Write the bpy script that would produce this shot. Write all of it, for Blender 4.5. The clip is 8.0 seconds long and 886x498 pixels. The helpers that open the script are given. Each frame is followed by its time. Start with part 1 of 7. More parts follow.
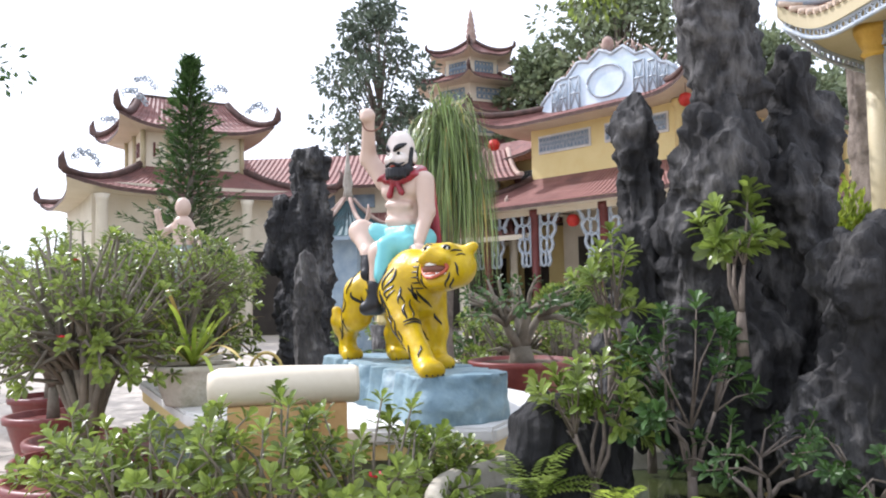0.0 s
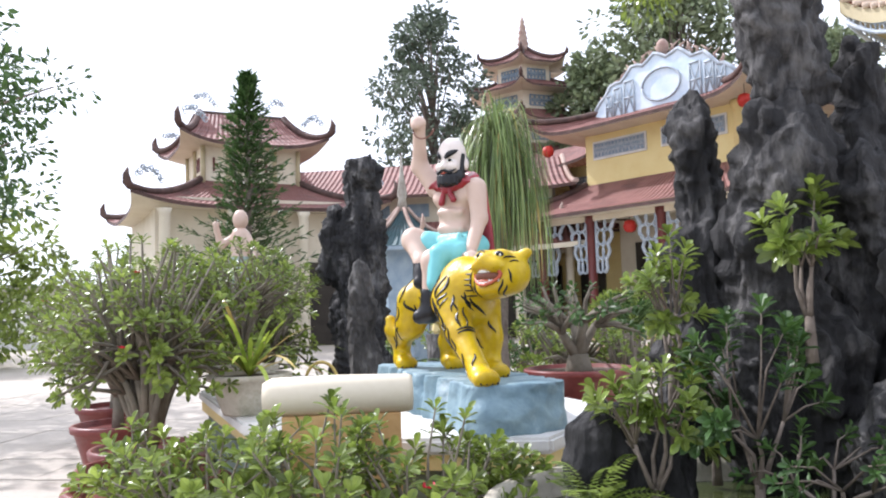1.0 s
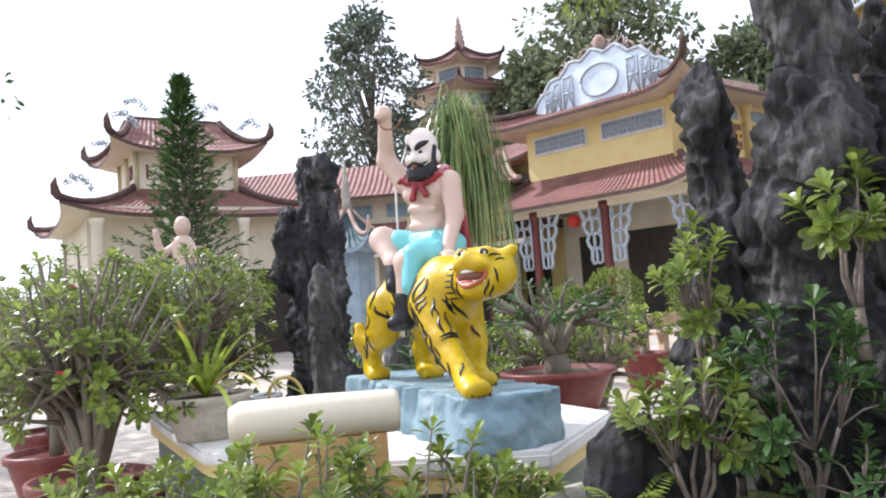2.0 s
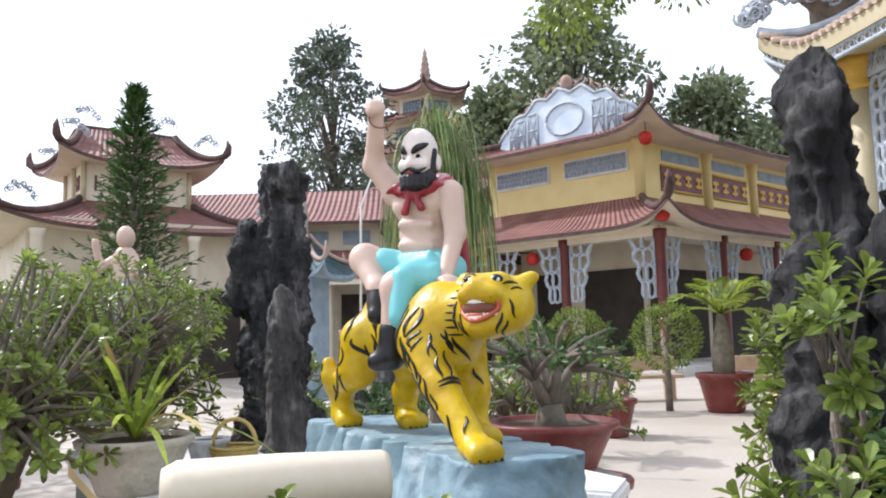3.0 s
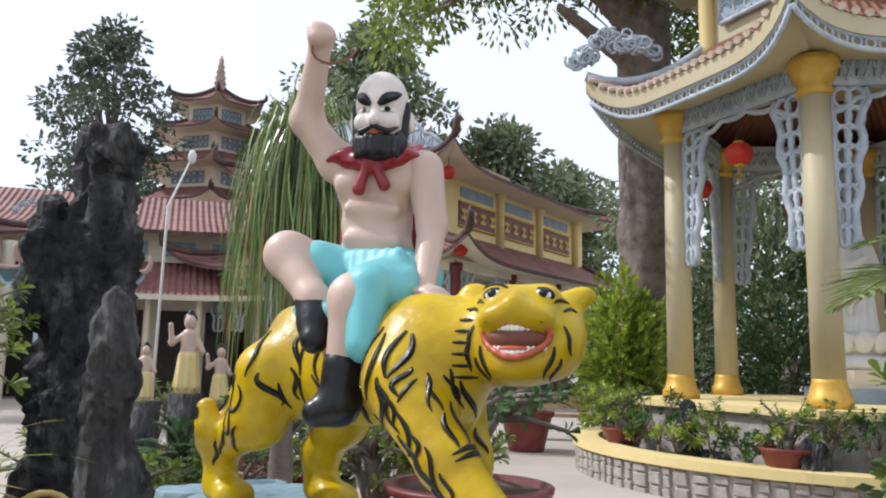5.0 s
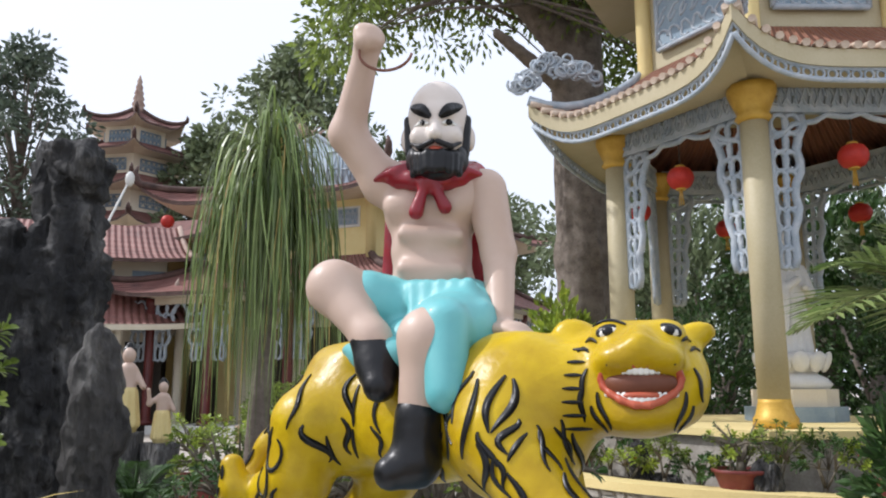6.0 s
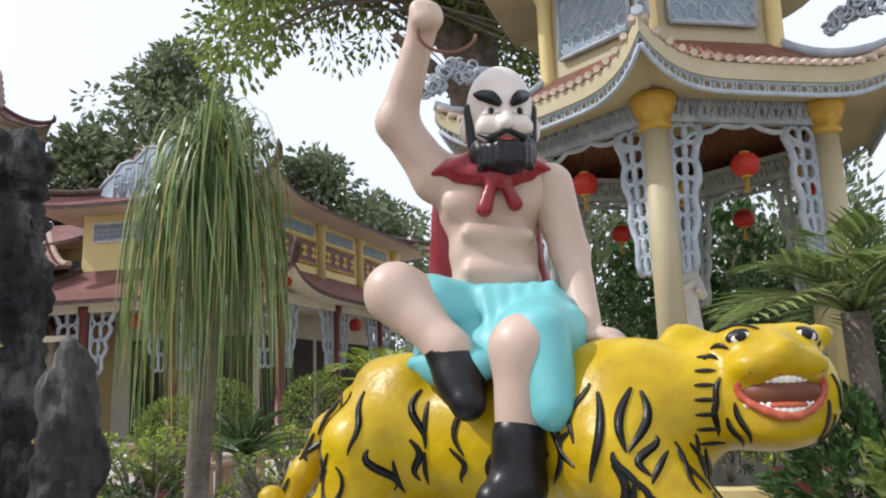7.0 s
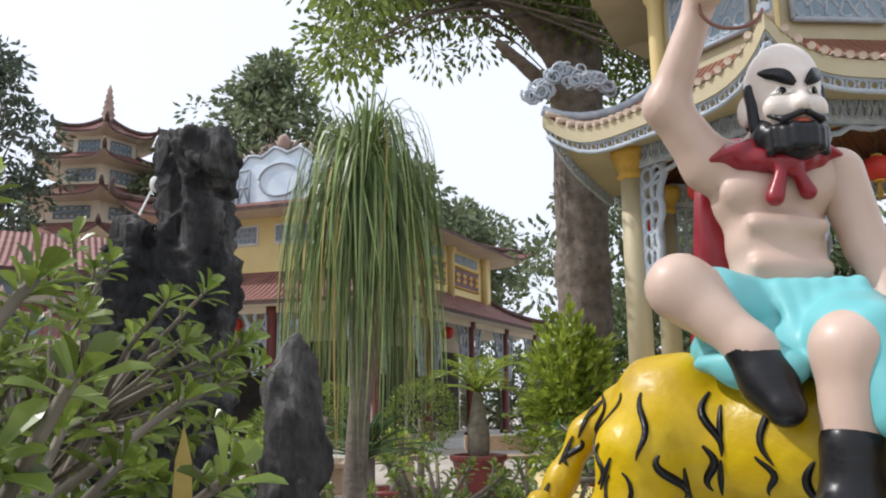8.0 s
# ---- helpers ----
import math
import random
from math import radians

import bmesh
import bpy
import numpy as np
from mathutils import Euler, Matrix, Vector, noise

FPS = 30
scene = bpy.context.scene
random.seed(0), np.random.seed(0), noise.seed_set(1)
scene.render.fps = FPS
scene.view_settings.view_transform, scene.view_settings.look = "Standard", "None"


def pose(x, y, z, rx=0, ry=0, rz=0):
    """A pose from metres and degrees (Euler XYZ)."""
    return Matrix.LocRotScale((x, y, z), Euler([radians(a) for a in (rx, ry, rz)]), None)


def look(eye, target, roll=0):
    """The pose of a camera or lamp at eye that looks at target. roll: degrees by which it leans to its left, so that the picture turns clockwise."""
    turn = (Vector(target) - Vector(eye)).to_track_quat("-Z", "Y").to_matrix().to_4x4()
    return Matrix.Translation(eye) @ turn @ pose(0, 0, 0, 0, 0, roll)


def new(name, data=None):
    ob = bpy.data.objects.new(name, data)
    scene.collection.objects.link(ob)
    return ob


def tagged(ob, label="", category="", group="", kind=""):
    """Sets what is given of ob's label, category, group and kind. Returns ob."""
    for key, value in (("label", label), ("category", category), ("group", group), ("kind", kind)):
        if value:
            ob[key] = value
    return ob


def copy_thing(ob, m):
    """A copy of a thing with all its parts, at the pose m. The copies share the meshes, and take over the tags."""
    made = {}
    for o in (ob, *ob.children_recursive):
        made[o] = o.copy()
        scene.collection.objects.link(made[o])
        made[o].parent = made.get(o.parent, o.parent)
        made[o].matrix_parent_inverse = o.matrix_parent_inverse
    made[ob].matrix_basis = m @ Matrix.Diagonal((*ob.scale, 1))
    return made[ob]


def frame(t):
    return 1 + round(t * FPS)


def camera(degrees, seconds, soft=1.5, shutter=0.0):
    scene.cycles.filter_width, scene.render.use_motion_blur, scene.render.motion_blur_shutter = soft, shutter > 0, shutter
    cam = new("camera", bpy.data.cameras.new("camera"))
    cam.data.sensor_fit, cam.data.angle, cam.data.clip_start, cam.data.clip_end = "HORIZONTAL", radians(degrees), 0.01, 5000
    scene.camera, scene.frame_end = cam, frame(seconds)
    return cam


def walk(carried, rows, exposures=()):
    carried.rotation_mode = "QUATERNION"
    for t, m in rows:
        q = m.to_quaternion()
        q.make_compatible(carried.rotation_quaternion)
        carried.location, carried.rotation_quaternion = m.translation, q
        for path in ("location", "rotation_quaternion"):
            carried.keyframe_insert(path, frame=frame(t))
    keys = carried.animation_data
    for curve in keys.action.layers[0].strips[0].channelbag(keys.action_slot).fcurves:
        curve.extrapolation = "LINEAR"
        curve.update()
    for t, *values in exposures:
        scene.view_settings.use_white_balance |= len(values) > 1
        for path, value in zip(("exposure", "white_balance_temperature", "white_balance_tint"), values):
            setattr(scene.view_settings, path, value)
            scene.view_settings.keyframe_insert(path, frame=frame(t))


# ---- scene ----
cam = camera(59.1, 8.0, soft=2.0)
PATH = [
    (0, (0.256, 0.075, 1.476), (0.084, 2.064, 1.598), -1.2),
    (0.5, (0.256, 0.088, 1.471), (0.042, 2.071, 1.622), -1.4),
    (1, (0.261, 0.11, 1.472), (-0.05, 2.08, 1.62), -1.8),
    (2.5, (-0.006, 0.574, 1.502), (-0.083, 2.568, 1.64), -4.0),
    (3, (-0.078, 0.838, 1.507), (-0.116, 2.825, 1.728), -1.3),
    (3.5, (-0.178, 1.05, 1.505), (-0.087, 3.035, 1.733), -0.4),
    (4, (-0.31, 1.268, 1.521), (-0.038, 3.241, 1.708), -0.2),
    (4.5, (-0.39, 1.488, 1.522), (-0.07, 3.448, 1.756), -0.2),
    (5, (-0.499, 1.654, 1.532), (0.017, 3.564, 1.823), 1.2),
    (6.5, (-0.835, 2.059, 1.584), (-0.021, 3.848, 1.951), -1.7),
    (7, (-0.968, 2.193, 1.591), (0.005, 3.902, 1.954), -1.9),
    (7.5, (-1.107, 2.278, 1.598), (-0.149, 3.991, 1.983), -0.3),
    (8, (-1.219, 2.411, 1.583), (-0.437, 4.21, 1.972), -0.4),
]
walk(cam, [(t, look(eye, target, roll)) for t, eye, target, roll in PATH], [(0.0, 0.18, 5980, 16), (1.0, 0.22, 5980, 16), (3.0, -0.02, 6030, 15), (5.0, -0.43, 6010, 13), (8.0, -0.47, 6200, 13)])

# ---- light: high hazy sun from the left, milky sky ----
SUN = Vector((-0.70, 0.36, 0.80)).normalized()
world = bpy.data.worlds.new("hazy_sky")
scene.world = world
world.use_nodes = True
wn = world.node_tree
wn.nodes.clear()
sky = wn.nodes.new("ShaderNodeTexSky")
sky.sky_type, sky.sun_disc = "NISHITA", False
sky.sun_elevation = math.asin(SUN.z)
sky.sun_rotation = math.atan2(SUN.x, SUN.y)
sky.air_density, sky.dust_density, sky.ozone_density = 1.0, 6.0, 1.0
haze = wn.nodes.new("ShaderNodeMix")
haze.data_type = "RGBA"
haze.inputs["Factor"].default_value = 0.82
haze.inputs["B"].default_value = (9.0, 9.4, 9.9, 1)
back = wn.nodes.new("ShaderNodeBackground")
back.inputs["Strength"].default_value = 0.176
wout = wn.nodes.new("ShaderNodeOutputWorld")
wn.links.new(sky.outputs["Color"], haze.inputs["A"])
wn.links.new(haze.outputs["Result"], back.inputs["Color"])
wn.links.new(back.outputs["Background"], wout.inputs["Surface"])
sun = new("sun", bpy.data.lights.new("sun", "SUN"))
sun.data.energy, sun.data.angle, sun.data.color = 4.4, radians(0.6), (1.0, 0.96, 0.90)
sun.matrix_world = look(Vector((0, 0, 30)) + SUN * 20, (0, 0, 30))

# ---- materials ----
def pmat(name, c1, c2, scale=6.0, rough=0.6, bump=0.0, metal=0.0, bscale=40.0, island=0.0, translucent=0.0, spec=0.4, coat=0.0, dirt=None, bdist=0.02):
    """A surface whose colour wanders between c1 and c2 at two scales, with fine relief."""
    m = bpy.data.materials.new(name)
    m.use_nodes = True
    n, l = m.node_tree.nodes, m.node_tree.links
    p = n["Principled BSDF"]
    tc = n.new("ShaderNodeTexCoord")
    big = n.new("ShaderNodeTexNoise")
    big.inputs["Scale"].default_value, big.inputs["Detail"].default_value = scale, 5
    fine = n.new("ShaderNodeTexNoise")
    fine.inputs["Scale"].default_value, fine.inputs["Detail"].default_value = bscale, 4
    l.new(tc.outputs["Object"], big.inputs["Vector"])
    l.new(tc.outputs["Object"], fine.inputs["Vector"])
    add = n.new("ShaderNodeMath")
    add.operation = "MULTIPLY_ADD"
    l.new(fine.outputs["Fac"], add.inputs[0])
    add.inputs[1].default_value = 0.4
    l.new(big.outputs["Fac"], add.inputs[2])
    ramp = n.new("ShaderNodeMapRange")
    ramp.inputs["From Min"].default_value, ramp.inputs["From Max"].default_value = 0.45, 0.95
    l.new(add.outputs[0], ramp.inputs["Value"])
    mix = n.new("ShaderNodeMix")
    mix.data_type = "RGBA"
    mix.inputs["A"].default_value, mix.inputs["B"].default_value = (*c1, 1), (*c2, 1)
    l.new(ramp.outputs["Result"], mix.inputs["Factor"])
    colour = mix.outputs["Result"]
    if dirt:
        dn = n.new("ShaderNodeTexNoise")
        dn.inputs["Scale"].default_value, dn.inputs["Detail"].default_value, dn.inputs["Roughness"].default_value = scale * 0.6, 8, 0.7
        l.new(tc.outputs["Object"], dn.inputs["Vector"])
        dr = n.new("ShaderNodeMapRange")
        dr.inputs["From Min"].default_value, dr.inputs["From Max"].default_value, dr.inputs["To Max"].default_value = 0.54, 0.7, 0.75
        l.new(dn.outputs["Fac"], dr.inputs["Value"])
        dm = n.new("ShaderNodeMix")
        dm.data_type = "RGBA"
        dm.inputs["B"].default_value = (*dirt, 1)
        l.new(dr.outputs["Result"], dm.inputs["Factor"])
        l.new(colour, dm.inputs["A"])
        colour = dm.outputs["Result"]
    if island:
        geo = n.new("ShaderNodeNewGeometry")
        hsv = n.new("ShaderNodeHueSaturation")
        mr = n.new("ShaderNodeMapRange")
        mr.inputs["To Min"].default_value, mr.inputs["To Max"].default_value = 1 - island, 1 + island
        l.new(geo.outputs["Random Per Island"], mr.inputs["Value"])
        l.new(mr.outputs["Result"], hsv.inputs["Value"])
        l.new(colour, hsv.inputs["Color"])
        colour = hsv.outputs["Color"]
    l.new(colour, p.inputs["Base Color"])
    p.inputs["Roughness"].default_value, p.inputs["Metallic"].default_value = rough, metal
    p.inputs["Specular IOR Level"].default_value = spec
    p.inputs["Coat Weight"].default_value = coat
    if bump:
        b = n.new("ShaderNodeBump")
        b.inputs["Strength"].default_value, b.inputs["Distance"].default_value = bump, bdist
        l.new(add.outputs[0], b.inputs["Height"])
        l.new(b.outputs["Normal"], p.inputs["Normal"])
    if translucent:
        tr = n.new("ShaderNodeBsdfTranslucent")
        l.new(colour, tr.inputs["Color"])
        ms = n.new("ShaderNodeMixShader")
        ms.inputs["Fac"].default_value = translucent
        l.new(p.outputs["BSDF"], ms.inputs[1])
        l.new(tr.outputs["BSDF"], ms.inputs[2])
        l.new(ms.outputs["Shader"], n["Material Output"].inputs["Surface"])
    return m


def tile_mat(name, c1, c2, pitch):
    """Roof tiles: ribs across u and courses along v of the UV map, which is in metres."""
    m = pmat(name, c1, c2, 1.2, 0.65, 0.0, dirt=(0.09, 0.05, 0.045))
    n, l = m.node_tree.nodes, m.node_tree.links
    uv = n.new("ShaderNodeUVMap")
    sep = n.new("ShaderNodeSeparateXYZ")
    l.new(uv.outputs["UV"], sep.inputs[0])
    heights = []
    for axis, step in (("X", pitch), ("Y", pitch * 1.6)):
        k = n.new("ShaderNodeMath")
        k.operation = "MULTIPLY"
        k.inputs[1].default_value = 2 * math.pi / step
        l.new(sep.outputs[axis], k.inputs[0])
        s = n.new("ShaderNodeMath")
        s.operation = "SINE"
        l.new(k.outputs[0], s.inputs[0])
        heights.append(s)
    w = n.new("ShaderNodeMath")
    w.operation = "MULTIPLY_ADD"
    l.new(heights[1].outputs[0], w.inputs[0])
    w.inputs[1].default_value = 0.35
    l.new(heights[0].outputs[0], w.inputs[2])
    b = n.new("ShaderNodeBump")
    b.inputs["Strength"].default_value, b.inputs["Distance"].default_value = 0.8, pitch * 0.2
    l.new(w.outputs[0], b.inputs["Height"])
    l.new(b.outputs["Normal"], n["Principled BSDF"].inputs["Normal"])
    return m


def rock_mat(name, dark, mid, light):
    """Weathered limestone: dark, grey and pale tones in upright noise streaks, with pitted relief."""
    m = bpy.data.materials.new(name)
    m.use_nodes = True
    n, l = m.node_tree.nodes, m.node_tree.links
    p = n["Principled BSDF"]
    tc = n.new("ShaderNodeTexCoord")
    mp = n.new("ShaderNodeMapping")
    mp.inputs["Scale"].default_value = (1, 1, 0.32)
    l.new(tc.outputs["Object"], mp.inputs["Vector"])
    streak = n.new("ShaderNodeTexNoise")
    streak.inputs["Scale"].default_value, streak.inputs["Detail"].default_value, streak.inputs["Roughness"].default_value = 15, 9, 0.68
    l.new(mp.outputs["Vector"], streak.inputs["Vector"])
    patch = n.new("ShaderNodeTexNoise")
    patch.inputs["Scale"].default_value, patch.inputs["Detail"].default_value = 4.5, 6
    l.new(tc.outputs["Object"], patch.inputs["Vector"])
    pit = n.new("ShaderNodeTexVoronoi")
    pit.inputs["Scale"].default_value = 34
    l.new(mp.outputs["Vector"], pit.inputs["Vector"])
    add = n.new("ShaderNodeMath")
    add.operation = "MULTIPLY_ADD"
    l.new(patch.outputs["Fac"], add.inputs[0])
    add.inputs[1].default_value = 0.8
    l.new(streak.outputs["Fac"], add.inputs[2])
    ramp = n.new("ShaderNodeValToRGB")
    e = ramp.color_ramp.elements
    e[0].position, e[0].color = 0.36, (*dark, 1)
    e[1].position, e[1].color = 0.64, (*light, 1)
    e.new(0.50).color = (*mid, 1)
    half = n.new("ShaderNodeMath")
    half.operation = "MULTIPLY"
    half.inputs[1].default_value = 0.55
    l.new(add.outputs[0], half.inputs[0])
    l.new(half.outputs[0], ramp.inputs["Fac"])
    l.new(ramp.outputs["Color"], p.inputs["Base Color"])
    p.inputs["Roughness"].default_value, p.inputs["Specular IOR Level"].default_value = 0.78, 0.35
    hs = n.new("ShaderNodeMath")
    hs.operation = "MULTIPLY_ADD"
    l.new(pit.outputs["Distance"], hs.inputs[0])
    hs.inputs[1].default_value = 0.7
    l.new(streak.outputs["Fac"], hs.inputs[2])
    b = n.new("ShaderNodeBump")
    b.inputs["Strength"].default_value, b.inputs["Distance"].default_value = 1.0, 0.05
    l.new(hs.outputs[0], b.inputs["Height"])
    l.new(b.outputs["Normal"], p.inputs["Normal"])
    return m


M_PAVE = pmat("pavement", (0.36, 0.32, 0.27), (0.50, 0.45, 0.39), 0.5, 0.8, 0.25, bscale=25, dirt=(0.28, 0.25, 0.21))
M_CREAM = pmat("cream_plaster", (0.60, 0.53, 0.40), (0.70, 0.635, 0.51), 1.3, 0.7, 0.1, dirt=(0.56, 0.48, 0.36))
M_YELLOW = pmat("yellow_plaster", (0.66, 0.52, 0.22), (0.75, 0.62, 0.30), 0.9, 0.7, 0.1, dirt=(0.66, 0.48, 0.2))
M_PALE = pmat("pale_yellow_paint", (0.40, 0.34, 0.20), (0.49, 0.43, 0.285), 1.5, 0.55, 0.05)
M_GOLD = pmat("gold_paint", (0.48, 0.28, 0.035), (0.62, 0.39, 0.07), 9, 0.45, 0.3, 0.2)
M_WHITE = pmat("white_plaster", (0.58, 0.575, 0.55), (0.74, 0.73, 0.70), 3, 0.7, 0.1, dirt=(0.5, 0.49, 0.46))
M_FRET = pmat("blue_white_fretwork", (0.28, 0.34, 0.40), (0.50, 0.53, 0.56), 7, 0.6, 0.3, dirt=(0.36, 0.42, 0.5))
M_BLUEWALL = pmat("pale_blue_relief", (0.50, 0.62, 0.74), (0.70, 0.78, 0.84), 2.5, 0.6, 0.2)
M_BLUETRIM = pmat("blue_trim", (0.17, 0.24, 0.31), (0.30, 0.37, 0.42), 4, 0.6, 0.1)
M_TILE = tile_mat("red_roof_tile", (0.17, 0.070, 0.058), (0.295, 0.138, 0.117), 0.22)
M_TILEFINE = tile_mat("brown_roof_tile", (0.21, 0.08, 0.045), (0.31, 0.14, 0.085), 0.16)
M_RIDGE = pmat("ridge_mortar", (0.28, 0.17, 0.14), (0.46, 0.36, 0.30), 3, 0.8, 0.3)
M_EAVE = pmat("weathered_eave_tile", (0.045, 0.028, 0.024), (0.13, 0.075, 0.062), 4, 0.8, 0.3)
# stands in for unlit interiors behind doors; also the plain dark of lantern cords
M_DARK = pmat("interior_shade_and_cord", (0.03, 0.025, 0.02), (0.06, 0.05, 0.04), 2, 0.8)
M_MAROON = pmat("maroon_paint", (0.085, 0.016, 0.014), (0.14, 0.032, 0.027), 3, 0.45)
M_REDPOT = pmat("red_glazed_pot", (0.13, 0.024, 0.022), (0.20, 0.045, 0.038), 5, 0.42, 0.1, dirt=(0.24, 0.13, 0.10))
M_SOIL = pmat("soil", (0.05, 0.035, 0.025), (0.11, 0.08, 0.055), 14, 0.95, 0.6)
M_ROCK = rock_mat("black_limestone", (0.009, 0.009, 0.010), (0.038, 0.037, 0.037), (0.19, 0.183, 0.175))
M_ROCKGREY = rock_mat("grey_limestone", (0.016, 0.015, 0.015), (0.085, 0.080, 0.076), (0.28, 0.27, 0.255))
M_BLUESTONE = pmat("blue_painted_cement", (0.11, 0.19, 0.24), (0.28, 0.39, 0.43), 7, 0.55, 0.5, dirt=(0.56, 0.64, 0.66))
M_BARK = pmat("bark", (0.09, 0.07, 0.055), (0.24, 0.20, 0.165), 5, 0.9, 0.8)
M_TWIG = pmat("grey_bark", (0.11, 0.095, 0.07), (0.22, 0.19, 0.145), 12, 0.8, 0.4)
M_LEAF = pmat("green_leaf", (0.09, 0.14, 0.022), (0.26, 0.325, 0.07), 5, 0.3, 0, island=0.45, translucent=0.38)
M_LEAFD = pmat("dark_leaf", (0.03, 0.075, 0.018), (0.075, 0.135, 0.035), 4, 0.45, 0, island=0.4, translucent=0.25)
M_LEAFY = pmat("yellow_green_leaf", (0.17, 0.26, 0.03), (0.40, 0.47, 0.07), 5, 0.35, 0, island=0.45, translucent=0.4)
# distance haze is mixed into this leaf colour, making it paler and greyer
M_LEAFT = pmat("hazed_leaf", (0.13, 0.17, 0.085), (0.23, 0.27, 0.15), 0.6, 0.55, 0, island=0.35, translucent=0.25)
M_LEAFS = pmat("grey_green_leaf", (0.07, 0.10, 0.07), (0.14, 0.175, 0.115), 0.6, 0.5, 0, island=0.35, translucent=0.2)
M_STRAP = pmat("strap_leaf", (0.10, 0.16, 0.045), (0.27, 0.33, 0.12), 3, 0.28, 0, island=0.6, translucent=0.28)
M_STRAW = pmat("dry_leaf", (0.42, 0.29, 0.08), (0.62, 0.50, 0.18), 6, 0.6, 0, island=0.3, translucent=0.2)
M_LANTERN = pmat("red_lantern_cloth", (0.42, 0.02, 0.015), (0.60, 0.05, 0.03), 8, 0.5, 0.1, translucent=0.2)
M_STONE = pmat("rubble_stone", (0.26, 0.235, 0.20), (0.44, 0.41, 0.36), 8, 0.85, 0.6)
M_MORTAR = pmat("mortar", (0.40, 0.37, 0.32), (0.52, 0.49, 0.43), 8, 0.9, 0.4)
M_WOOD = pmat("bench_stone", (0.42, 0.30, 0.20), (0.58, 0.44, 0.32), 6, 0.7, 0.2)
M_FLOWER = pmat("red_petals", (0.55, 0.01, 0.03), (0.72, 0.05, 0.08), 30, 0.5, 0, translucent=0.25)
M_WATER = pmat("dark_water", (0.02, 0.03, 0.015), (0.05, 0.06, 0.02), 4, 0.05)


# ---- mesh tools ----
def box(bm, c, size, rz=0.0, bevel=0.0, mi=0):
    r = bmesh.ops.create_cube(bm, size=1)
    bmesh.ops.transform(bm, matrix=pose(*c, 0, 0, rz) @ Matrix.Diagonal((*size, 1)), verts=r["verts"])
    fs = {f for v in r["verts"] for f in v.link_faces}
    for f in fs:
        f.material_index = mi
    if bevel:
        es = list({e for v in r["verts"] for e in v.link_edges})
        bmesh.ops.bevel(bm, geom=es, offset=bevel, segments=2, affect="EDGES", profile=0.5)


def tube(bm, pts, radii, seg=8, cap=True, mi=0):
    """A round tube along pts with a radius at each."""
    pts = [Vector(p) for p in pts]
    rings, side = [], None
    for i, p in enumerate(pts):
        d = (pts[min(i + 1, len(pts) - 1)] - pts[max(i - 1, 0)]).normalized()
        if side is None:
            side = d.orthogonal().normalized()
        side = (side - d * side.dot(d)).normalized()
        up = d.cross(side)
        r = radii[i] if hasattr(radii, "__len__") else radii
        rings.append([bm.verts.new(p + r * (math.cos(a) * side + math.sin(a) * up)) for a in (2 * math.pi * k / seg for k in range(seg))])
    for a, b in zip(rings, rings[1:]):
        for k in range(seg):
            f = bm.faces.new((a[k], a[(k + 1) % seg], b[(k + 1) % seg], b[k]))
            f.smooth, f.material_index = True, mi
    if cap:
        for ring in (rings[0][::-1], rings[-1]):
            bm.faces.new(ring).material_index = mi


def lathe(bm, c, profile, seg=28, mi=0):
    """profile: (radius, height) from the bottom up, turned about the upright line through c."""
    rings = [[bm.verts.new((c[0] + r * math.cos(2 * math.pi * k / seg), c[1] + r * math.sin(2 * math.pi * k / seg), c[2] + z)) for k in range(seg)] for r, z in profile]
    for a, b in zip(rings, rings[1:]):
        for k in range(seg):
            f = bm.faces.new((a[k], a[(k + 1) % seg], b[(k + 1) % seg], b[k]))
            f.smooth, f.material_index = True, mi
    bm.faces.new(rings[0][::-1]).material_index = mi
    bm.faces.new(rings[-1]).material_index = mi


def prism(bm, poly, z0, z1, mi=0):
    lo = [bm.verts.new((x, y, z0)) for x, y in poly]
    hi = [bm.verts.new((x, y, z1)) for x, y in poly]
    n = len(poly)
    for k in range(n):
        bm.faces.new((lo[k], lo[(k + 1) % n], hi[(k + 1) % n], hi[k])).material_index = mi
    bm.faces.new(lo[::-1]).material_index = mi
    bm.faces.new(hi).material_index = mi


def ball(bm, c, r, sub=2, mi=0):
    res = bmesh.ops.create_icosphere(bm, subdivisions=sub, radius=1)
    s = r if hasattr(r, "__len__") else (r, r, r)
    bmesh.ops.transform(bm, matrix=Matrix.Translation(c) @ Matrix.Diagonal((*s, 1)), verts=res["verts"])
    for f in {f for v in res["verts"] for f in v.link_faces}:
        f.smooth, f.material_index = True, mi


def thing(name, at, label, category, group="", kind=""):
    ob = new(name)
    ob.location = at
    return tagged(ob, label, category, group, kind)


def part(name, bm, material, parent=None, label="", world_space=True):
    """Links bm as one mesh object, with its vertices given in the world, under its parent."""
    me = bpy.data.meshes.new(name)
    bmesh.ops.recalc_face_normals(bm, faces=bm.faces)
    bm.to_mesh(me)
    bm.free()
    for mt in (material if isinstance(material, (list, tuple)) else [material]):
        me.materials.append(mt)
    ob = new(name, me)
    if parent is not None:
        root = Vector((0, 0, 0))
        p = parent
        while p is not None:
            root += p.location
            p = p.parent
        me.transform(Matrix.Translation(-root))
        ob.parent = parent
    if label:
        ob["label"] = label
    return ob


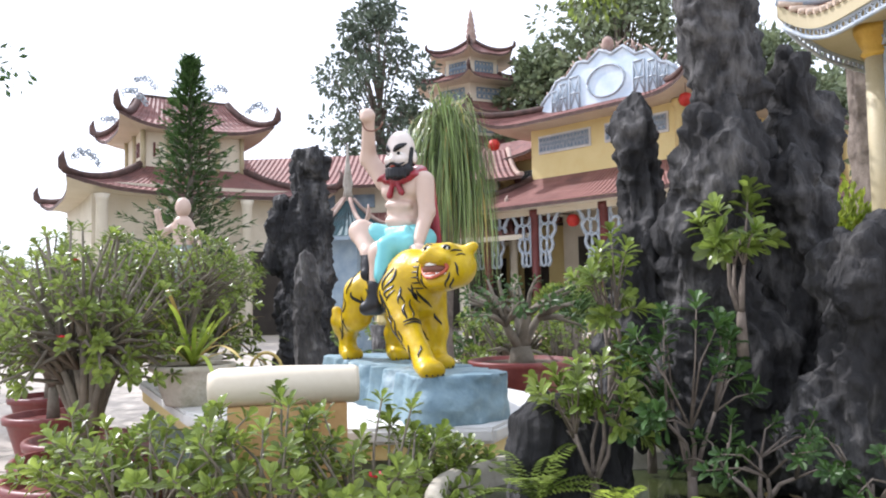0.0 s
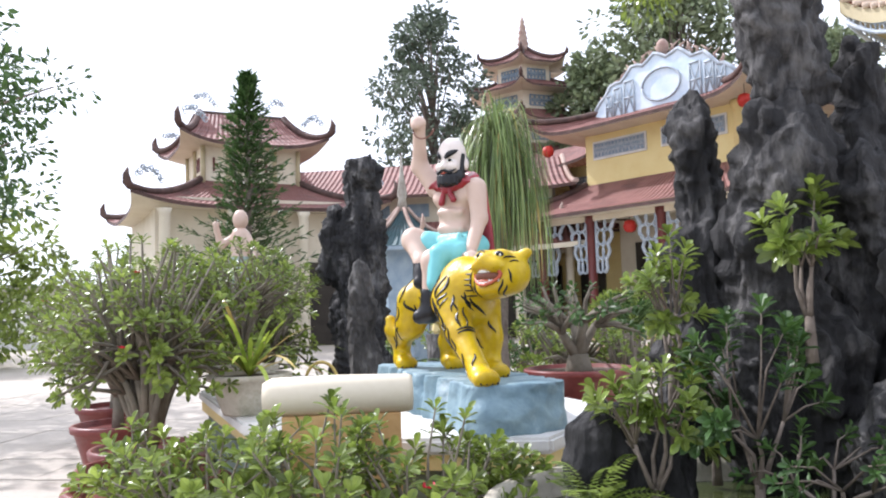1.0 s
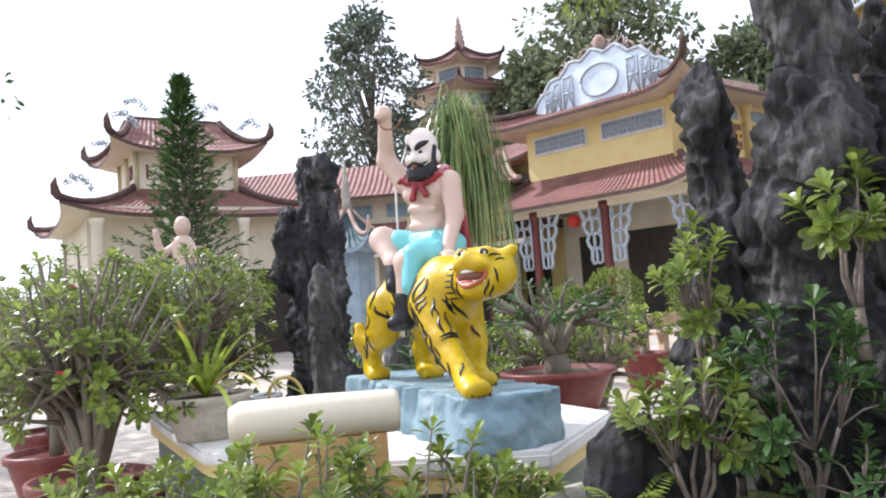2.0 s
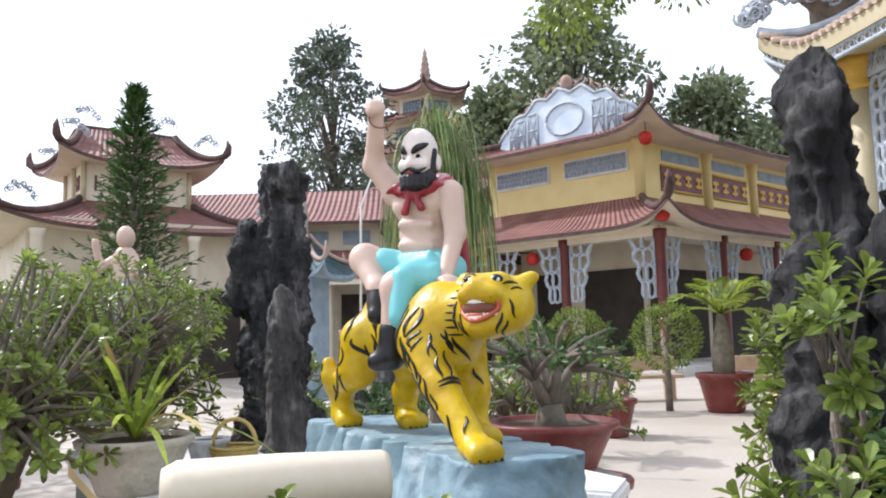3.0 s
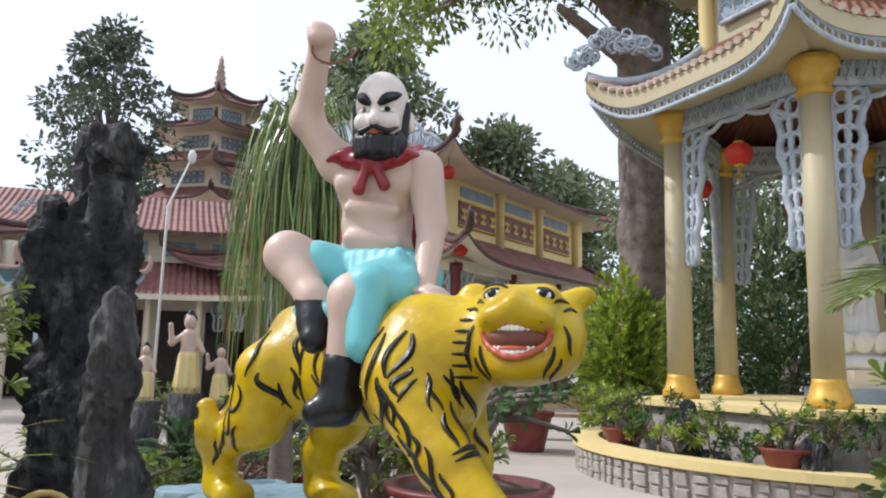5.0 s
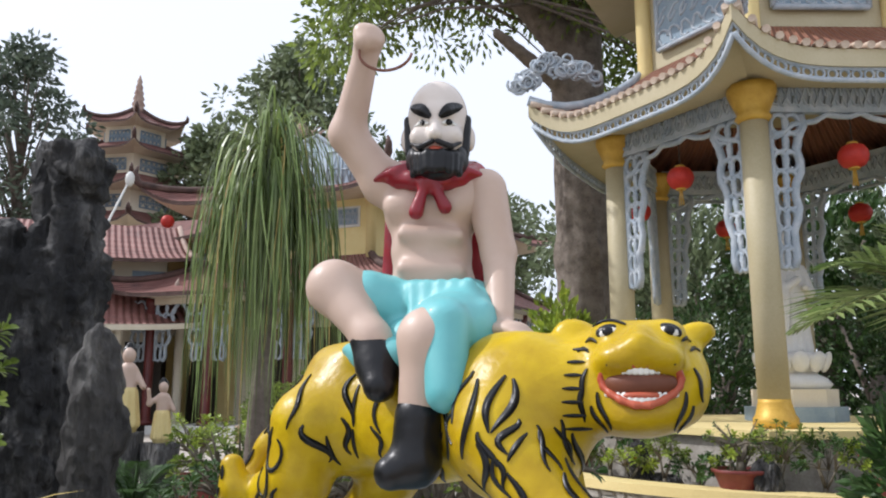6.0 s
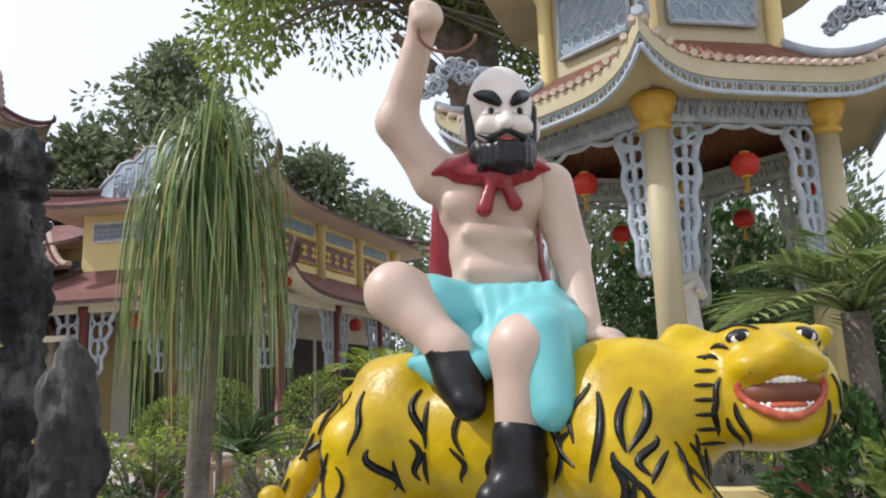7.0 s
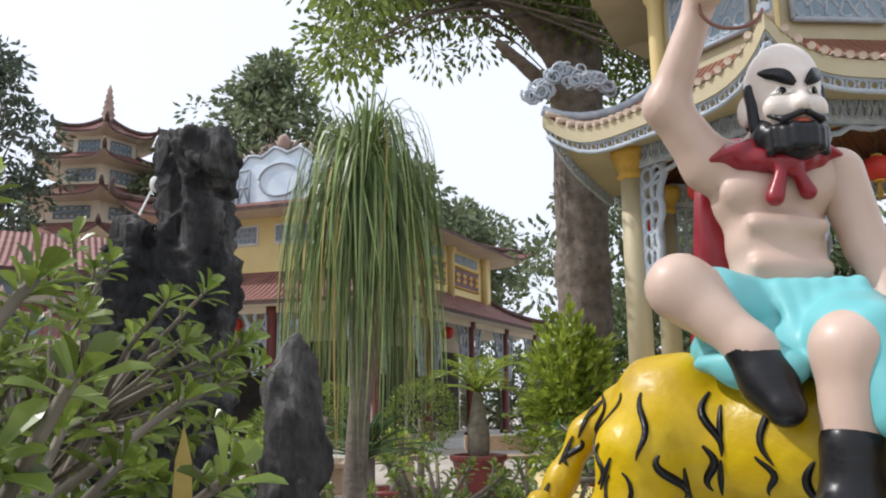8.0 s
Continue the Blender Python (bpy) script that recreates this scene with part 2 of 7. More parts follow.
def raw(name, verts, faces, material, parent=None, label="", smooth=False, kind=""):
    me = bpy.data.meshes.new(name)
    root = Vector((0, 0, 0))
    p = parent
    while p is not None:
        root += p.location
        p = p.parent
    me.from_pydata([tuple(Vector(v) - root) for v in verts], [], faces)
    me.materials.append(material)
    if smooth:
        me.shade_smooth()
    ob = new(name, me)
    ob.parent = parent
    if label:
        ob["label"] = label
    if kind:
        ob["kind"] = kind
    return ob


def BM():
    return bmesh.new()


# ---- curved temple roofs ----
def roof_grid(outer, inner, z0, z1, lift, nu=20, nv=7, sweep=0.35, power=1.5, sharp=5):
    """Surface points of a hipped roof with upswept corners, side by side. outer, inner: plan polygons."""
    sides = []
    n = len(outer)
    for k in range(n):
        a, b = Vector(outer[k]), Vector(outer[(k + 1) % n])
        c, d = Vector(inner[k]), Vector(inner[(k + 1) % n])
        grid = []
        for j in range(nv + 1):
            t = j / nv
            row = []
            for i in range(nu + 1):
                s = i / nu
                e = abs(2 * s - 1) ** sharp
                p = a.lerp(b, s).lerp(c.lerp(d, s), t)
                corner = a if s < 0.5 else b
                mid = (Vector(outer[0]) + Vector(outer[n // 2])) / 2
                p = p + (corner - mid).normalized() * sweep * e * (1 - t) ** 2
                row.append(Vector((p.x, p.y, z0 + (z1 - z0) * t ** power + lift * e * (1 - t) ** 2.2)))
            grid.append(row)
        sides.append((grid, (b - a).length, ((c + d) / 2 - (a + b) / 2).length))
    return sides


def curved_roof(parent, outer, inner, z0, z1, lift, tile, fascia_mat, soffit_mat, fascia=0.22, sweep=0.35, nu=20, soffit_in=None, horn=0.5, ridge=0.09, ridge_mat=None, sharp=5):
    """tiles, fascia, soffit and hip ridges of one roof, each a part of parent."""
    sides = roof_grid(outer, inner, z0, z1, lift, nu, 7, sweep, 1.5, sharp)
    root = parent.location
    for grid, length, depth in sides:
        bm = BM()
        uvl = bm.loops.layers.uv.new("UVMap")
        vs = [[bm.verts.new(p) for p in row] for row in grid]
        for j in range(len(vs) - 1):
            for i in range(nu):
                f = bm.faces.new((vs[j][i], vs[j][i + 1], vs[j + 1][i + 1], vs[j + 1][i]))
                f.smooth = True
                for lp, (ii, jj) in zip(f.loops, ((i, j), (i + 1, j), (i + 1, j + 1), (i, j + 1))):
                    lp[uvl].uv = (ii / nu * length, jj / 7 * depth)
        part("tile_slope", bm, tile, parent)
        bm = BM()
        top = [bm.verts.new(p - Vector((0, 0, 0.01))) for p in grid[0]]
        bot = [bm.verts.new(p - Vector((0, 0, fascia))) for p in grid[0]]
        for i in range(nu):
            bm.faces.new((top[i], top[i + 1], bot[i + 1], bot[i]))
        part("fascia", bm, fascia_mat, parent)
    if soffit_in:
        n = len(outer)
        for k, (grid, _, _) in enumerate(sides):
            bm = BM()
            a, b = soffit_in[k], soffit_in[(k + 1) % n]
            lo = [bm.verts.new(p - Vector((0, 0, fascia))) for p in grid[0]]
            hi = [bm.verts.new((*Vector(a).lerp(Vector(b), i / nu), z0 - fascia * 0.6)) for i in range(nu + 1)]
            for i in range(nu):
                bm.faces.new((lo[i], hi[i], hi[i + 1], lo[i + 1])).smooth = True
            part("soffit", bm, soffit_mat, parent)
    for k, (grid, _, _) in enumerate(sides):
        line = [row[0] for row in grid][::-1]
        out = (line[-1] - line[-2]).normalized()
        tip = line[-1]
        flat = Vector((out.x, out.y, 0)).normalized()
        line = [p + Vector((0, 0, ridge * 0.5)) for p in line]
        if horn:
            line += [tip + flat * horn * 0.25 + Vector((0, 0, horn * 0.3)), tip + flat * horn * 0.35 + Vector((0, 0, horn * 0.75)), tip + flat * horn * 0.2 + Vector((0, 0, horn * 1.15))]
            rr = [ridge] * (len(line) - 3) + [ridge * 1.1, ridge * 0.8, ridge * 0.2]
        else:
            rr = [ridge] * len(line)
        bm = BM()
        tube(bm, line, rr, 6)
        part("hip_ridge", bm, ridge_mat or M_RIDGE, parent)
    return sides


def rect(cx, cy, hx, hy, rz=0.0):
    c, s = math.cos(radians(rz)), math.sin(radians(rz))
    return [Vector((cx + x * c - y * s, cy + x * s + y * c)) for x, y in ((-hx, -hy), (hx, -hy), (hx, hy), (-hx, hy))]


def ngon(cx, cy, r, n, a0):
    return [Vector((cx + r * math.cos(radians(a0 + 360 / n * k)), cy + r * math.sin(radians(a0 + 360 / n * k)))) for k in range(n)]

# ---- ground ----
GZ = 0.25
bm = BM()
bmesh.ops.create_grid(bm, x_segments=60, y_segments=60, size=700)
ground = part("ground", bm, M_PAVE)
ground.location.z = GZ
tagged(ground, "pale sunlit cement paving of the temple yard", "ground", kind="structure")

# ---- main hall: two tiers of red roofs, yellow walls ----
HC = Vector((5.67, 25.06))
HU, HV = Vector((-0.757, 0.653)), Vector((0.760, 0.647))


def hp(u, v):
    return HC + HU * u + HV * v


def quad_box(bm, u0, u1, v0, v1, z0, z1, mi=0):
    prism(bm, [hp(u0, v0), hp(u1, v0), hp(u1, v1), hp(u0, v1)], z0, z1, mi)


def lattice(bm, a, b, z0, z1, out, nx, nz, r=0.03):
    """A pierced panel of bars between plan points a and b."""
    for i in range(nx + 1):
        p = a.lerp(b, i / nx) + out
        tube(bm, [(p.x, p.y, z0), (p.x, p.y, z1)], r, 4)
    for j in range(nz + 1):
        z = z0 + (z1 - z0) * j / nz
        tube(bm, [(*(a + out), z), (*(b + out), z)], r, 4)
    for i in range(nx):
        p, q = a.lerp(b, i / nx) + out, a.lerp(b, (i + 1) / nx) + out
        tube(bm, [(*p, z0), (*q, z1)], r * 0.7, 4)
        tube(bm, [(*p, z1), (*q, z0)], r * 0.7, 4)


def scroll_bracket(bm, p, d, ztop, drop, width, thick=0.03, cells=5):
    """A hanging pierced bracket of curls: p plan point at the post, d direction away from it."""
    d = Vector(d).normalized()
    for k in range(cells):
        f = k / cells
        w = width * (1 - 0.55 * f)
        zc = ztop - drop * (f + 0.5 / cells)
        h = drop / cells * 0.52
        for side in (0.3, 0.72):
            pts = []
            for a in range(10):
                t = a / 9 * 2 * math.pi
                q = p + d * (w * side + w * 0.26 * math.cos(t))
                pts.append((q.x, q.y, zc + h * math.sin(t)))
            tube(bm, pts, thick, 4, cap=False)
    edge = []
    for a in range(14):
        f = a / 13
        q = p + d * width * (1 - 0.55 * f) * (1.0 + 0.12 * math.sin(f * 22))
        edge.append((q.x, q.y, ztop - drop * f))
    tube(bm, edge, thick * 1.4, 5)
    tube(bm, [(*p, ztop), (*p, ztop - drop)], thick, 5)


hall = thing("main_hall", (HC.x, HC.y, 0), "yellow temple hall with two tiers of upswept red tile roofs", "temple")
bm = BM()
quad_box(bm, 0, 6.0, 0, 10.8, 5.0, 7.75)
part("upper_wall", bm, M_YELLOW, hall)
bm = BM()
quad_box(bm, 0.9, 5.9, 1.4, 9.6, 0.5, 5.2)
part("lower_wall", bm, M_CREAM, hall, "cream ground-floor wall")
bm = BM()
quad_box(bm, -2.2, 6.0, -2.2, 11.8, 0.0, 0.5)
part("plinth", bm, M_WHITE, hall)
outer_l = [hp(-2.4, -2.4), hp(-2.4, 13.0), hp(8.0, 13.0), hp(8.0, -2.4)]
inner_l = [hp(0, 0), hp(0, 10.8), hp(6, 10.8), hp(6, 0)]
curved_roof(hall, outer_l, inner_l, 4.50, 5.72, 0.6, M_TILE, M_EAVE, M_CREAM, 0.13, 0.4, 30, sharp=9, ridge_mat=M_EAVE, soffit_in=[hp(0.5, 0.5), hp(0.5, 9.8), hp(5.5, 9.8), hp(5.5, 0.5)], horn=0.6, ridge=0.12)
outer_u = [hp(-1.25, -1.25), hp(-1.25, 12.1), hp(7.2, 12.1), hp(7.2, -1.25)]
inner_u = [hp(2.2, 1.6), hp(2.2, 9.2), hp(3.8, 9.2), hp(3.8, 1.6)]
curved_roof(hall, outer_u, inner_u, 7.58, 9.1, 0.6, M_TILE, M_EAVE, M_CREAM, 0.13, 0.4, 30, sharp=8, ridge_mat=M_EAVE, soffit_in=[hp(0.1, 0.1), hp(0.1, 10.6), hp(5.9, 10.6), hp(5.9, 0.1)], horn=0.6, ridge=0.12)
bm = BM()
prism(bm, [hp(2.2, 1.5), hp(3.8, 1.5), hp(3.8, 8.7), hp(2.2, 8.7)], 8.9, 9.35)
part("ridge", bm, M_RIDGE, hall)
# blue relief gable on the left front
bm = BM()
prof = []
for k in range(25):
    f = k / 24
    u = -0.1 + 5.6 * f
    zz = 8.35 + 1.35 * math.sin(math.pi * f) ** 0.8 + (0.12 * math.sin(f * 38) if 0.05 < f < 0.95 else 0)
    prof.append((u, zz))
for v in (0.05, 0.35):
    vs = [bm.verts.new((*hp(u, v), z)) for u, z in [(-0.1, 7.75)] + prof + [(5.5, 7.75)]]
    bm.faces.new(vs)
a, b = list(bm.faces)
for k in range(len(a.verts)):
    n2 = len(a.verts)
    bm.faces.new((a.verts[k], a.verts[(k + 1) % n2], b.verts[(k + 1) % n2], b.verts[k]))
part("relief_gable", bm, M_BLUEWALL, hall, "pale blue moulded gable wall")
bm = BM()
for u0, u1, z0, z1 in ((0.75, 1.05, 8.0, 8.9), (1.15, 1.45, 8.0, 9.05), (1.6, 2.0, 8.0, 9.15), (4.2, 4.6, 8.0, 9.15), (4.75, 5.05, 8.0, 9.0), (5.15, 5.4, 8.0, 8.8)):
    lattice(bm, hp(u0 - 0.4, 0.02), hp(u1 - 0.4, 0.02), z0, z1, Vector((0, 0)), 1, 2, 0.035)
ring = [(*hp(2.7 + 0.75 * math.cos(t), 0.02), 8.75 + 0.55 * math.sin(t)) for t in np.linspace(0, 2 * math.pi, 20)]
tube(bm, ring, 0.04, 5)
tube(bm, [(*hp(u, 0.05), z + 0.05) for u, z in prof], 0.07, 5)
part("relief_moulding", bm, M_FRET, hall, "white raised scrollwork")
bm = BM()
for k in range(26):
    f = (k + 0.5) / 26
    u, z = 0.1 + 5.2 * f, 8.45 + 1.4 * math.sin(math.pi * f) ** 0.8
    tube(bm, [(*hp(u, 0.2), z), (*hp(u + 0.14 * math.sin(k * 2.1), 0.2), z + 0.16), (*hp(u + 0.2 * math.cos(k), 0.2), z + 0.22 + 0.1 * abs(math.sin(k * 1.7)))], [0.06, 0.05, 0.015], 5)
ball(bm, (*hp(2.7, 0.2), 10.05), (0.22, 0.22, 0.28), 2)
tagged(part("crest", bm, M_RIDGE, hall, "weathered crest of dragons and clouds"), kind="stuff")
# windows of pierced blue-white work in the left wall
for u0, u1 in ((0.42, 2.68), (3.41, 5.55)):
    bm = BM()
    quad_box(bm, u0 - 0.07, u1 + 0.07, -0.05, 0.0, 6.6, 7.26)
    win = part("window", bm, M_WHITE, hall)
    bm = BM()
    quad_box(bm, u0, u1, -0.06, -0.045, 6.68, 7.18)
    part("pane", bm, M_BLUETRIM, win)
    bm = BM()
    lattice(bm, hp(u0, -0.07), hp(u1, -0.07), 6.69, 7.17, Vector((0, 0)), 14, 3, 0.022)
    part("lattice", bm, M_FRET, win)
# right front: posts and gilded panels
for v0, v1 in ((1.1, 3.4), (3.95, 6.3), (7.1, 9.4)):
    bm = BM()
    prism(bm, [hp(-0.04, v0), hp(0.0, v0), hp(0.0, v1), hp(-0.04, v1)], 6.0, 6.85)
    pn = part("gilded_panel", bm, M_MAROON, hall)
    bm = BM()
    for i in range(4):
        va = v0 + 0.25 + (v1 - v0 - 0.5) * i / 3
        for t in range(2):
            box(bm, (*hp(-0.06, va), 6.3 + 0.24 * t), (0.3, 0.05, 0.1), 37)
        box(bm, (*hp(-0.06, va), 6.42), (0.08, 0.05, 0.4), 37)
    for z in (6.03, 6.82):
        tube(bm, [(*hp(-0.05, v0), z), (*hp(-0.05, v1), z)], 0.04, 5)
    part("gold_lettering", bm, M_GOLD, pn)
    bm = BM()
    prism(bm, [hp(-0.03, v0 + 0.1), hp(0.0, v0 + 0.1), hp(0.0, v1 - 0.1), hp(-0.03, v1 - 0.1)], 7.0, 7.35)
    part("vent_panel", bm, M_BLUETRIM, hall)
for u, v in ((-0.06, -0.06), (-0.06, 3.7), (-0.06, 6.7), (-0.06, 9.9)):
    bm = BM()
    p = hp(u, v)
    lathe(bm, (p.x, p.y, 5.3), [(0.16, 0), (0.16, 2.0), (0.22, 2.05), (0.24, 2.25)], 12)
    part("post", bm, M_YELLOW, hall)
# veranda columns with hanging white fretwork
cols = [(-1.6, v) for v in (-1.6, 1.6, 4.8, 8.0, 11.2)] + [(u, -1.6) for u in (1.6, 4.4, 6.6)]
for u, v in cols:
    p = hp(u, v)
    bm = BM()
    lathe(bm, (p.x, p.y, 0.5), [(0.24, 0), (0.24, 0.12), (0.15, 0.16), (0.15, 3.6), (0.2, 3.7), (0.2, 3.9)], 12)
    part("veranda_column", bm, M_MAROON, hall, "dark red column")
    for d in ((HV, -HV) if u < -1 else (HU, -HU)) if (u, v) != (-1.6, -1.6) else (HU, HV):
        bm = BM()
        scroll_bracket(bm, p + d * 0.2, d, 4.35, 1.9, 0.75, 0.045, 4)
        part("fret_bracket", bm, M_FRET, hall, "hanging white fretwork bracket")
for a, b in ((hp(-1.6, -1.6), hp(-1.6, 11.2)), (hp(-1.6, -1.6), hp(6.6, -1.6))):
    bm = BM()
    d = (b - a).normalized()
    nrm = Vector((-d.y, d.x)) * 0.1
    prism(bm, [a + nrm, b + nrm, b - nrm, a - nrm], 4.2, 4.5)
    part("beam", bm, M_CREAM, hall)
# doorways: near-black sheets on the solid wall, the inner shade put into their colour
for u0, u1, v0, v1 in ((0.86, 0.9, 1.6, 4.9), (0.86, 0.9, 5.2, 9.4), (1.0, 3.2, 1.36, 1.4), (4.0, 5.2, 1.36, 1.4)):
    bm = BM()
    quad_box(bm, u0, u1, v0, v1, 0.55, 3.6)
    part("doorway_shade", bm, M_DARK, hall, "dark sheet painted as the shade inside an open door")

# ---- side wing running back from the hall ----
wing = thing("side_wing", (*hp(11, 2.2), 0), "long yellow temple wing with stepped red roofs", "temple")
bm = BM()
quad_box(bm, 6.0, 18, 1.8, 7, 0.0, 6.9)
part("wall", bm, M_YELLOW, wing)
curved_roof(wing, [hp(5.9, 0.8), hp(5.9, 8.2), hp(19, 8.2), hp(19, 0.8)], [hp(7, 3.5), hp(7, 5.5), hp(17, 5.5), hp(17, 3.5)], 6.85, 8.2, 0.5, M_TILE, M_EAVE, M_CREAM, 0.12, 0.3, horn=0.5)
curved_roof(wing, [hp(6.1, -1.2), hp(6.1, 2.5), hp(19, 2.5), hp(19, -1.2)], [hp(6.2, 1.6), hp(6.2, 2.0), hp(18, 2.0), hp(18, 1.6)], 4.2, 5.6, 0.4, M_TILE, M_EAVE, M_CREAM, 0.12, 0.2, horn=0.4)
for k in range(4):
    bm = BM()
    u = 6.7 + 2.7 * k
    quad_box(bm, u, u + 1.7, 1.74, 1.8, 5.9, 6.45)
    win = part("window", bm, M_WHITE, wing)
    bm = BM()
    lattice(bm, hp(u + 0.06, 1.72), hp(u + 1.64, 1.72), 5.96, 6.4, Vector((0, 0)), 9, 3, 0.03)
    part("lattice", bm, M_BLUETRIM, win)
for k in range(6):
    p = hp(6.6 + 2.2 * k, -0.4)
    bm = BM()
    lathe(bm, (p.x, p.y, 0), [(0.2, 0), (0.15, 0.2), (0.15, 4.2), (0.2, 4.3)], 10)
    part("column", bm, M_CREAM, wing)
    # dark sheet on the wing's wall in place of a shaded room behind
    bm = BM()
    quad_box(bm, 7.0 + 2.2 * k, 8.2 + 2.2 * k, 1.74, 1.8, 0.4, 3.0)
    part("doorway_shade", bm, M_DARK, wing)

# ---- far pagoda ----
PG = Vector((-1.85, 47.9))
pagoda = thing("pagoda", (*PG, 0), "tall six-sided cream pagoda with stacked red roofs and a spire", "pagoda")
for re, rw, ze, zt, zb in ((2.75, 1.8, 15.9, 17.25, 14.5), (3.75, 2.4, 14.15, 14.9, 12.7), (4.5, 3.0, 12.0, 13.0, 10.4), (5.3, 3.6, 9.8, 10.9, 0.0)):
    top = 0.25 if zt > 17 else rw * 0.8
    curved_roof(pagoda, ngon(*PG, re, 6, -90), ngon(*PG, top, 6, -90), ze, zt, 0.4, M_TILE, M_EAVE, M_CREAM, 0.12, 0.2, 10, ridge_mat=M_EAVE, soffit_in=ngon(*PG, rw, 6, -90), horn=0.4, ridge=0.12)
    bm = BM()
    prism(bm, ngon(*PG, rw, 6, -90), zb, ze + 0.05)
    part("storey_wall", bm, M_CREAM, pagoda)
    if zb > 5:
        hexp = ngon(*PG, rw + 0.04, 6, -90)
        for k in (0, 4, 5, 1):
            a, b = hexp[k], hexp[(k + 1) % 6]
            bm = BM()
            lattice(bm, a.lerp(b, 0.18), a.lerp(b, 0.82), ze - 0.95, ze - 0.35, Vector((0, 0)), 5, 2, 0.05)
            part("lattice_window", bm, M_BLUETRIM, pagoda)
bm = BM()
lathe(bm, (*PG, 17.1), [(0.42, 0), (0.36, 0.25), (0.3, 0.4), (0.38, 0.5), (0.26, 0.75), (0.33, 0.85), (0.22, 1.1), (0.28, 1.2), (0.17, 1.45), (0.22, 1.55), (0.12, 1.8), (0.16, 1.9), (0.03, 2.3)], 12)
part("spire", bm, M_RIDGE, pagoda)

# ---- left temple: turned so that its front and a sliver of its flank show ----
LT, LTURN = Vector((-12.0, 28.4)), 37.0
gate = thing("left_temple", (*LT, 0), "cream two-tier temple pavilion with upswept red roofs", "temple")


def lp(u, v):
    """Left temple's plan: u along its front, v towards its back."""
    c, s = math.cos(radians(LTURN)), math.sin(radians(LTURN))
    return Vector((LT.x + u * c - v * s, LT.y + u * s + v * c))


def lt_box(bm, u0, u1, v0, v1, z0, z1):
    prism(bm, [lp(u0, v0), lp(u1, v0), lp(u1, v1), lp(u0, v1)], z0, z1)


bm = BM()
lt_box(bm, -1.8, 1.8, -1.6, 1.6, 4.5, 7.7)
part("upper_wall", bm, M_CREAM, gate)
bm = BM()
lt_box(bm, -3.6, 3.6, -3.2, 3.2, 0, 5.4)
part("lower_wall", bm, M_CREAM, gate)
curved_roof(gate, rect(*LT, 2.5, 2.35, LTURN), rect(*LT, 1.6, 0.35, LTURN), 7.55, 9.0, 0.42, M_TILE, M_EAVE, M_CREAM, 0.13, 0.28, 18, soffit_in=rect(*LT, 1.75, 1.55, LTURN), horn=0.55, ridge=0.13, ridge_mat=M_EAVE, sharp=4)
curved_roof(gate, rect(*LT, 4.25, 4.0, LTURN), rect(*LT, 1.8, 1.6, LTURN), 5.05, 6.25, 0.42, M_TILE, M_EAVE, M_CREAM, 0.13, 0.28, 18, soffit_in=rect(*LT, 3.5, 3.1, LTURN), horn=0.55, ridge=0.13, ridge_mat=M_EAVE, sharp=4)
bm = BM()
lt_box(bm, -1.6, 1.6, -0.16, 0.16, 8.9, 9.16)
part("ridge", bm, M_EAVE, gate)
for k, (u, v, z) in enumerate(((-1.6, 0, 9.1), (1.6, 0, 9.1), (-2.4, -2.25, 8.0), (2.4, -2.25, 8.0), (-4.1, -3.8, 5.5), (4.1, -3.8, 5.5), (-2.4, 2.25, 8.0))):
    bm = BM()
    rr = random.Random(k)
    sgn = -1 if u < 0 else 1
    for j in range(16):
        f = j / 15
        p = lp(u - sgn * (0.75 * f - 0.1), v)
        c = Vector((p.x, p.y, z + 0.15 + 0.45 * math.sin(math.pi * (0.25 + 0.7 * f)) + 0.18 * rr.random()))
        ph, w = rr.uniform(0, 6), 0.10
        tube(bm, [c + Vector((w * (1 - 0.08 * t) * math.cos(t + ph), 0, w * (1 - 0.08 * t) * math.sin(t + ph))) for t in np.linspace(0, 5.5, 8)], 0.022, 4)
    tagged(part("dragon_finial", bm, M_FRET, gate, "openwork dragon finial"), kind="stuff")
for u in (-1.75, -0.85, 0.85, 1.75):
    p = lp(u, -1.65)
    bm = BM()
    lathe(bm, (p.x, p.y, 6.1), [(0.09, 0), (0.09, 1.4)], 8)
    part("pilaster", bm, M_PALE, gate)
for v in (-0.6, 0.9):
    p = lp(-1.84, v)
    bm = BM()
    lathe(bm, (p.x, p.y, 6.1), [(0.08, 0), (0.08, 1.4)], 8)
    part("pilaster", bm, M_PALE, gate)
bm = BM()
for u in (-1.4, -0.7, -0.42, -0.1, 0.18, 0.5):
    lt_box(bm, u, u + 0.07, -1.65, -1.59, 6.6, 7.1)
    lt_box(bm, u + 0.07, u + 0.2, -1.65, -1.59, 6.82, 6.89)
tagged(part("lettering", bm, M_MAROON, gate, "dark raised letter bars"), kind="stuff")
bm = BM()
for v in (-1.35, -1.05):
    lt_box(bm, -1.85, -1.79, v, v + 0.07, 6.6, 7.1)
    lt_box(bm, -1.85, -1.79, v + 0.07, v + 0.2, 6.8, 6.87)
tagged(part("lettering", bm, M_MAROON, gate, "dark raised letter bars"), kind="stuff")
for u in (-3.4, -1.2, 1.2, 3.4):
    p = lp(u, -3.9)
    bm = BM()
    lathe(bm, (p.x, p.y, 0), [(0.22, 0), (0.18, 0.2), (0.18, 4.7), (0.25, 4.9)], 10)
    part("column", bm, M_CREAM, gate)
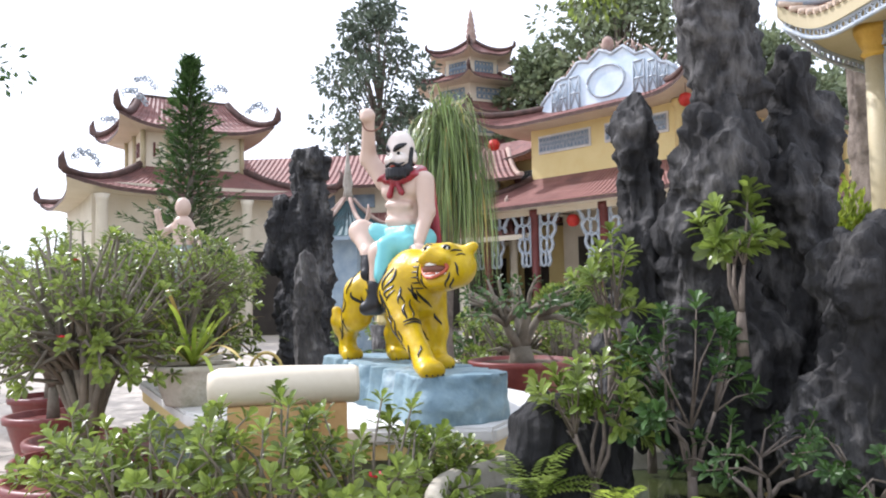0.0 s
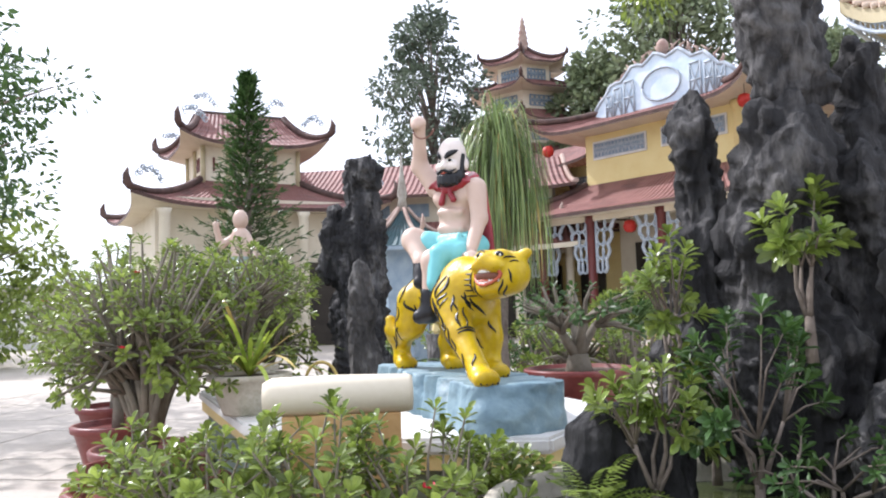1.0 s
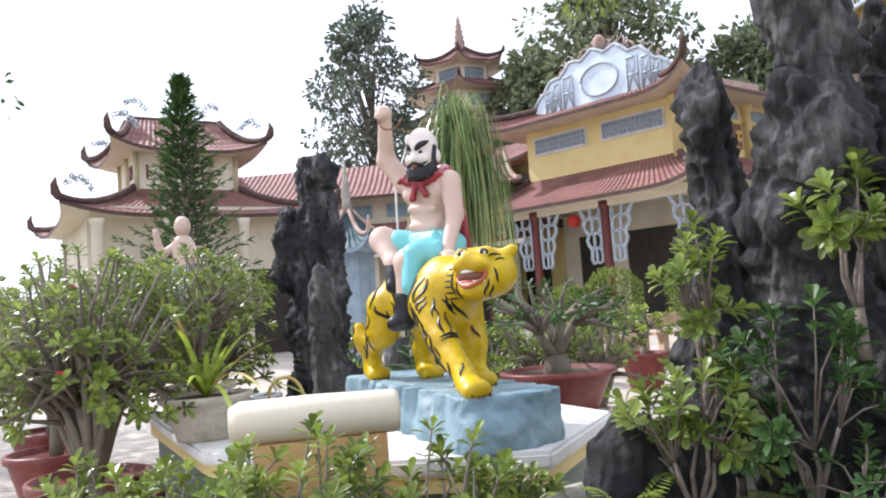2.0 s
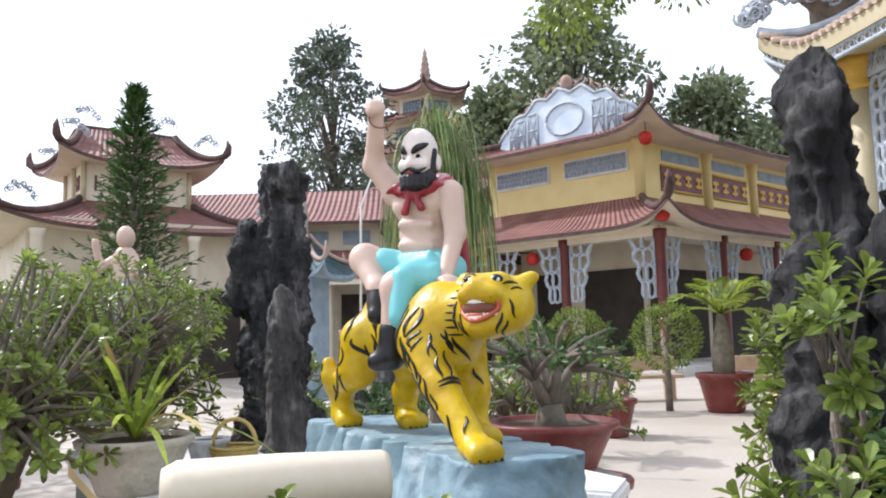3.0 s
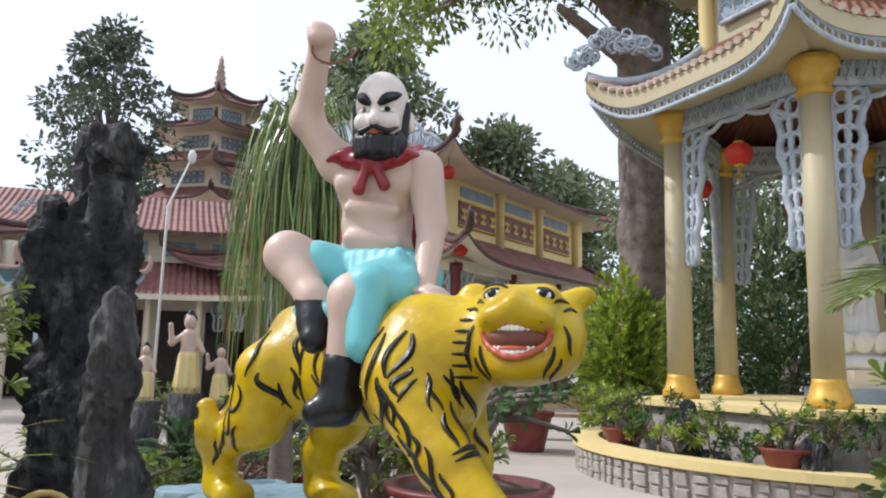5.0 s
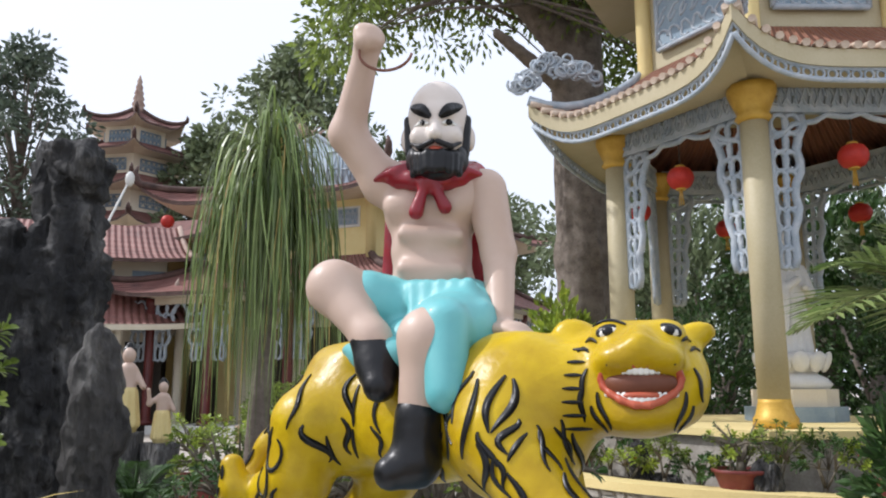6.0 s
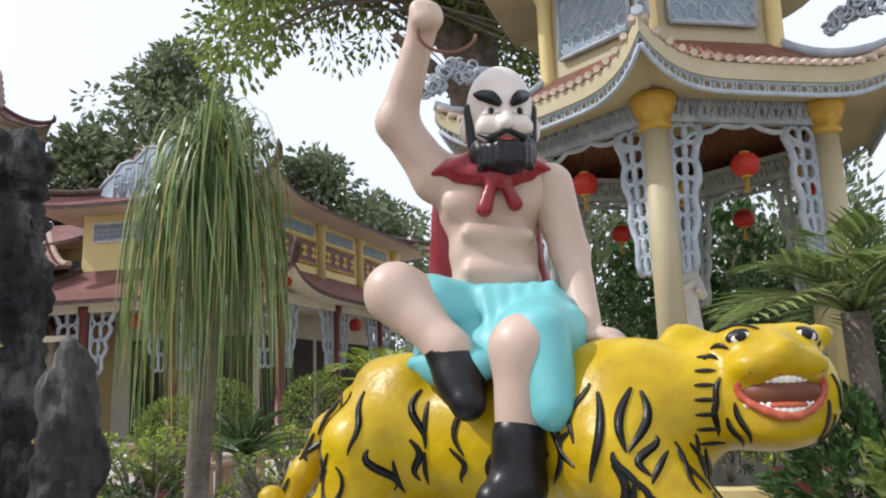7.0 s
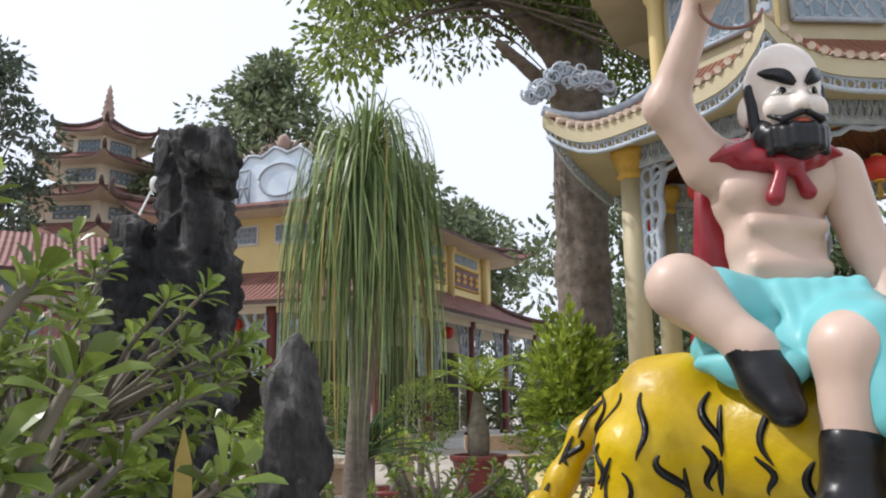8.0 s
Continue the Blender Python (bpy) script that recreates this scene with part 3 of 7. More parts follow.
# no openings here: dark sheets carry the shade of the doors' insides
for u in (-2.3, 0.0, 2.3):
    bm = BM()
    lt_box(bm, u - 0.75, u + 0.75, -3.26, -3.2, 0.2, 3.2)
    part("doorway_shade", bm, M_DARK, gate, "dark sheet painted as the shade inside an open door")

# ---- low red-roofed hall between ----
link = thing("link_hall", (-6.78, 30.63, 0), "long low hall with a faded red tile roof", "temple")
bm = BM()
prism(bm, rect(-5.35, 31.73, 5.2, 2.2), 0, 5.8)
part("wall", bm, M_CREAM, link)
curved_roof(link, rect(-5.35, 31.73, 6.0, 3.2), rect(-5.35, 31.73, 5.6, 0.2), 5.7, 7.35, 0.15, M_TILE, M_EAVE, M_CREAM, 0.12, 0.1, horn=0, ridge=0.1)

# ---- six-sided pavilion ----
PC, PR, PA = Vector((7.191, 9.922)), 2.184, 160.2
pav = thing("garden_pavilion", (*PC, 0), "six-sided open pavilion with yellow columns and blue-white fretwork", "pavilion")
bm = BM()
prism(bm, ngon(*PC, 2.75, 6, PA), 0, 1.08)
part("platform", bm, M_STONE, pav)
bm = BM()
prism(bm, ngon(*PC, 2.85, 6, PA), 1.08, 1.16)
part("platform_edge", bm, M_YELLOW, pav)
hexc = ngon(*PC, PR, 6, PA)
for p in hexc:
    bm = BM()
    lathe(bm, (p.x, p.y, 1.16), [(0.23, 0), (0.23, 0.1), (0.2, 0.14), (0.17, 0.26), (0.165, 0.3)], 20)
    part("column_foot", bm, M_GOLD, pav, "gilded lotus column foot")
    bm = BM()
    lathe(bm, (p.x, p.y, 1.46), [(0.165, 0), (0.16, 1.6), (0.15, 3.09)], 20)
    part("column", bm, M_PALE, pav, "smooth pale yellow column")
    bm = BM()
    lathe(bm, (p.x, p.y, 4.5), [(0.155, 0), (0.2, 0.05), (0.17, 0.1), (0.22, 0.22), (0.27, 0.34), (0.27, 0.42)], 20)
    part("capital", bm, M_GOLD, pav, "gilded lotus capital")
for k in range(6):
    a, b = hexc[k], hexc[(k + 1) % 6]
    d = (b - a).normalized()
    o = Vector((d.y, -d.x)) * 0.05
    bm = BM()
    prism(bm, [a + d * 0.1 + o, b - d * 0.1 + o, b - d * 0.1 - o, a + d * 0.1 - o], 4.62, 5.0)
    part("frieze", bm, M_FRET, pav, "carved blue-white frieze board")
    bm = BM()
    for i in range(11):
        c = a.lerp(b, (i + 1) / 12) + Vector((d.y, -d.x)) * 0.06
        tube(bm, [(*(c + d * 0.08 * math.cos(t)), 4.8 + 0.12 * math.sin(t * 2)) for t in np.linspace(0, 6.28, 12)], 0.016, 4)
        c2 = c - Vector((d.y, -d.x)) * 0.12
        tube(bm, [(*(c2 + d * 0.08 * math.cos(t)), 4.8 + 0.12 * math.sin(t * 2)) for t in np.linspace(0, 6.28, 12)], 0.016, 4)
    arch = []
    for i in range(15):
        f = i / 14
        c = a.lerp(b, 0.08 + 0.84 * f)
        arch.append((c.x, c.y, 4.6 - 0.28 * abs(2 * f - 1) ** 2 - 0.03 * math.sin(f * 30)))
    tube(bm, arch, 0.035, 6)
    tagged(part("frieze_scrollwork", bm, M_FRET, pav), kind="stuff")
    for p, dd in ((a, d), (b, -d)):
        bm = BM()
        scroll_bracket(bm, p + dd * 0.17, dd, 4.6, 1.75, 0.36, 0.034, 8)
        part("fret_bracket", bm, M_FRET, pav, "hanging blue-white fretwork bracket")
outer_p = ngon(*PC, 3.15, 6, PA)
curved_roof(pav, outer_p, ngon(*PC, 1.75, 6, PA), 5.02, 5.85, 0.42, M_TILEFINE, M_PALE, M_PALE, 0.2, 0.22, 24, soffit_in=ngon(*PC, 2.2, 6, PA), horn=0.0, ridge=0.07, ridge_mat=M_FRET)
# tile-end caps along the eaves, upper storey, upper roof, ornaments
sides_p = roof_grid(outer_p, ngon(*PC, 1.75, 6, PA), 5.02, 5.85, 0.42, 24, 7, 0.22)
eave_tiles = thing("eave_tiles", (*PC, 5.0), "row of round whitewashed tile ends along the pavilion eave", "roof tile")
cap_mesh = None
for k in (0, 1, 5):
    grid = sides_p[k][0]
    for i in range(24):
        a, b = grid[0][i], grid[0][i + 1]
        c, up = (a + b) / 2, (grid[1][i] + grid[1][i + 1]) / 2
        if cap_mesh is None:
            bm = BM()
            tube(bm, [(-0.05, 0, 0), (0.0, 0, 0), (0.26, 0, 0)], [0.042, 0.045, 0.04], 8)
            cap_mesh = bpy.data.meshes.new("tile_end")
            bm.to_mesh(cap_mesh)
            bm.free()
            cap_mesh.materials.append(pmat("limewashed_tile", (0.42, 0.30, 0.22), (0.62, 0.52, 0.42), 10, 0.8, 0.3))
        ob = new("tile_end", cap_mesh)
        ob.parent = eave_tiles
        way = (up - c).normalized()
        ob.matrix_basis = Matrix.Translation(c + Vector((0, 0, 0.03)) - Vector((*PC, 5.0))) @ way.to_track_quat("X", "Z").to_matrix().to_4x4()
bm = BM()
prism(bm, ngon(*PC, 1.68, 6, PA), 5.6, 7.45)
part("upper_wall", bm, M_PALE, pav)
hexu = ngon(*PC, 1.72, 6, PA)
for k in range(6):
    a, b = hexu[k], hexu[(k + 1) % 6]
    bm = BM()
    lathe(bm, (a.x, a.y, 5.75), [(0.12, 0), (0.11, 0.1), (0.11, 1.3), (0.16, 1.4), (0.18, 1.6)], 14)
    part("upper_post", bm, M_YELLOW, pav)
    d = (b - a).normalized()
    o = Vector((d.y, -d.x))
    if o.dot((a + b) / 2 - PC) < 0:
        o = -o
    bm = BM()
    p0, p1 = a.lerp(b, 0.16), a.lerp(b, 0.84)
    prism(bm, [p0 - o * 0.16, p1 - o * 0.16, p1 - o * 0.20, p0 - o * 0.20], 6.1, 7.0)
    panel = part("relief_panel", bm, M_BLUETRIM, pav, "blue panel of white carved scrolls")
    panel.location = (o.x * 0.19, o.y * 0.19, 0)
    bm = BM()
    for i in range(6):
        for j in range(3):
            c = p0.lerp(p1, (i + 0.5) / 6) + o * 0.03
            tube(bm, [(*(c + d * 0.08 * math.cos(t) * (1 + 0.3 * math.sin(3 * t + i))), 6.25 + 0.3 * j + 0.11 * math.sin(t + j)) for t in np.linspace(0, 5.4, 12)], 0.022, 4)
    for z in (6.1, 7.0):
        tube(bm, [(*(p0 + o * 0.03), z), (*(p1 + o * 0.03), z)], 0.04, 5)
    for q in (p0, p1):
        tube(bm, [(*(q + o * 0.03), 6.1), (*(q + o * 0.03), 7.0)], 0.04, 5)
    tagged(part("relief_scrollwork", bm, M_FRET, pav), kind="stuff")
curved_roof(pav, ngon(*PC, 2.75, 6, PA), ngon(*PC, 0.2, 6, PA), 7.5, 9.2, 0.45, M_TILEFINE, M_PALE, M_PALE, 0.2, 0.2, 16, soffit_in=ngon(*PC, 1.7, 6, PA), horn=0.0, ridge=0.07, ridge_mat=M_FRET)
# carved band under the eave
for k in range(6):
    grid = sides_p[k][0]
    bm = BM()
    c3 = Vector((*PC, 0))
    pts = [p for p in grid[0]]
    for off, zz, r in ((-0.03, -0.20, 0.03), (-0.02, -0.33, 0.03)):
        tube(bm, [p + (c3 - Vector((p.x, p.y, 0))).normalized() * 0.06 + Vector((0, 0, zz)) for p in pts], r, 5)
    for i in range(0, 24):
        p = (pts[i] + pts[i + 1]) / 2 + (c3 - Vector((pts[i].x, pts[i].y, 0))).normalized() * 0.06
        d = (pts[i + 1] - pts[i]).normalized()
        tube(bm, [p + d * 0.05 * math.cos(t) + Vector((0, 0, -0.265 + 0.05 * math.sin(t))) for t in np.linspace(0, 6.28, 8)], 0.016, 4, cap=False)
    part("eave_band", bm, M_FRET, pav, "carved blue-white band under the eave")
# white cloud-dragon ornaments on the corners
for k in (0, 1, 2, 5):
    p = sides_p[k][0][0][0]
    inw = (Vector((*PC, p.z)) - p)
    inw.z = 0
    inw.normalize()
    bm = BM()
    rr = random.Random(k)
    for j in range(58):
        f = j / 57
        c = p + inw * (-0.18 + 1.15 * f) + Vector((0, 0, 0.16 + 0.20 * f + rr.uniform(-0.06, 0.24) * math.sin(math.pi * (0.15 + 0.8 * f)) + 0.22 * math.sin(math.pi * f)))
        w = 0.09 + 0.03 * rr.random()
        ph = rr.uniform(0, 6)
        sd = Vector((-inw.y, inw.x, 0)) * rr.uniform(-0.05, 0.05)
        tube(bm, [c + sd + inw * w * (1 - 0.5 * t / 6) * math.cos(t + ph) + Vector((0, 0, w * (1 - 0.5 * t / 6) * math.sin(t + ph))) for t in np.linspace(0, 6.5, 11)], 0.022, 4)
    tagged(part("corner_dragon", bm, M_FRET, pav, "white openwork dragon ornament"), kind="stuff")
# lanterns hanging in the bays
lan = None
for k in range(6):
    c = (hexc[k] + hexc[(k + 1) % 6]) / 2
    if lan is None:
        lan = thing("paper_lantern", (c.x, c.y, 4.12), "round red cloth lantern with a yellow tassel", "lantern", "pavilion lanterns")
        bm = BM()
        lathe(bm, (c.x, c.y, 4.12), [(0.06, -0.135), (0.12, -0.11), (0.155, -0.05), (0.165, 0), (0.155, 0.05), (0.12, 0.11), (0.06, 0.135)], 20)
        part("shade", bm, M_LANTERN, lan)
        for z in (-0.15, 0.135):
            bm = BM()
            lathe(bm, (c.x, c.y, 4.12 + z), [(0.062, 0), (0.062, 0.02)], 12)
            part("rim", bm, M_GOLD, lan)
        bm = BM()
        tube(bm, [(c.x, c.y, 4.25), (c.x, c.y, 4.62)], 0.006, 4)
        part("cord", bm, M_DARK, lan)
        bm = BM()
        for j in range(7):
            tube(bm, [(c.x + 0.012 * math.cos(j), c.y + 0.012 * math.sin(j), 3.98), (c.x + 0.03 * math.cos(j), c.y + 0.03 * math.sin(j), 3.78)], 0.005, 4)
        part("tassel", bm, M_GOLD, lan)
    else:
        copy_thing(lan, pose(c.x, c.y, 4.12 - (0.0 if k % 2 else 0.05)))

# ---- round planter about the pavilion: rubble facing and a yellow ledge ----
PLR = 3.5
planter = thing("round_planter", (*PC, 0), "low round planter wall faced with rubble under a yellow ledge", "planter", kind="")


def ring_wall(bm, r0, r1, z0, z1, n=72, mi=0):
    rings = [[bm.verts.new((PC.x + r * math.cos(2 * math.pi * k / n), PC.y + r * math.sin(2 * math.pi * k / n), z)) for k in range(n)] for r, z in ((r0, z0), (r1, z0), (r1, z1), (r0, z1))]
    for a in range(4):
        b = (a + 1) % 4
        for k in range(n):
            bm.faces.new((rings[a][k], rings[a][(k + 1) % n], rings[b][(k + 1) % n], rings[b][k]))


bm = BM()
ring_wall(bm, PLR - 0.22, PLR - 0.02, 0, 0.36)
part("wall", bm, M_MORTAR, planter)
bm = BM()
ring_wall(bm, PLR - 0.28, PLR + 0.05, 0.36, 0.45)
part("ledge", bm, M_YELLOW, planter, "worn yellow cement ledge")
bm = BM()
bm.faces.new([bm.verts.new((PC.x + (PLR - 0.2) * math.cos(2 * math.pi * k / 60), PC.y + (PLR - 0.2) * math.sin(2 * math.pi * k / 60), 0.34)) for k in range(60)])
part("soil", bm, M_SOIL, planter)
rr = random.Random(3)
ang = 150.0
while ang < 262:
    w = rr.uniform(2.2, 4.2)
    z = 0.01
    while z < 0.33:
        h = min(rr.uniform(0.09, 0.17), 0.35 - z)
        a0, a1 = radians(ang + rr.uniform(0.1, 0.35)), radians(ang + w - rr.uniform(0.1, 0.35))
        bm = BM()
        cs = [(a0 + rr.uniform(0, 0.008), z + 0.008), (a1, z + rr.uniform(0.004, 0.015)), (a1 - rr.uniform(0, 0.008), z + h - 0.01), (a0 + rr.uniform(0, 0.006), z + h - rr.uniform(0.004, 0.014))]
        ov = [bm.verts.new((PC.x + (PLR - 0.005) * math.cos(a), PC.y + (PLR - 0.005) * math.sin(a), zz)) for a, zz in cs]
        am, zm = sum(c[0] for c in cs) / 4, sum(c[1] for c in cs) / 4
        iv = [bm.verts.new((PC.x + (PLR + 0.018) * math.cos(am + (a - am) * 0.85), PC.y + (PLR + 0.018) * math.sin(am + (a - am) * 0.85), zm + (zz - zm) * 0.82)) for a, zz in cs]
        bm.faces.new(iv)
        for q in range(4):
            bm.faces.new((ov[q], ov[(q + 1) % 4], iv[(q + 1) % 4], iv[q]))
        part("stone", bm, M_STONE, planter)
        z += h
    ang += w

planter.location.z = 0.2

# red lanterns under the hall's eaves
for u, v, z in ((6.4, -1.4, 6.95), (-1.9, -1.9, 4.75), (2.9, -1.5, 3.9), (-1.5, 3.2, 3.9), (-0.8, -0.8, 7.3)):
    p = hp(u, v)
    t = thing("hall_lantern", (p.x, p.y, z), "red cloth lantern hanging under the hall eave", "lantern", "hall lanterns")
    bm = BM()
    lathe(bm, (p.x, p.y, z), [(0.08, -0.2), (0.17, -0.15), (0.22, 0), (0.17, 0.15), (0.08, 0.2)], 14)
    part("shade", bm, M_LANTERN, t)
    bm = BM()
    tube(bm, [(p.x, p.y, z + 0.2), (p.x, p.y, z + 0.5)], 0.012, 4)
    part("cord", bm, M_DARK, t)

# stepped front roof of the link hall; its veranda's shade is painted as dark sheets
curved_roof(link, rect(-5.22, 28.93, 6.2, 1.6), rect(-5.22, 29.63, 6.0, 0.5), 3.5, 4.7, 0.15, M_TILE, M_CREAM, M_CREAM, 0.18, 0.1, horn=0, ridge=0.08)
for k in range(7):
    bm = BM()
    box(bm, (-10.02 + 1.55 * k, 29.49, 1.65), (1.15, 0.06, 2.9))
    part("doorway_shade", bm, M_DARK, link, "dark sheet painted as the shade inside an open door")
    bm = BM()
    lathe(bm, (-10.77 + 1.55 * k, 27.93, 0), [(0.14, 0), (0.11, 0.15), (0.11, 3.3), (0.15, 3.45)], 10)
    part("column", bm, M_CREAM, link)
    bm = BM()
    box(bm, (-10.02 + 1.55 * k, 29.49, 5.2), (1.0, 0.06, 0.5))
    part("vent_panel", bm, M_BLUETRIM, link)
# ---- modelled forms: rounded solids melted together and skinned ----
def capsule(a, b, ra, rb=None):
    return ("cap", np.array(a, float), np.array(b, float), ra, ra if rb is None else rb)


def ellips(c, r, turn=(0, 0, 0)):
    return ("ell", np.array(c, float), np.array(r, float), np.array(Euler([radians(t) for t in turn]).to_matrix().transposed()))


def dist_one(f, P):
    if f[0] == "cap":
        _, a, b, ra, rb = f
        ab = b - a
        t = np.clip((P - a) @ ab / max(ab @ ab, 1e-9), 0, 1)
        return np.linalg.norm(P - a - t[..., None] * ab, axis=-1) - (ra + (rb - ra) * t)
    _, c, r, m = f
    q = (P - c) @ m.T
    k0 = np.linalg.norm(q / r, axis=-1)
    k1 = np.linalg.norm(q / (r * r), axis=-1)
    return k0 * (k0 - 1) / np.maximum(k1, 1e-6)


def dist_all(forms, P, k):
    d = None
    for f in forms:
        e = dist_one(f, P)
        if d is None:
            d = e
        else:
            h = np.clip(0.5 + 0.5 * (d - e) / k, 0, 1)
            d = d * (1 - h) + e * h - k * h * (1 - h)
    return d


def skin(forms, k, step):
    """Surface nets over the melted solids: vertices and quads."""
    lo = np.min([np.minimum(f[1], f[2]) - max(f[3], f[4]) if f[0] == "cap" else f[1] - f[2].max() for f in forms], axis=0) - 2.5 * step
    hi = np.max([np.maximum(f[1], f[2]) + max(f[3], f[4]) if f[0] == "cap" else f[1] + f[2].max() for f in forms], axis=0) + 2.5 * step
    n = np.ceil((hi - lo) / step).astype(int) + 1
    ax = [lo[i] + step * np.arange(n[i]) for i in range(3)]
    P = np.stack(np.meshgrid(*ax, indexing="ij"), -1)
    D = dist_all(forms, P, k)
    S = D < 0
    pos, cnt = np.zeros((*(n - 1), 3)), np.zeros(n - 1)
    for axis in range(3):
        o1, o2 = [x for x in range(3) if x != axis]
        for i in (0, 1):
            for j in (0, 1):
                s0, s1 = [slice(None)] * 3, [slice(None)] * 3
                s0[axis], s1[axis] = slice(0, -1), slice(1, None)
                for o, q in ((o1, i), (o2, j)):
                    s0[o] = s1[o] = slice(q, -1 if q == 0 else None)
                a, b = D[tuple(s0)], D[tuple(s1)]
                cross = (a < 0) != (b < 0)
                t = np.where(cross, a / np.where(cross, a - b, 1), 0)
                pt = P[tuple(s0)].copy()
                pt[..., axis] += t * step
                pos += np.where(cross[..., None], pt, 0)
                cnt += cross
    act = cnt > 0
    idx = -np.ones(act.shape, int)
    idx[act] = np.arange(act.sum())
    verts = pos[act] / cnt[act][:, None]
    faces = []
    for axis in range(3):
        o1, o2 = (axis + 1) % 3, (axis + 2) % 3
        s0, s1 = [slice(1, -1)] * 3, [slice(1, -1)] * 3
        s0[axis], s1[axis] = slice(0, -1), slice(1, None)
        a, b = S[tuple(s0)], S[tuple(s1)]
        for flip, where in ((False, a & ~b), (True, ~a & b)):
            g = np.argwhere(where)
            if not len(g):
                continue
            base = g.copy()
            base[:, o1] += 1
            base[:, o2] += 1
            quad = []
            for d1, d2 in ((0, 0), (-1, 0), (-1, -1), (0, -1)):
                c = base.copy()
                c[:, o1] += d1
                c[:, o2] += d2
                quad.append(idx[c[:, 0], c[:, 1], c[:, 2]])
            q = np.stack(quad, 1)
            faces.append(q[:, ::-1] if flip else q)
    return verts, np.concatenate(faces)


class Sculpt:
    """Collects skinned pieces with their materials into one mesh."""

    def __init__(self):
        self.v, self.f, self.m, self.n = [], [], [], 0

    def add(self, verts, faces, mi):
        self.v.append(np.asarray(verts))
        self.f += [tuple(int(i) + self.n for i in f) for f in faces]
        self.m += [mi] * len(faces)
        self.n += len(verts)

    def forms(self, forms, mi, k=0.02, step=0.007):
        self.add(*skin(forms, k, step), mi)

    def done(self, name, mats):
        me = bpy.data.meshes.new(name)
        me.from_pydata(np.concatenate(self.v).tolist(), [], self.f)
        for m in mats:
            me.materials.append(m)
        me.polygons.foreach_set("material_index", self.m)
        me.shade_smooth()
        return new(name, me)


# ---- painted statue: a bald rider on a tiger ----
M_TIGER = pmat("tiger_yellow_paint", (0.36, 0.22, 0.002), (0.60, 0.42, 0.004), 7, 0.36, 0.55, bscale=34, spec=0.3, coat=0.08, bdist=0.012)
M_SKIN = pmat("flesh_pink_paint", (0.50, 0.36, 0.285), (0.59, 0.44, 0.355), 5, 0.44, 0.1, bscale=22, coat=0.15)
M_TEAL = pmat("turquoise_paint", (0.12, 0.42, 0.44), (0.19, 0.52, 0.53), 6, 0.48, 0.15, bscale=20, coat=0.15)
M_BLACK = pmat("black_gloss_paint", (0.006, 0.006, 0.007), (0.014, 0.014, 0.016), 6, 0.34, 0.2, spec=0.3, coat=0.06)
M_SCARF = pmat("crimson_paint", (0.20, 0.008, 0.016), (0.32, 0.018, 0.03), 8, 0.33, 0.1, coat=0.2)
M_TEETH = pmat("white_paint", (0.74, 0.72, 0.66), (0.86, 0.85, 0.8), 8, 0.35)
M_LIP = pmat("red_paint", (0.36, 0.045, 0.025), (0.50, 0.12, 0.06), 8, 0.4)
TO, TS, TL = np.array((-0.375, 3.575)), np.array((0.478, -0.878)), np.array((-0.878, -0.478))


def tg(s, lat, z):
    """Tiger's own axes: along the spine, towards the rider's knees, up."""
    return (*(TO + TS * s + TL * lat), z)


FN = np.array((-0.55, -0.835))
FS = np.array((0.835, -0.55))
HD = np.array((0.030, 3.002))
HZ = -33.4


def hd(side, front, z):
    """The tiger's head: to its left, forward, up."""
    return (*(HD + FS * side + FN * front), z)


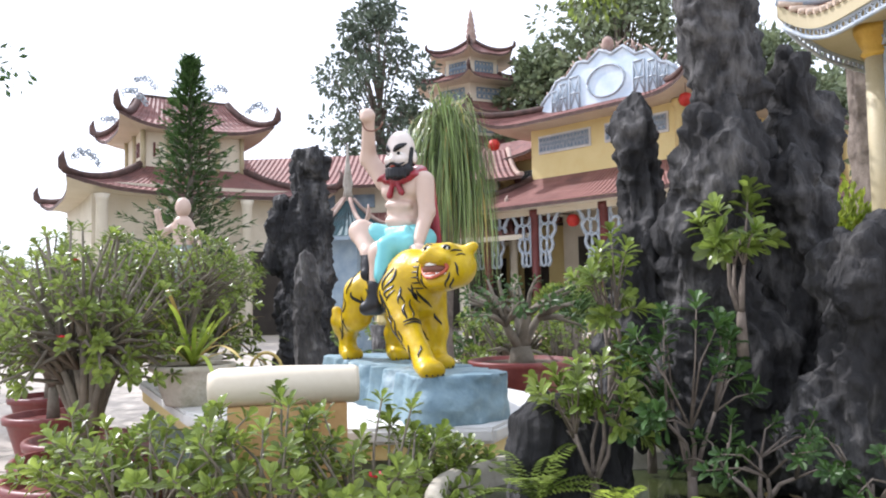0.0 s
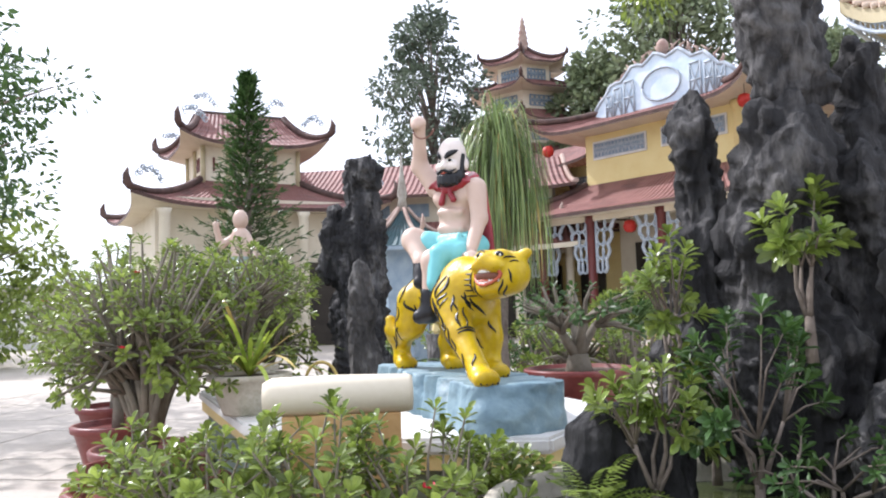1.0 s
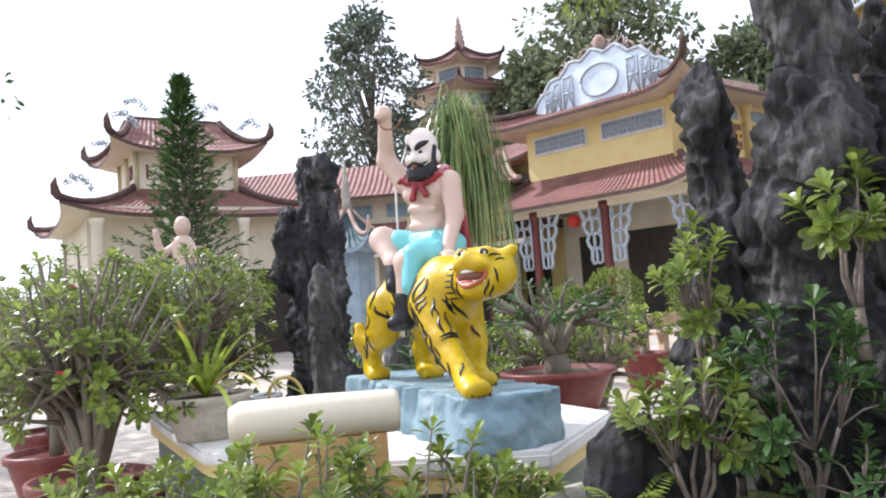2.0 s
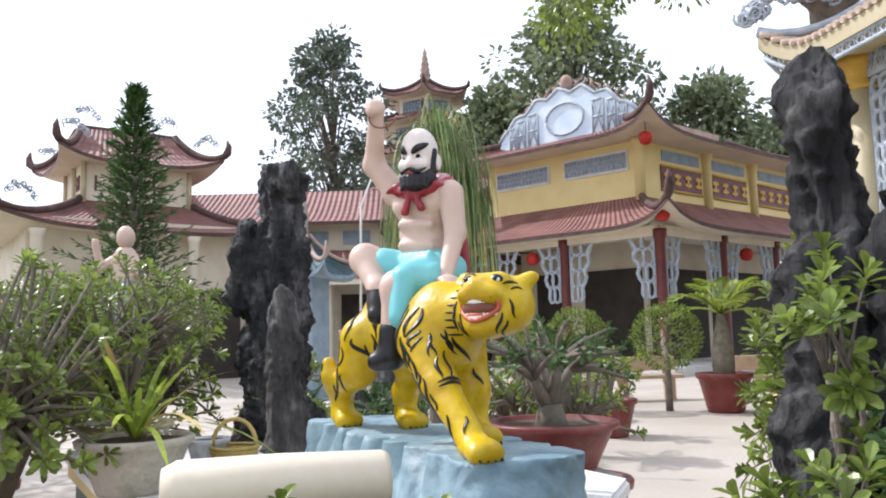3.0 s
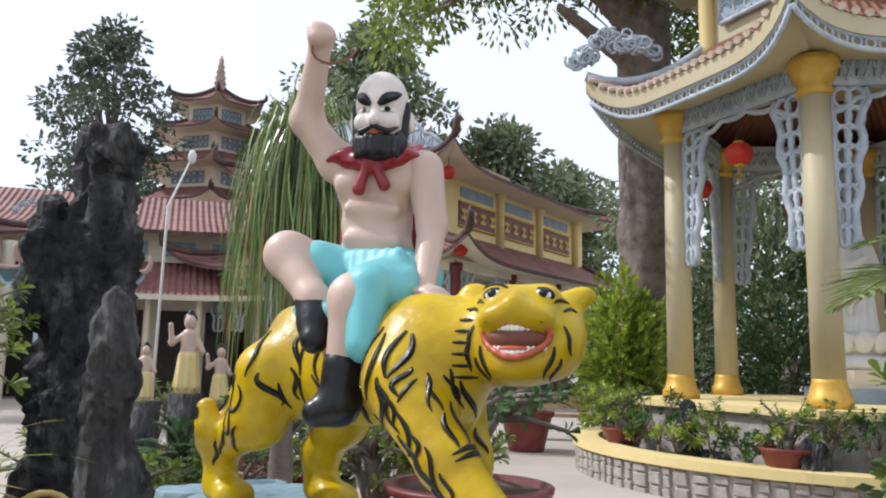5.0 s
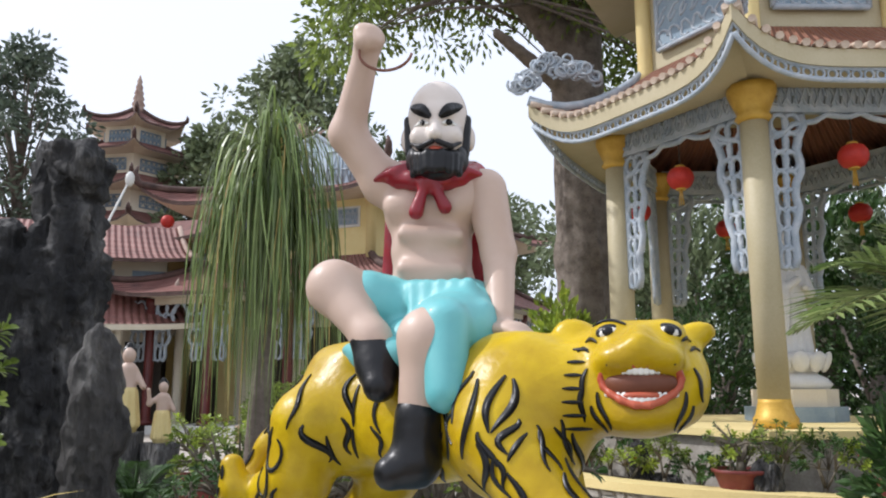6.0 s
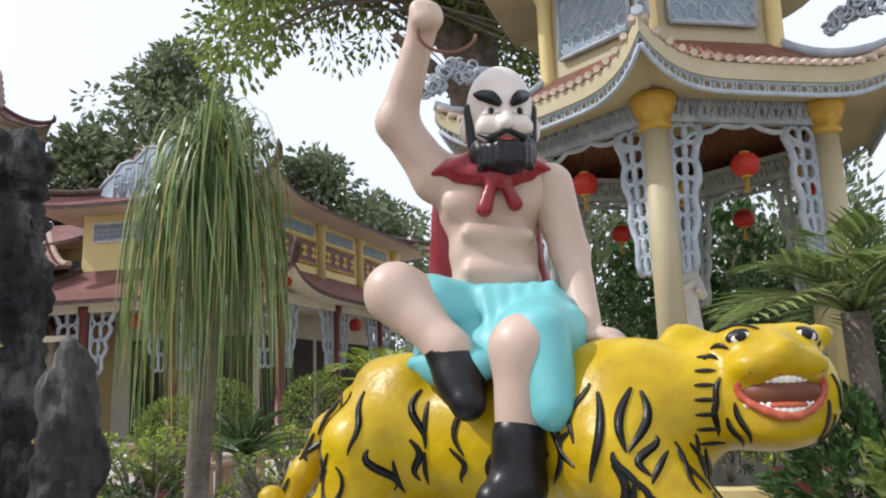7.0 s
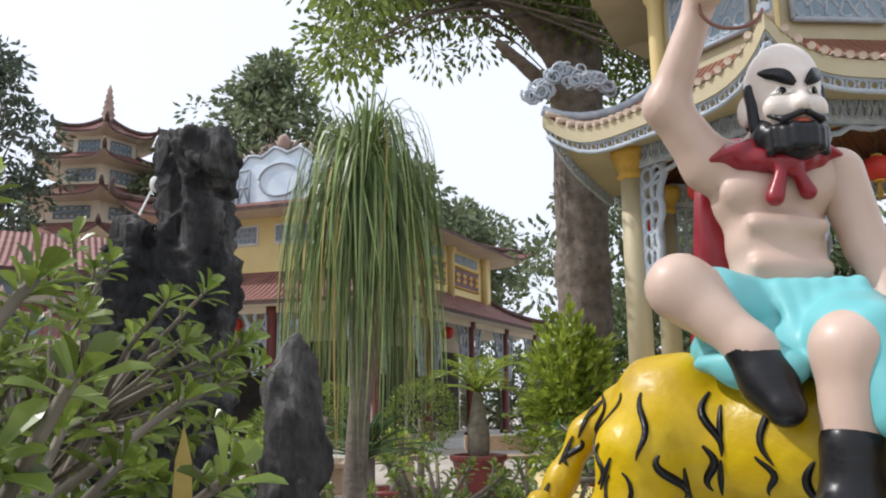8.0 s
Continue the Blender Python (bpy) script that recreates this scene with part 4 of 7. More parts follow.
tiger = [
    ellips(tg(0.10, -0.01, 1.525), (0.13, 0.108, 0.125), (0, 0, -61.4)), ellips(tg(0.29, -0.015, 1.515), (0.22, 0.098, 0.115), (0, 0, -61.4)),
    ellips(tg(0.51, 0, 1.52), (0.135, 0.115, 0.14), (0, 0, -61.4)), capsule(tg(0.48, 0, 1.61), tg(0.54, 0, 1.61), 0.05), capsule(tg(0.06, 0, 1.61), tg(0.12, 0, 1.615), 0.05),
    capsule(tg(0.52, 0, 1.55), tg(0.655, -0.045, 1.575), 0.095, 0.075),
    ellips(hd(0, 0, 1.592), (0.100, 0.092, 0.084), (0, 0, HZ)), ellips(hd(0, 0.045, 1.556), (0.080, 0.062, 0.056), (0, 0, HZ)),
    ellips(hd(-0.062, 0.02, 1.575), (0.042, 0.06, 0.06), (0, 0, HZ)), ellips(hd(0.062, 0.02, 1.575), (0.042, 0.06, 0.06), (0, 0, HZ)),
    ellips(hd(0, 0.082, 1.616), (0.05, 0.046, 0.026), (0, 0, HZ)), capsule(hd(0, 0.062, 1.656), hd(0, 0.122, 1.636), 0.016, 0.017),
    ellips(hd(-0.032, 0.104, 1.614), (0.031, 0.026, 0.019), (0, 0, HZ)), ellips(hd(0.032, 0.104, 1.614), (0.031, 0.026, 0.019), (0, 0, HZ)),
    ellips(hd(0, 0.068, 1.530), (0.062, 0.05, 0.026), (0, 0, HZ)),
    ellips(hd(-0.043, 0.062, 1.655), (0.028, 0.026, 0.020), (0, 0, HZ)), ellips(hd(0.043, 0.062, 1.655), (0.028, 0.026, 0.020), (0, 0, HZ)),
    ellips(hd(-0.098, -0.005, 1.664), (0.034, 0.016, 0.021), (0, 14, HZ)), ellips(hd(0.092, -0.01, 1.656), (0.032, 0.016, 0.021), (0, -14, HZ)),
    # near foreleg, striding
    capsule(tg(0.53, 0.075, 1.50), tg(0.66, 0.085, 1.37), 0.076, 0.048), capsule(tg(0.66, 0.085, 1.37), tg(0.80, 0.078, 1.26), 0.046, 0.038),
    ellips(tg(0.84, 0.08, 1.232), (0.062, 0.042, 0.034), (0, 0, -61.4)),
    # far foreleg
    capsule(tg(0.50, -0.07, 1.48), tg(0.545, -0.075, 1.35), 0.075, 0.052), capsule(tg(0.545, -0.075, 1.35), tg(0.56, -0.07, 1.25), 0.05, 0.042),
    ellips(tg(0.59, -0.07, 1.232), (0.06, 0.042, 0.034), (0, 0, -61.4)),
    # near hind leg
    capsule(tg(0.07, 0.07, 1.50), tg(0.06, 0.09, 1.40), 0.08, 0.06), capsule(tg(0.06, 0.09, 1.40), tg(-0.105, 0.085, 1.33), 0.06, 0.042),
    capsule(tg(-0.105, 0.085, 1.33), tg(-0.115, 0.08, 1.25), 0.042, 0.038), ellips(tg(-0.085, 0.08, 1.232), (0.06, 0.042, 0.034), (0, 0, -61.4)),
    # far hind leg
    capsule(tg(0.08, -0.08, 1.50), tg(0.13, -0.09, 1.40), 0.08, 0.062), capsule(tg(0.13, -0.09, 1.40), tg(0.06, -0.085, 1.32), 0.055, 0.042),
    capsule(tg(0.06, -0.085, 1.32), tg(0.06, -0.085, 1.25), 0.042, 0.038), ellips(tg(0.095, -0.085, 1.232), (0.06, 0.042, 0.034), (0, 0, -61.4)),
]
tail_line = [tg(-0.01, 0.0, 1.585), tg(-0.065, 0.01, 1.53), tg(-0.10, 0.04, 1.45), tg(-0.125, 0.08, 1.375), tg(-0.10, 0.12, 1.345), tg(-0.075, 0.14, 1.375), tg(-0.085, 0.14, 1.42)]
tiger += [capsule(a, b, 0.024, 0.024) for a, b in zip(tail_line, tail_line[1:])]
# toes
for s, lat in ((0.84, 0.08), (0.59, -0.07), (-0.085, 0.08), (0.095, -0.085)):
    tiger += [ellips(tg(s + 0.045, lat + d, 1.222), (0.022, 0.017, 0.02), (0, 0, -61.4)) for d in (-0.03, -0.01, 0.01, 0.03)]

st = Sculpt()
st.forms(tiger, 0, 0.028, 0.008)
# open mouth: red lips, brown throat, two rows of teeth with fangs
lipring = [hd(0.058 * math.cos(t), 0.126 - 0.032 * abs(math.cos(t)) ** 2, 1.574 + 0.030 * math.sin(t) + 0.010 * abs(math.cos(t))) for t in np.linspace(0, 2 * math.pi, 19)]
st.forms([capsule(a, b, 0.006) for a, b in zip(lipring, lipring[1:])], 6, 0.004, 0.0032)
st.forms([ellips(hd(0, 0.092, 1.577), (0.055, 0.036, 0.028), (0, 0, HZ))], 7, 0.004, 0.004)
teeth = []
for i in range(13):
    x = (i - 6) / 6
    for zz, up in ((1.598, -1), (1.552, 1)):
        fang = abs(i - 6) == 4
        c = hd(0.049 * x, 0.124 - 0.026 * x * x, zz + 0.009 * abs(x) * (1 if up > 0 else 0.2))
        teeth.append(capsule(c, (c[0], c[1], c[2] + up * (0.014 if fang else 0.005)), 0.0052, 0.002 if fang else 0.0046))
st.forms(teeth, 5, 0.001, 0.0022)
st.forms([ellips(hd(0, 0.116, 1.560), (0.030, 0.014, 0.007), (0, 0, HZ))], 6, 0.003, 0.0035)
for sx in (-1, 1):
    st.forms([ellips(hd(0.044 * sx, 0.0795, 1.655), (0.021, 0.0125, 0.0135), (0, 10 * sx, HZ))], 3, 0.003, 0.0035)
    st.forms([ellips(hd(0.044 * sx, 0.0825, 1.6545), (0.0175, 0.0115, 0.0105), (0, 10 * sx, HZ))], 5, 0.003, 0.0035)
    st.forms([ellips(hd(0.045 * sx, 0.0865, 1.6555), (0.0115, 0.009, 0.0098), (0, 0, HZ))], 3, 0.003, 0.0035)
st.forms([ellips(hd(s * 0.03 + dx, 0.1285 - abs(s * 0.03 + dx - s * 0.03) * 0.35, 1.614 + dz), (0.0026, 0.003, 0.0026)) for s in (-1, 1) for dx in (-0.018, -0.006, 0.006, 0.018) for dz in (-0.009, -0.001, 0.007)], 3, 0.0008, 0.002)
# claws
st.forms([capsule(tg(s + 0.06, lat + d, 1.215), tg(s + 0.074, lat + d, 1.208), 0.007, 0.003) for s, lat in ((0.84, 0.08), (0.59, -0.07), (-0.085, 0.08), (0.095, -0.085)) for d in (-0.03, -0.01, 0.01, 0.03)], 3, 0.001, 0.004)


def stroke(points, way, width, mi=3, forms=tiger, k=0.028):
    """A brush stroke of paint: points beside the form, cast along way on to it."""
    P, way = np.array(points, float), np.array(way, float)
    way = way / np.linalg.norm(way)
    for _ in range(40):
        P = P + way * np.clip(dist_all(forms, P, k), -0.02, 0.05)[:, None] * 0.9
    ok = np.abs(dist_all(forms, P, k)) < 0.004
    if ok.sum() < len(P) or np.linalg.norm(np.diff(P, axis=0), axis=1).max() > 0.03:
        return
    e = 0.002
    N = np.stack([dist_all(forms, P + e * np.eye(3)[i], k) - dist_all(forms, P - e * np.eye(3)[i], k) for i in range(3)], -1)
    N /= np.linalg.norm(N, axis=1)[:, None]
    T = np.gradient(P, axis=0)
    B = np.cross(T, N)
    B /= np.maximum(np.linalg.norm(B, axis=1)[:, None], 1e-9)
    w = width * 1.18 * np.sin(np.linspace(0.25, math.pi - 0.12, len(P))) ** 0.8
    out = P + N * 0.0022
    vs = np.concatenate([out + B * w[:, None] / 2, out - B * w[:, None] / 2, P - N * 0.004])
    n = len(P)
    st.add(vs, [(i, i + 1, n + i + 1, n + i) for i in range(n - 1)] + [(i + 1, i, 2 * n + i, 2 * n + i + 1) for i in range(n - 1)] + [(n + i, n + i + 1, 2 * n + i + 1, 2 * n + i) for i in range(n - 1)], mi)


rs = random.Random(7)
# flank: wavy strokes hanging from the spine, some forked or looped
for i in range(15):
    s = -0.06 + 0.65 * i / 14 + rs.uniform(-0.008, 0.008)
    for z0, ln in ((1.598, rs.uniform(0.06, 0.12)), (1.52 + rs.uniform(-0.02, 0.01), rs.uniform(0.04, 0.10))):
        if rs.random() < 0.25:
            continue
        bend, ph = rs.uniform(-0.02, 0.02), rs.uniform(0, 6)
        stroke([tg(s + bend * t + 0.010 * math.sin(ph + 6 * t), 0.25, z0 - ln * t) for t in np.linspace(0, 1, 11)], (*-TL, 0), rs.uniform(0.008, 0.0125))
        if rs.random() < 0.35:
            stroke([tg(s + 0.022 + bend * t - 0.016 * t, 0.25, z0 - 0.02 - ln * 0.8 * t) for t in np.linspace(0, 1, 9)], (*-TL, 0), 0.008)
for s0, z0 in ((0.03, 1.40), (0.0, 1.44), (0.06, 1.45)):
    stroke([tg(s0 + 0.022 * math.sin(t), 0.25, z0 + 0.03 * math.cos(t)) for t in np.linspace(0.4, 5.6, 14)], (*-TL, 0), 0.008)
for s0, z0, ln, sw in ((0.40, 1.605, 0.07, 0.012), (0.455, 1.60, 0.09, -0.012), (0.435, 1.53, 0.075, 0.02), (0.475, 1.53, 0.045, -0.022), (0.515, 1.585, 0.12, 0.014), (0.56, 1.59, 0.085, -0.008), (0.572, 1.585, 0.08, 0.012), (0.545, 1.49, 0.07, 0.016), (0.50, 1.44, 0.06, 0.012), (0.33, 1.50, 0.07, -0.014), (0.37, 1.47, 0.06, 0.014)):
    stroke([tg(s0 + sw * math.sin(3.6 * t), 0.3, z0 - ln * t) for t in np.linspace(0, 1, 17)], (*-TL, 0), 0.0115)
# legs
for s0, z0, ds in ((0.62, 1.39, 0.05), (0.66, 1.35, 0.045), (0.69, 1.31, 0.04), (0.73, 1.28, 0.03), (0.52, 1.40, 0.03), (0.555, 1.35, 0.03), (0.06, 1.37, -0.04), (0.0, 1.36, -0.04), (-0.05, 1.33, -0.03), (-0.06, 1.29, 0.03), (0.12, 1.36, 0.03), (0.08, 1.32, 0.02)):
    stroke([tg(s0 + ds * t + 0.004 * math.sin(6 * t), 0.25, z0 - 0.04 * t) for t in np.linspace(-0.5, 1, 9)], (*-TL, 0), 0.010)
    stroke([(*(TO + TS * (s0 + 0.3) + TL * (0.075 + 0.04 * (2 * t - 1))), z0 - 0.015 + 0.012 * math.sin(3 * t)) for t in np.linspace(0, 1, 9)], (*-TS, 0), 0.009)
# chest and foreleg, brushed from the front
FW, FR = np.array((0.25, 0.968)), np.array((0.968, -0.25))
for i in range(27):
    a, z0, ln = -0.16 + 0.30 * rs.random(), rs.uniform(1.27, 1.53), rs.uniform(0.035, 0.075)
    slant, ph = rs.uniform(0.2, 0.55), rs.uniform(0, 6)
    stroke([(*(np.array((-0.114, 3.034)) + FR * (a + ln * slant * t + 0.006 * math.sin(ph + 5 * t)) - FW * 0.45), z0 - ln * t) for t in np.linspace(0, 1, 11)], (*FW, 0), rs.uniform(0.007, 0.010))
# far side
for i in range(14):
    s = -0.06 + 0.62 * i / 13
    stroke([tg(s + 0.01 * math.sin(4 * t + i), -0.25, 1.61 - 0.11 * t) for t in np.linspace(0, 1, 9)], (*TL, 0), 0.011)
# neck collar of short strokes, cheeks, brow and tail rings
for i in range(9):
    t0 = i / 8
    stroke([tg(0.635 + 0.028 * t, 0.3, 1.63 - 0.16 * t0) for t in np.linspace(0, 1, 7)], (*-TL, 0), 0.0055)
for sx in (-1, 1):
    for x, z, ln, dx in ((0.078, 1.60, 0.05, 0.014), (0.064, 1.565, 0.055, -0.016), (0.088, 1.57, 0.05, 0.0), (0.074, 1.545, 0.04, -0.02)):
        stroke([hd(sx * (x + dx * t + 0.003 * math.sin(5 * t)), 0.25, z - ln * t) for t in np.linspace(0, 1, 9)], (*-FN, 0), 0.0075)
    stroke([hd(sx * (0.018 + 0.05 * t), 0.25, 1.6655 + 0.008 * math.sin(math.pi * t)) for t in np.linspace(0, 1, 9)], (*-FN, 0), 0.007)
    for z, x in ((1.64, 0.062), (1.625, 0.075)):
        stroke([hd(sx * (x + 0.018 * t), 0.25, z + 0.006 * math.sin(3 * t)) for t in np.linspace(0, 1, 7)], (*-FN, 0), 0.006)
for a, b in zip(tail_line, tail_line[1:]):
    stroke([(a[0] * (1 - t) + b[0] * t, a[1] * (1 - t) + b[1] * t, a[2] * (1 - t) + b[2] * t + 0.012) + np.array((*TL, 0)) * 0.1 for t in np.linspace(0.2, 0.8, 7)], (*-TL, 0), 0.009)

# rider, facing away from his seat across the back
RN, RS = np.array((-0.70, -0.714)), np.array((0.714, -0.70))
RC = np.array((-0.15, 3.345))


def rd(side, front, z):
    """Rider's axes: to his left, forward, up."""
    return (*(RC + RS * side + RN * front), z)


RZ = -44.4
UC, UN, US = np.array((-0.187, 3.38)), np.array((-0.42, -0.907)), np.array((0.907, -0.42))
UZ = -24.8


def ub(side, front, z):
    """The rider's upper body, turned more to the front than his legs."""
    return (*(UC + US * side + UN * front), z)


def hb(side, front, z):
    """His head, thrust a little forward."""
    return ub(side + 0.016, front + 0.036, z - 0.024)


torso = [
    ellips(ub(0, 0.0, 1.925), (0.098, 0.062, 0.085), (0, 0, UZ)), ellips(ub(0, 0.008, 1.84), (0.082, 0.062, 0.075), (0, 0, UZ)), ellips(ub(0.004, 0.012, 1.775), (0.084, 0.064, 0.06), (0, 0, UZ)),
    ellips(ub(-0.046, 0.04, 1.93), (0.048, 0.028, 0.034), (0, 0, UZ)), ellips(ub(0.046, 0.04, 1.93), (0.048, 0.028, 0.034), (0, 0, UZ)),
    capsule(ub(-0.095, 0, 1.985), ub(0.098, 0.015, 1.962), 0.045, 0.045), capsule(ub(0, 0, 1.97), ub(0.008, 0.03, 2.03), 0.045, 0.042),
    # raised right arm
    capsule(ub(-0.10, 0.005, 1.985), ub(-0.172, 0.025, 2.085), 0.043, 0.036), capsule(ub(-0.172, 0.025, 2.085), ub(-0.128, 0.085, 2.225), 0.035, 0.026),
    ellips(ub(-0.120, 0.095, 2.258), (0.028, 0.027, 0.031), (0, 0, UZ)),
]
torso += [capsule(ub(-0.136 + 0.011 * i, 0.119, 2.268 - 0.003 * i), ub(-0.134 + 0.011 * i, 0.122, 2.244), 0.008, 0.0075) for i in range(4)]
torso += [capsule(ub(-0.098, 0.10, 2.255), ub(-0.118, 0.126, 2.24), 0.008, 0.007)]
# two soft creases under the chest
torso += [capsule(ub(-0.05, 0.062, z), ub(0.055, 0.062, z - 0.006), 0.012, 0.012) for z in (1.868, 1.80)]
st.forms(torso, 1, 0.022, 0.0065)
# left arm down to the tiger's back
arm = [
    capsule(ub(0.108, 0.022, 1.962), ub(0.134, 0.045, 1.83), 0.044, 0.034), capsule(ub(0.134, 0.045, 1.83), ub(0.135, 0.12, 1.70), 0.033, 0.025),
    ellips(ub(0.147, 0.15, 1.674), (0.036, 0.028, 0.016), (0, 0, UZ)),
]
arm += [capsule(ub(0.150 + 0.009 * i, 0.175 - 0.011 * i, 1.670), ub(0.172 + 0.013 * i, 0.205 - 0.018 * i, 1.652), 0.0088, 0.007) for i in range(4)]
st.forms(arm, 1, 0.014, 0.006)
legs = [
    capsule(rd(-0.08, 0.02, 1.70), rd(-0.198, 0.13, 1.762), 0.058, 0.049), capsule(rd(-0.198, 0.13, 1.762), rd(-0.098, 0.16, 1.66), 0.049, 0.032), capsule(rd(-0.098, 0.16, 1.66), rd(-0.08, 0.165, 1.62), 0.032, 0.03),
    capsule(rd(0.06, 0.03, 1.70), rd(0.028, 0.19, 1.655), 0.055, 0.05), capsule(rd(0.028, 0.19, 1.655), rd(0.016, 0.2, 1.52), 0.048, 0.037),
]
st.forms(legs, 1, 0.025, 0.0065)
shorts = [
    ellips(rd(0, 0.0, 1.72), (0.112, 0.085, 0.065), (0, 0, RZ)), capsule(rd(-0.07, 0.02, 1.71), rd(-0.148, 0.09, 1.738), 0.066, 0.060), capsule(rd(0.06, 0.03, 1.70), rd(0.037, 0.14, 1.672), 0.064, 0.062),
    ellips(rd(0.085, 0.105, 1.625), (0.03, 0.05, 0.10), (0, 10, RZ)), capsule(rd(0.04, 0.13, 1.675), rd(0.034, 0.16, 1.668), 0.062, 0.056), capsule(tg(0.42, 0.075, 1.68), tg(0.445, 0.10, 1.565), 0.042, 0.036), ellips(tg(0.23, 0.06, 1.642), (0.07, 0.045, 0.022), (0, 0, -61)), ellips(tg(0.27, 0.085, 1.63), (0.07, 0.03, 0.035), (0, 0, -61)), ellips(rd(0.0, 0.10, 1.655), (0.05, 0.05, 0.04), (0, 0, RZ)),
    ellips(rd(-0.13, 0.04, 1.665), (0.065, 0.06, 0.045), (0, 0, RZ)), ellips(rd(-0.05, 0.10, 1.66), (0.06, 0.045, 0.04), (0, 0, RZ)), ellips(ub(0.004, 0.01, 1.758), (0.094, 0.072, 0.034), (0, 0, UZ)), ellips(ub(0.0, 0.0, 1.72), (0.10, 0.08, 0.05), (0, 0, UZ)),
]
for t in range(5):
    shorts.append(capsule(rd(-0.05 + 0.028 * t, 0.085, 1.76), rd(-0.03 + 0.025 * t, 0.135, 1.665 - 0.006 * t), 0.013, 0.008))
st.forms(shorts, 2, 0.018, 0.006)
boots = [capsule(rd(0.016, 0.202, 1.525), rd(0.012, 0.205, 1.455), 0.041, 0.042), capsule(rd(0.012, 0.205, 1.448), rd(-0.018, 0.236, 1.435), 0.038, 0.029)]
st.forms(boots, 3, 0.02, 0.006)
boots = [capsule(rd(-0.103, 0.158, 1.66), rd(-0.08, 0.168, 1.612), 0.038, 0.039), capsule(rd(-0.08, 0.17, 1.61), rd(-0.062, 0.198, 1.575), 0.036, 0.029)]
st.forms(boots, 3, 0.02, 0.006)
# head
HC2 = 0.018
head = [ellips(hb(0, HC2, 2.126), (0.060, 0.062, 0.078), (0, 0, UZ)), ellips(hb(0, HC2 + 0.018, 2.07), (0.050, 0.048, 0.052), (0, 0, UZ)),
        ellips(hb(-0.063, HC2 - 0.005, 2.085), (0.012, 0.016, 0.026), (0, 0, UZ)), ellips(hb(0.063, HC2 - 0.005, 2.085), (0.012, 0.016, 0.026), (0, 0, UZ)),
        capsule(hb(0, HC2 + 0.062, 2.095), hb(0, HC2 + 0.075, 2.072), 0.009, 0.013), ellips(hb(-0.032, HC2 + 0.045, 2.075), (0.02, 0.018, 0.018)), ellips(hb(0.032, HC2 + 0.045, 2.075), (0.02, 0.018, 0.018)),
        ellips(hb(0, HC2 + 0.05, 2.118), (0.035, 0.02, 0.02), (0, 0, UZ))]
st.forms(head, 9, 0.014, 0.005)
beard = [ellips(hb(0, HC2 + 0.035, 2.022), (0.044, 0.042, 0.034), (0, 0, UZ)), ellips(hb(-0.042, HC2 + 0.012, 2.035), (0.020, 0.034, 0.032), (0, 0, UZ)), ellips(hb(0.042, HC2 + 0.012, 2.035), (0.020, 0.034, 0.032), (0, 0, UZ))]
for i in range(9):
    a = -1.2 + 0.3 * i
    beard.append(capsule(hb(0.045 * math.sin(a), HC2 + 0.02 + 0.045 * math.cos(a), 2.035), hb(0.040 * math.sin(a), HC2 + 0.02 + 0.055 * math.cos(a), 2.006), 0.010, 0.006))
    for zz in (2.002, 2.016, 2.030):
        beard.append(ellips(hb(0.048 * math.sin(a), HC2 + 0.022 + 0.052 * math.cos(a), zz + 0.004 * (i % 2)), (0.007, 0.007, 0.009)))
st.forms(beard, 3, 0.006, 0.0038)
hair = [ellips(hb(0, HC2 - 0.026, 2.095), (0.061, 0.045, 0.058), (0, 0, UZ)), capsule(hb(-0.056, HC2 + 0.008, 2.12), hb(-0.052, HC2 + 0.012, 2.05), 0.012, 0.012), capsule(hb(0.056, HC2 + 0.008, 2.12), hb(0.052, HC2 + 0.012, 2.05), 0.012, 0.012)]
st.forms(hair, 3, 0.012, 0.005)
face_forms = head
for sx in (-1, 1):
    stroke([hb(sx * (0.008 + 0.042 * t), 0.2, 2.106 + 0.040 * t - 0.006 * t * t) for t in np.linspace(0, 1, 10)], (*-UN, 0), 0.021, 3, face_forms, 0.014)
    stroke([hb(sx * (0.012 + 0.028 * t), 0.2, 2.094 + 0.004 * math.sin(3 * t)) for t in np.linspace(0, 1, 8)], (*-UN, 0), 0.012, 5, face_forms, 0.014)
    stroke([hb(sx * (0.019 + 0.013 * t), 0.2, 2.095) for t in np.linspace(0, 1, 6)], (*-UN, 0.03), 0.011, 3, face_forms, 0.0145)
    st.forms([capsule(hb(sx * 0.005, HC2 + 0.077, 2.056), hb(sx * 0.03, HC2 + 0.066, 2.048), 0.0055, 0.006), capsule(hb(sx * 0.03, HC2 + 0.066, 2.048), hb(sx * 0.048, HC2 + 0.05, 2.06), 0.006, 0.003)], 3, 0.004, 0.003)
st.forms([ellips(hb(0, HC2 + 0.066, 2.044), (0.016, 0.008, 0.006), (0, 0, UZ))], 6, 0.003, 0.003)
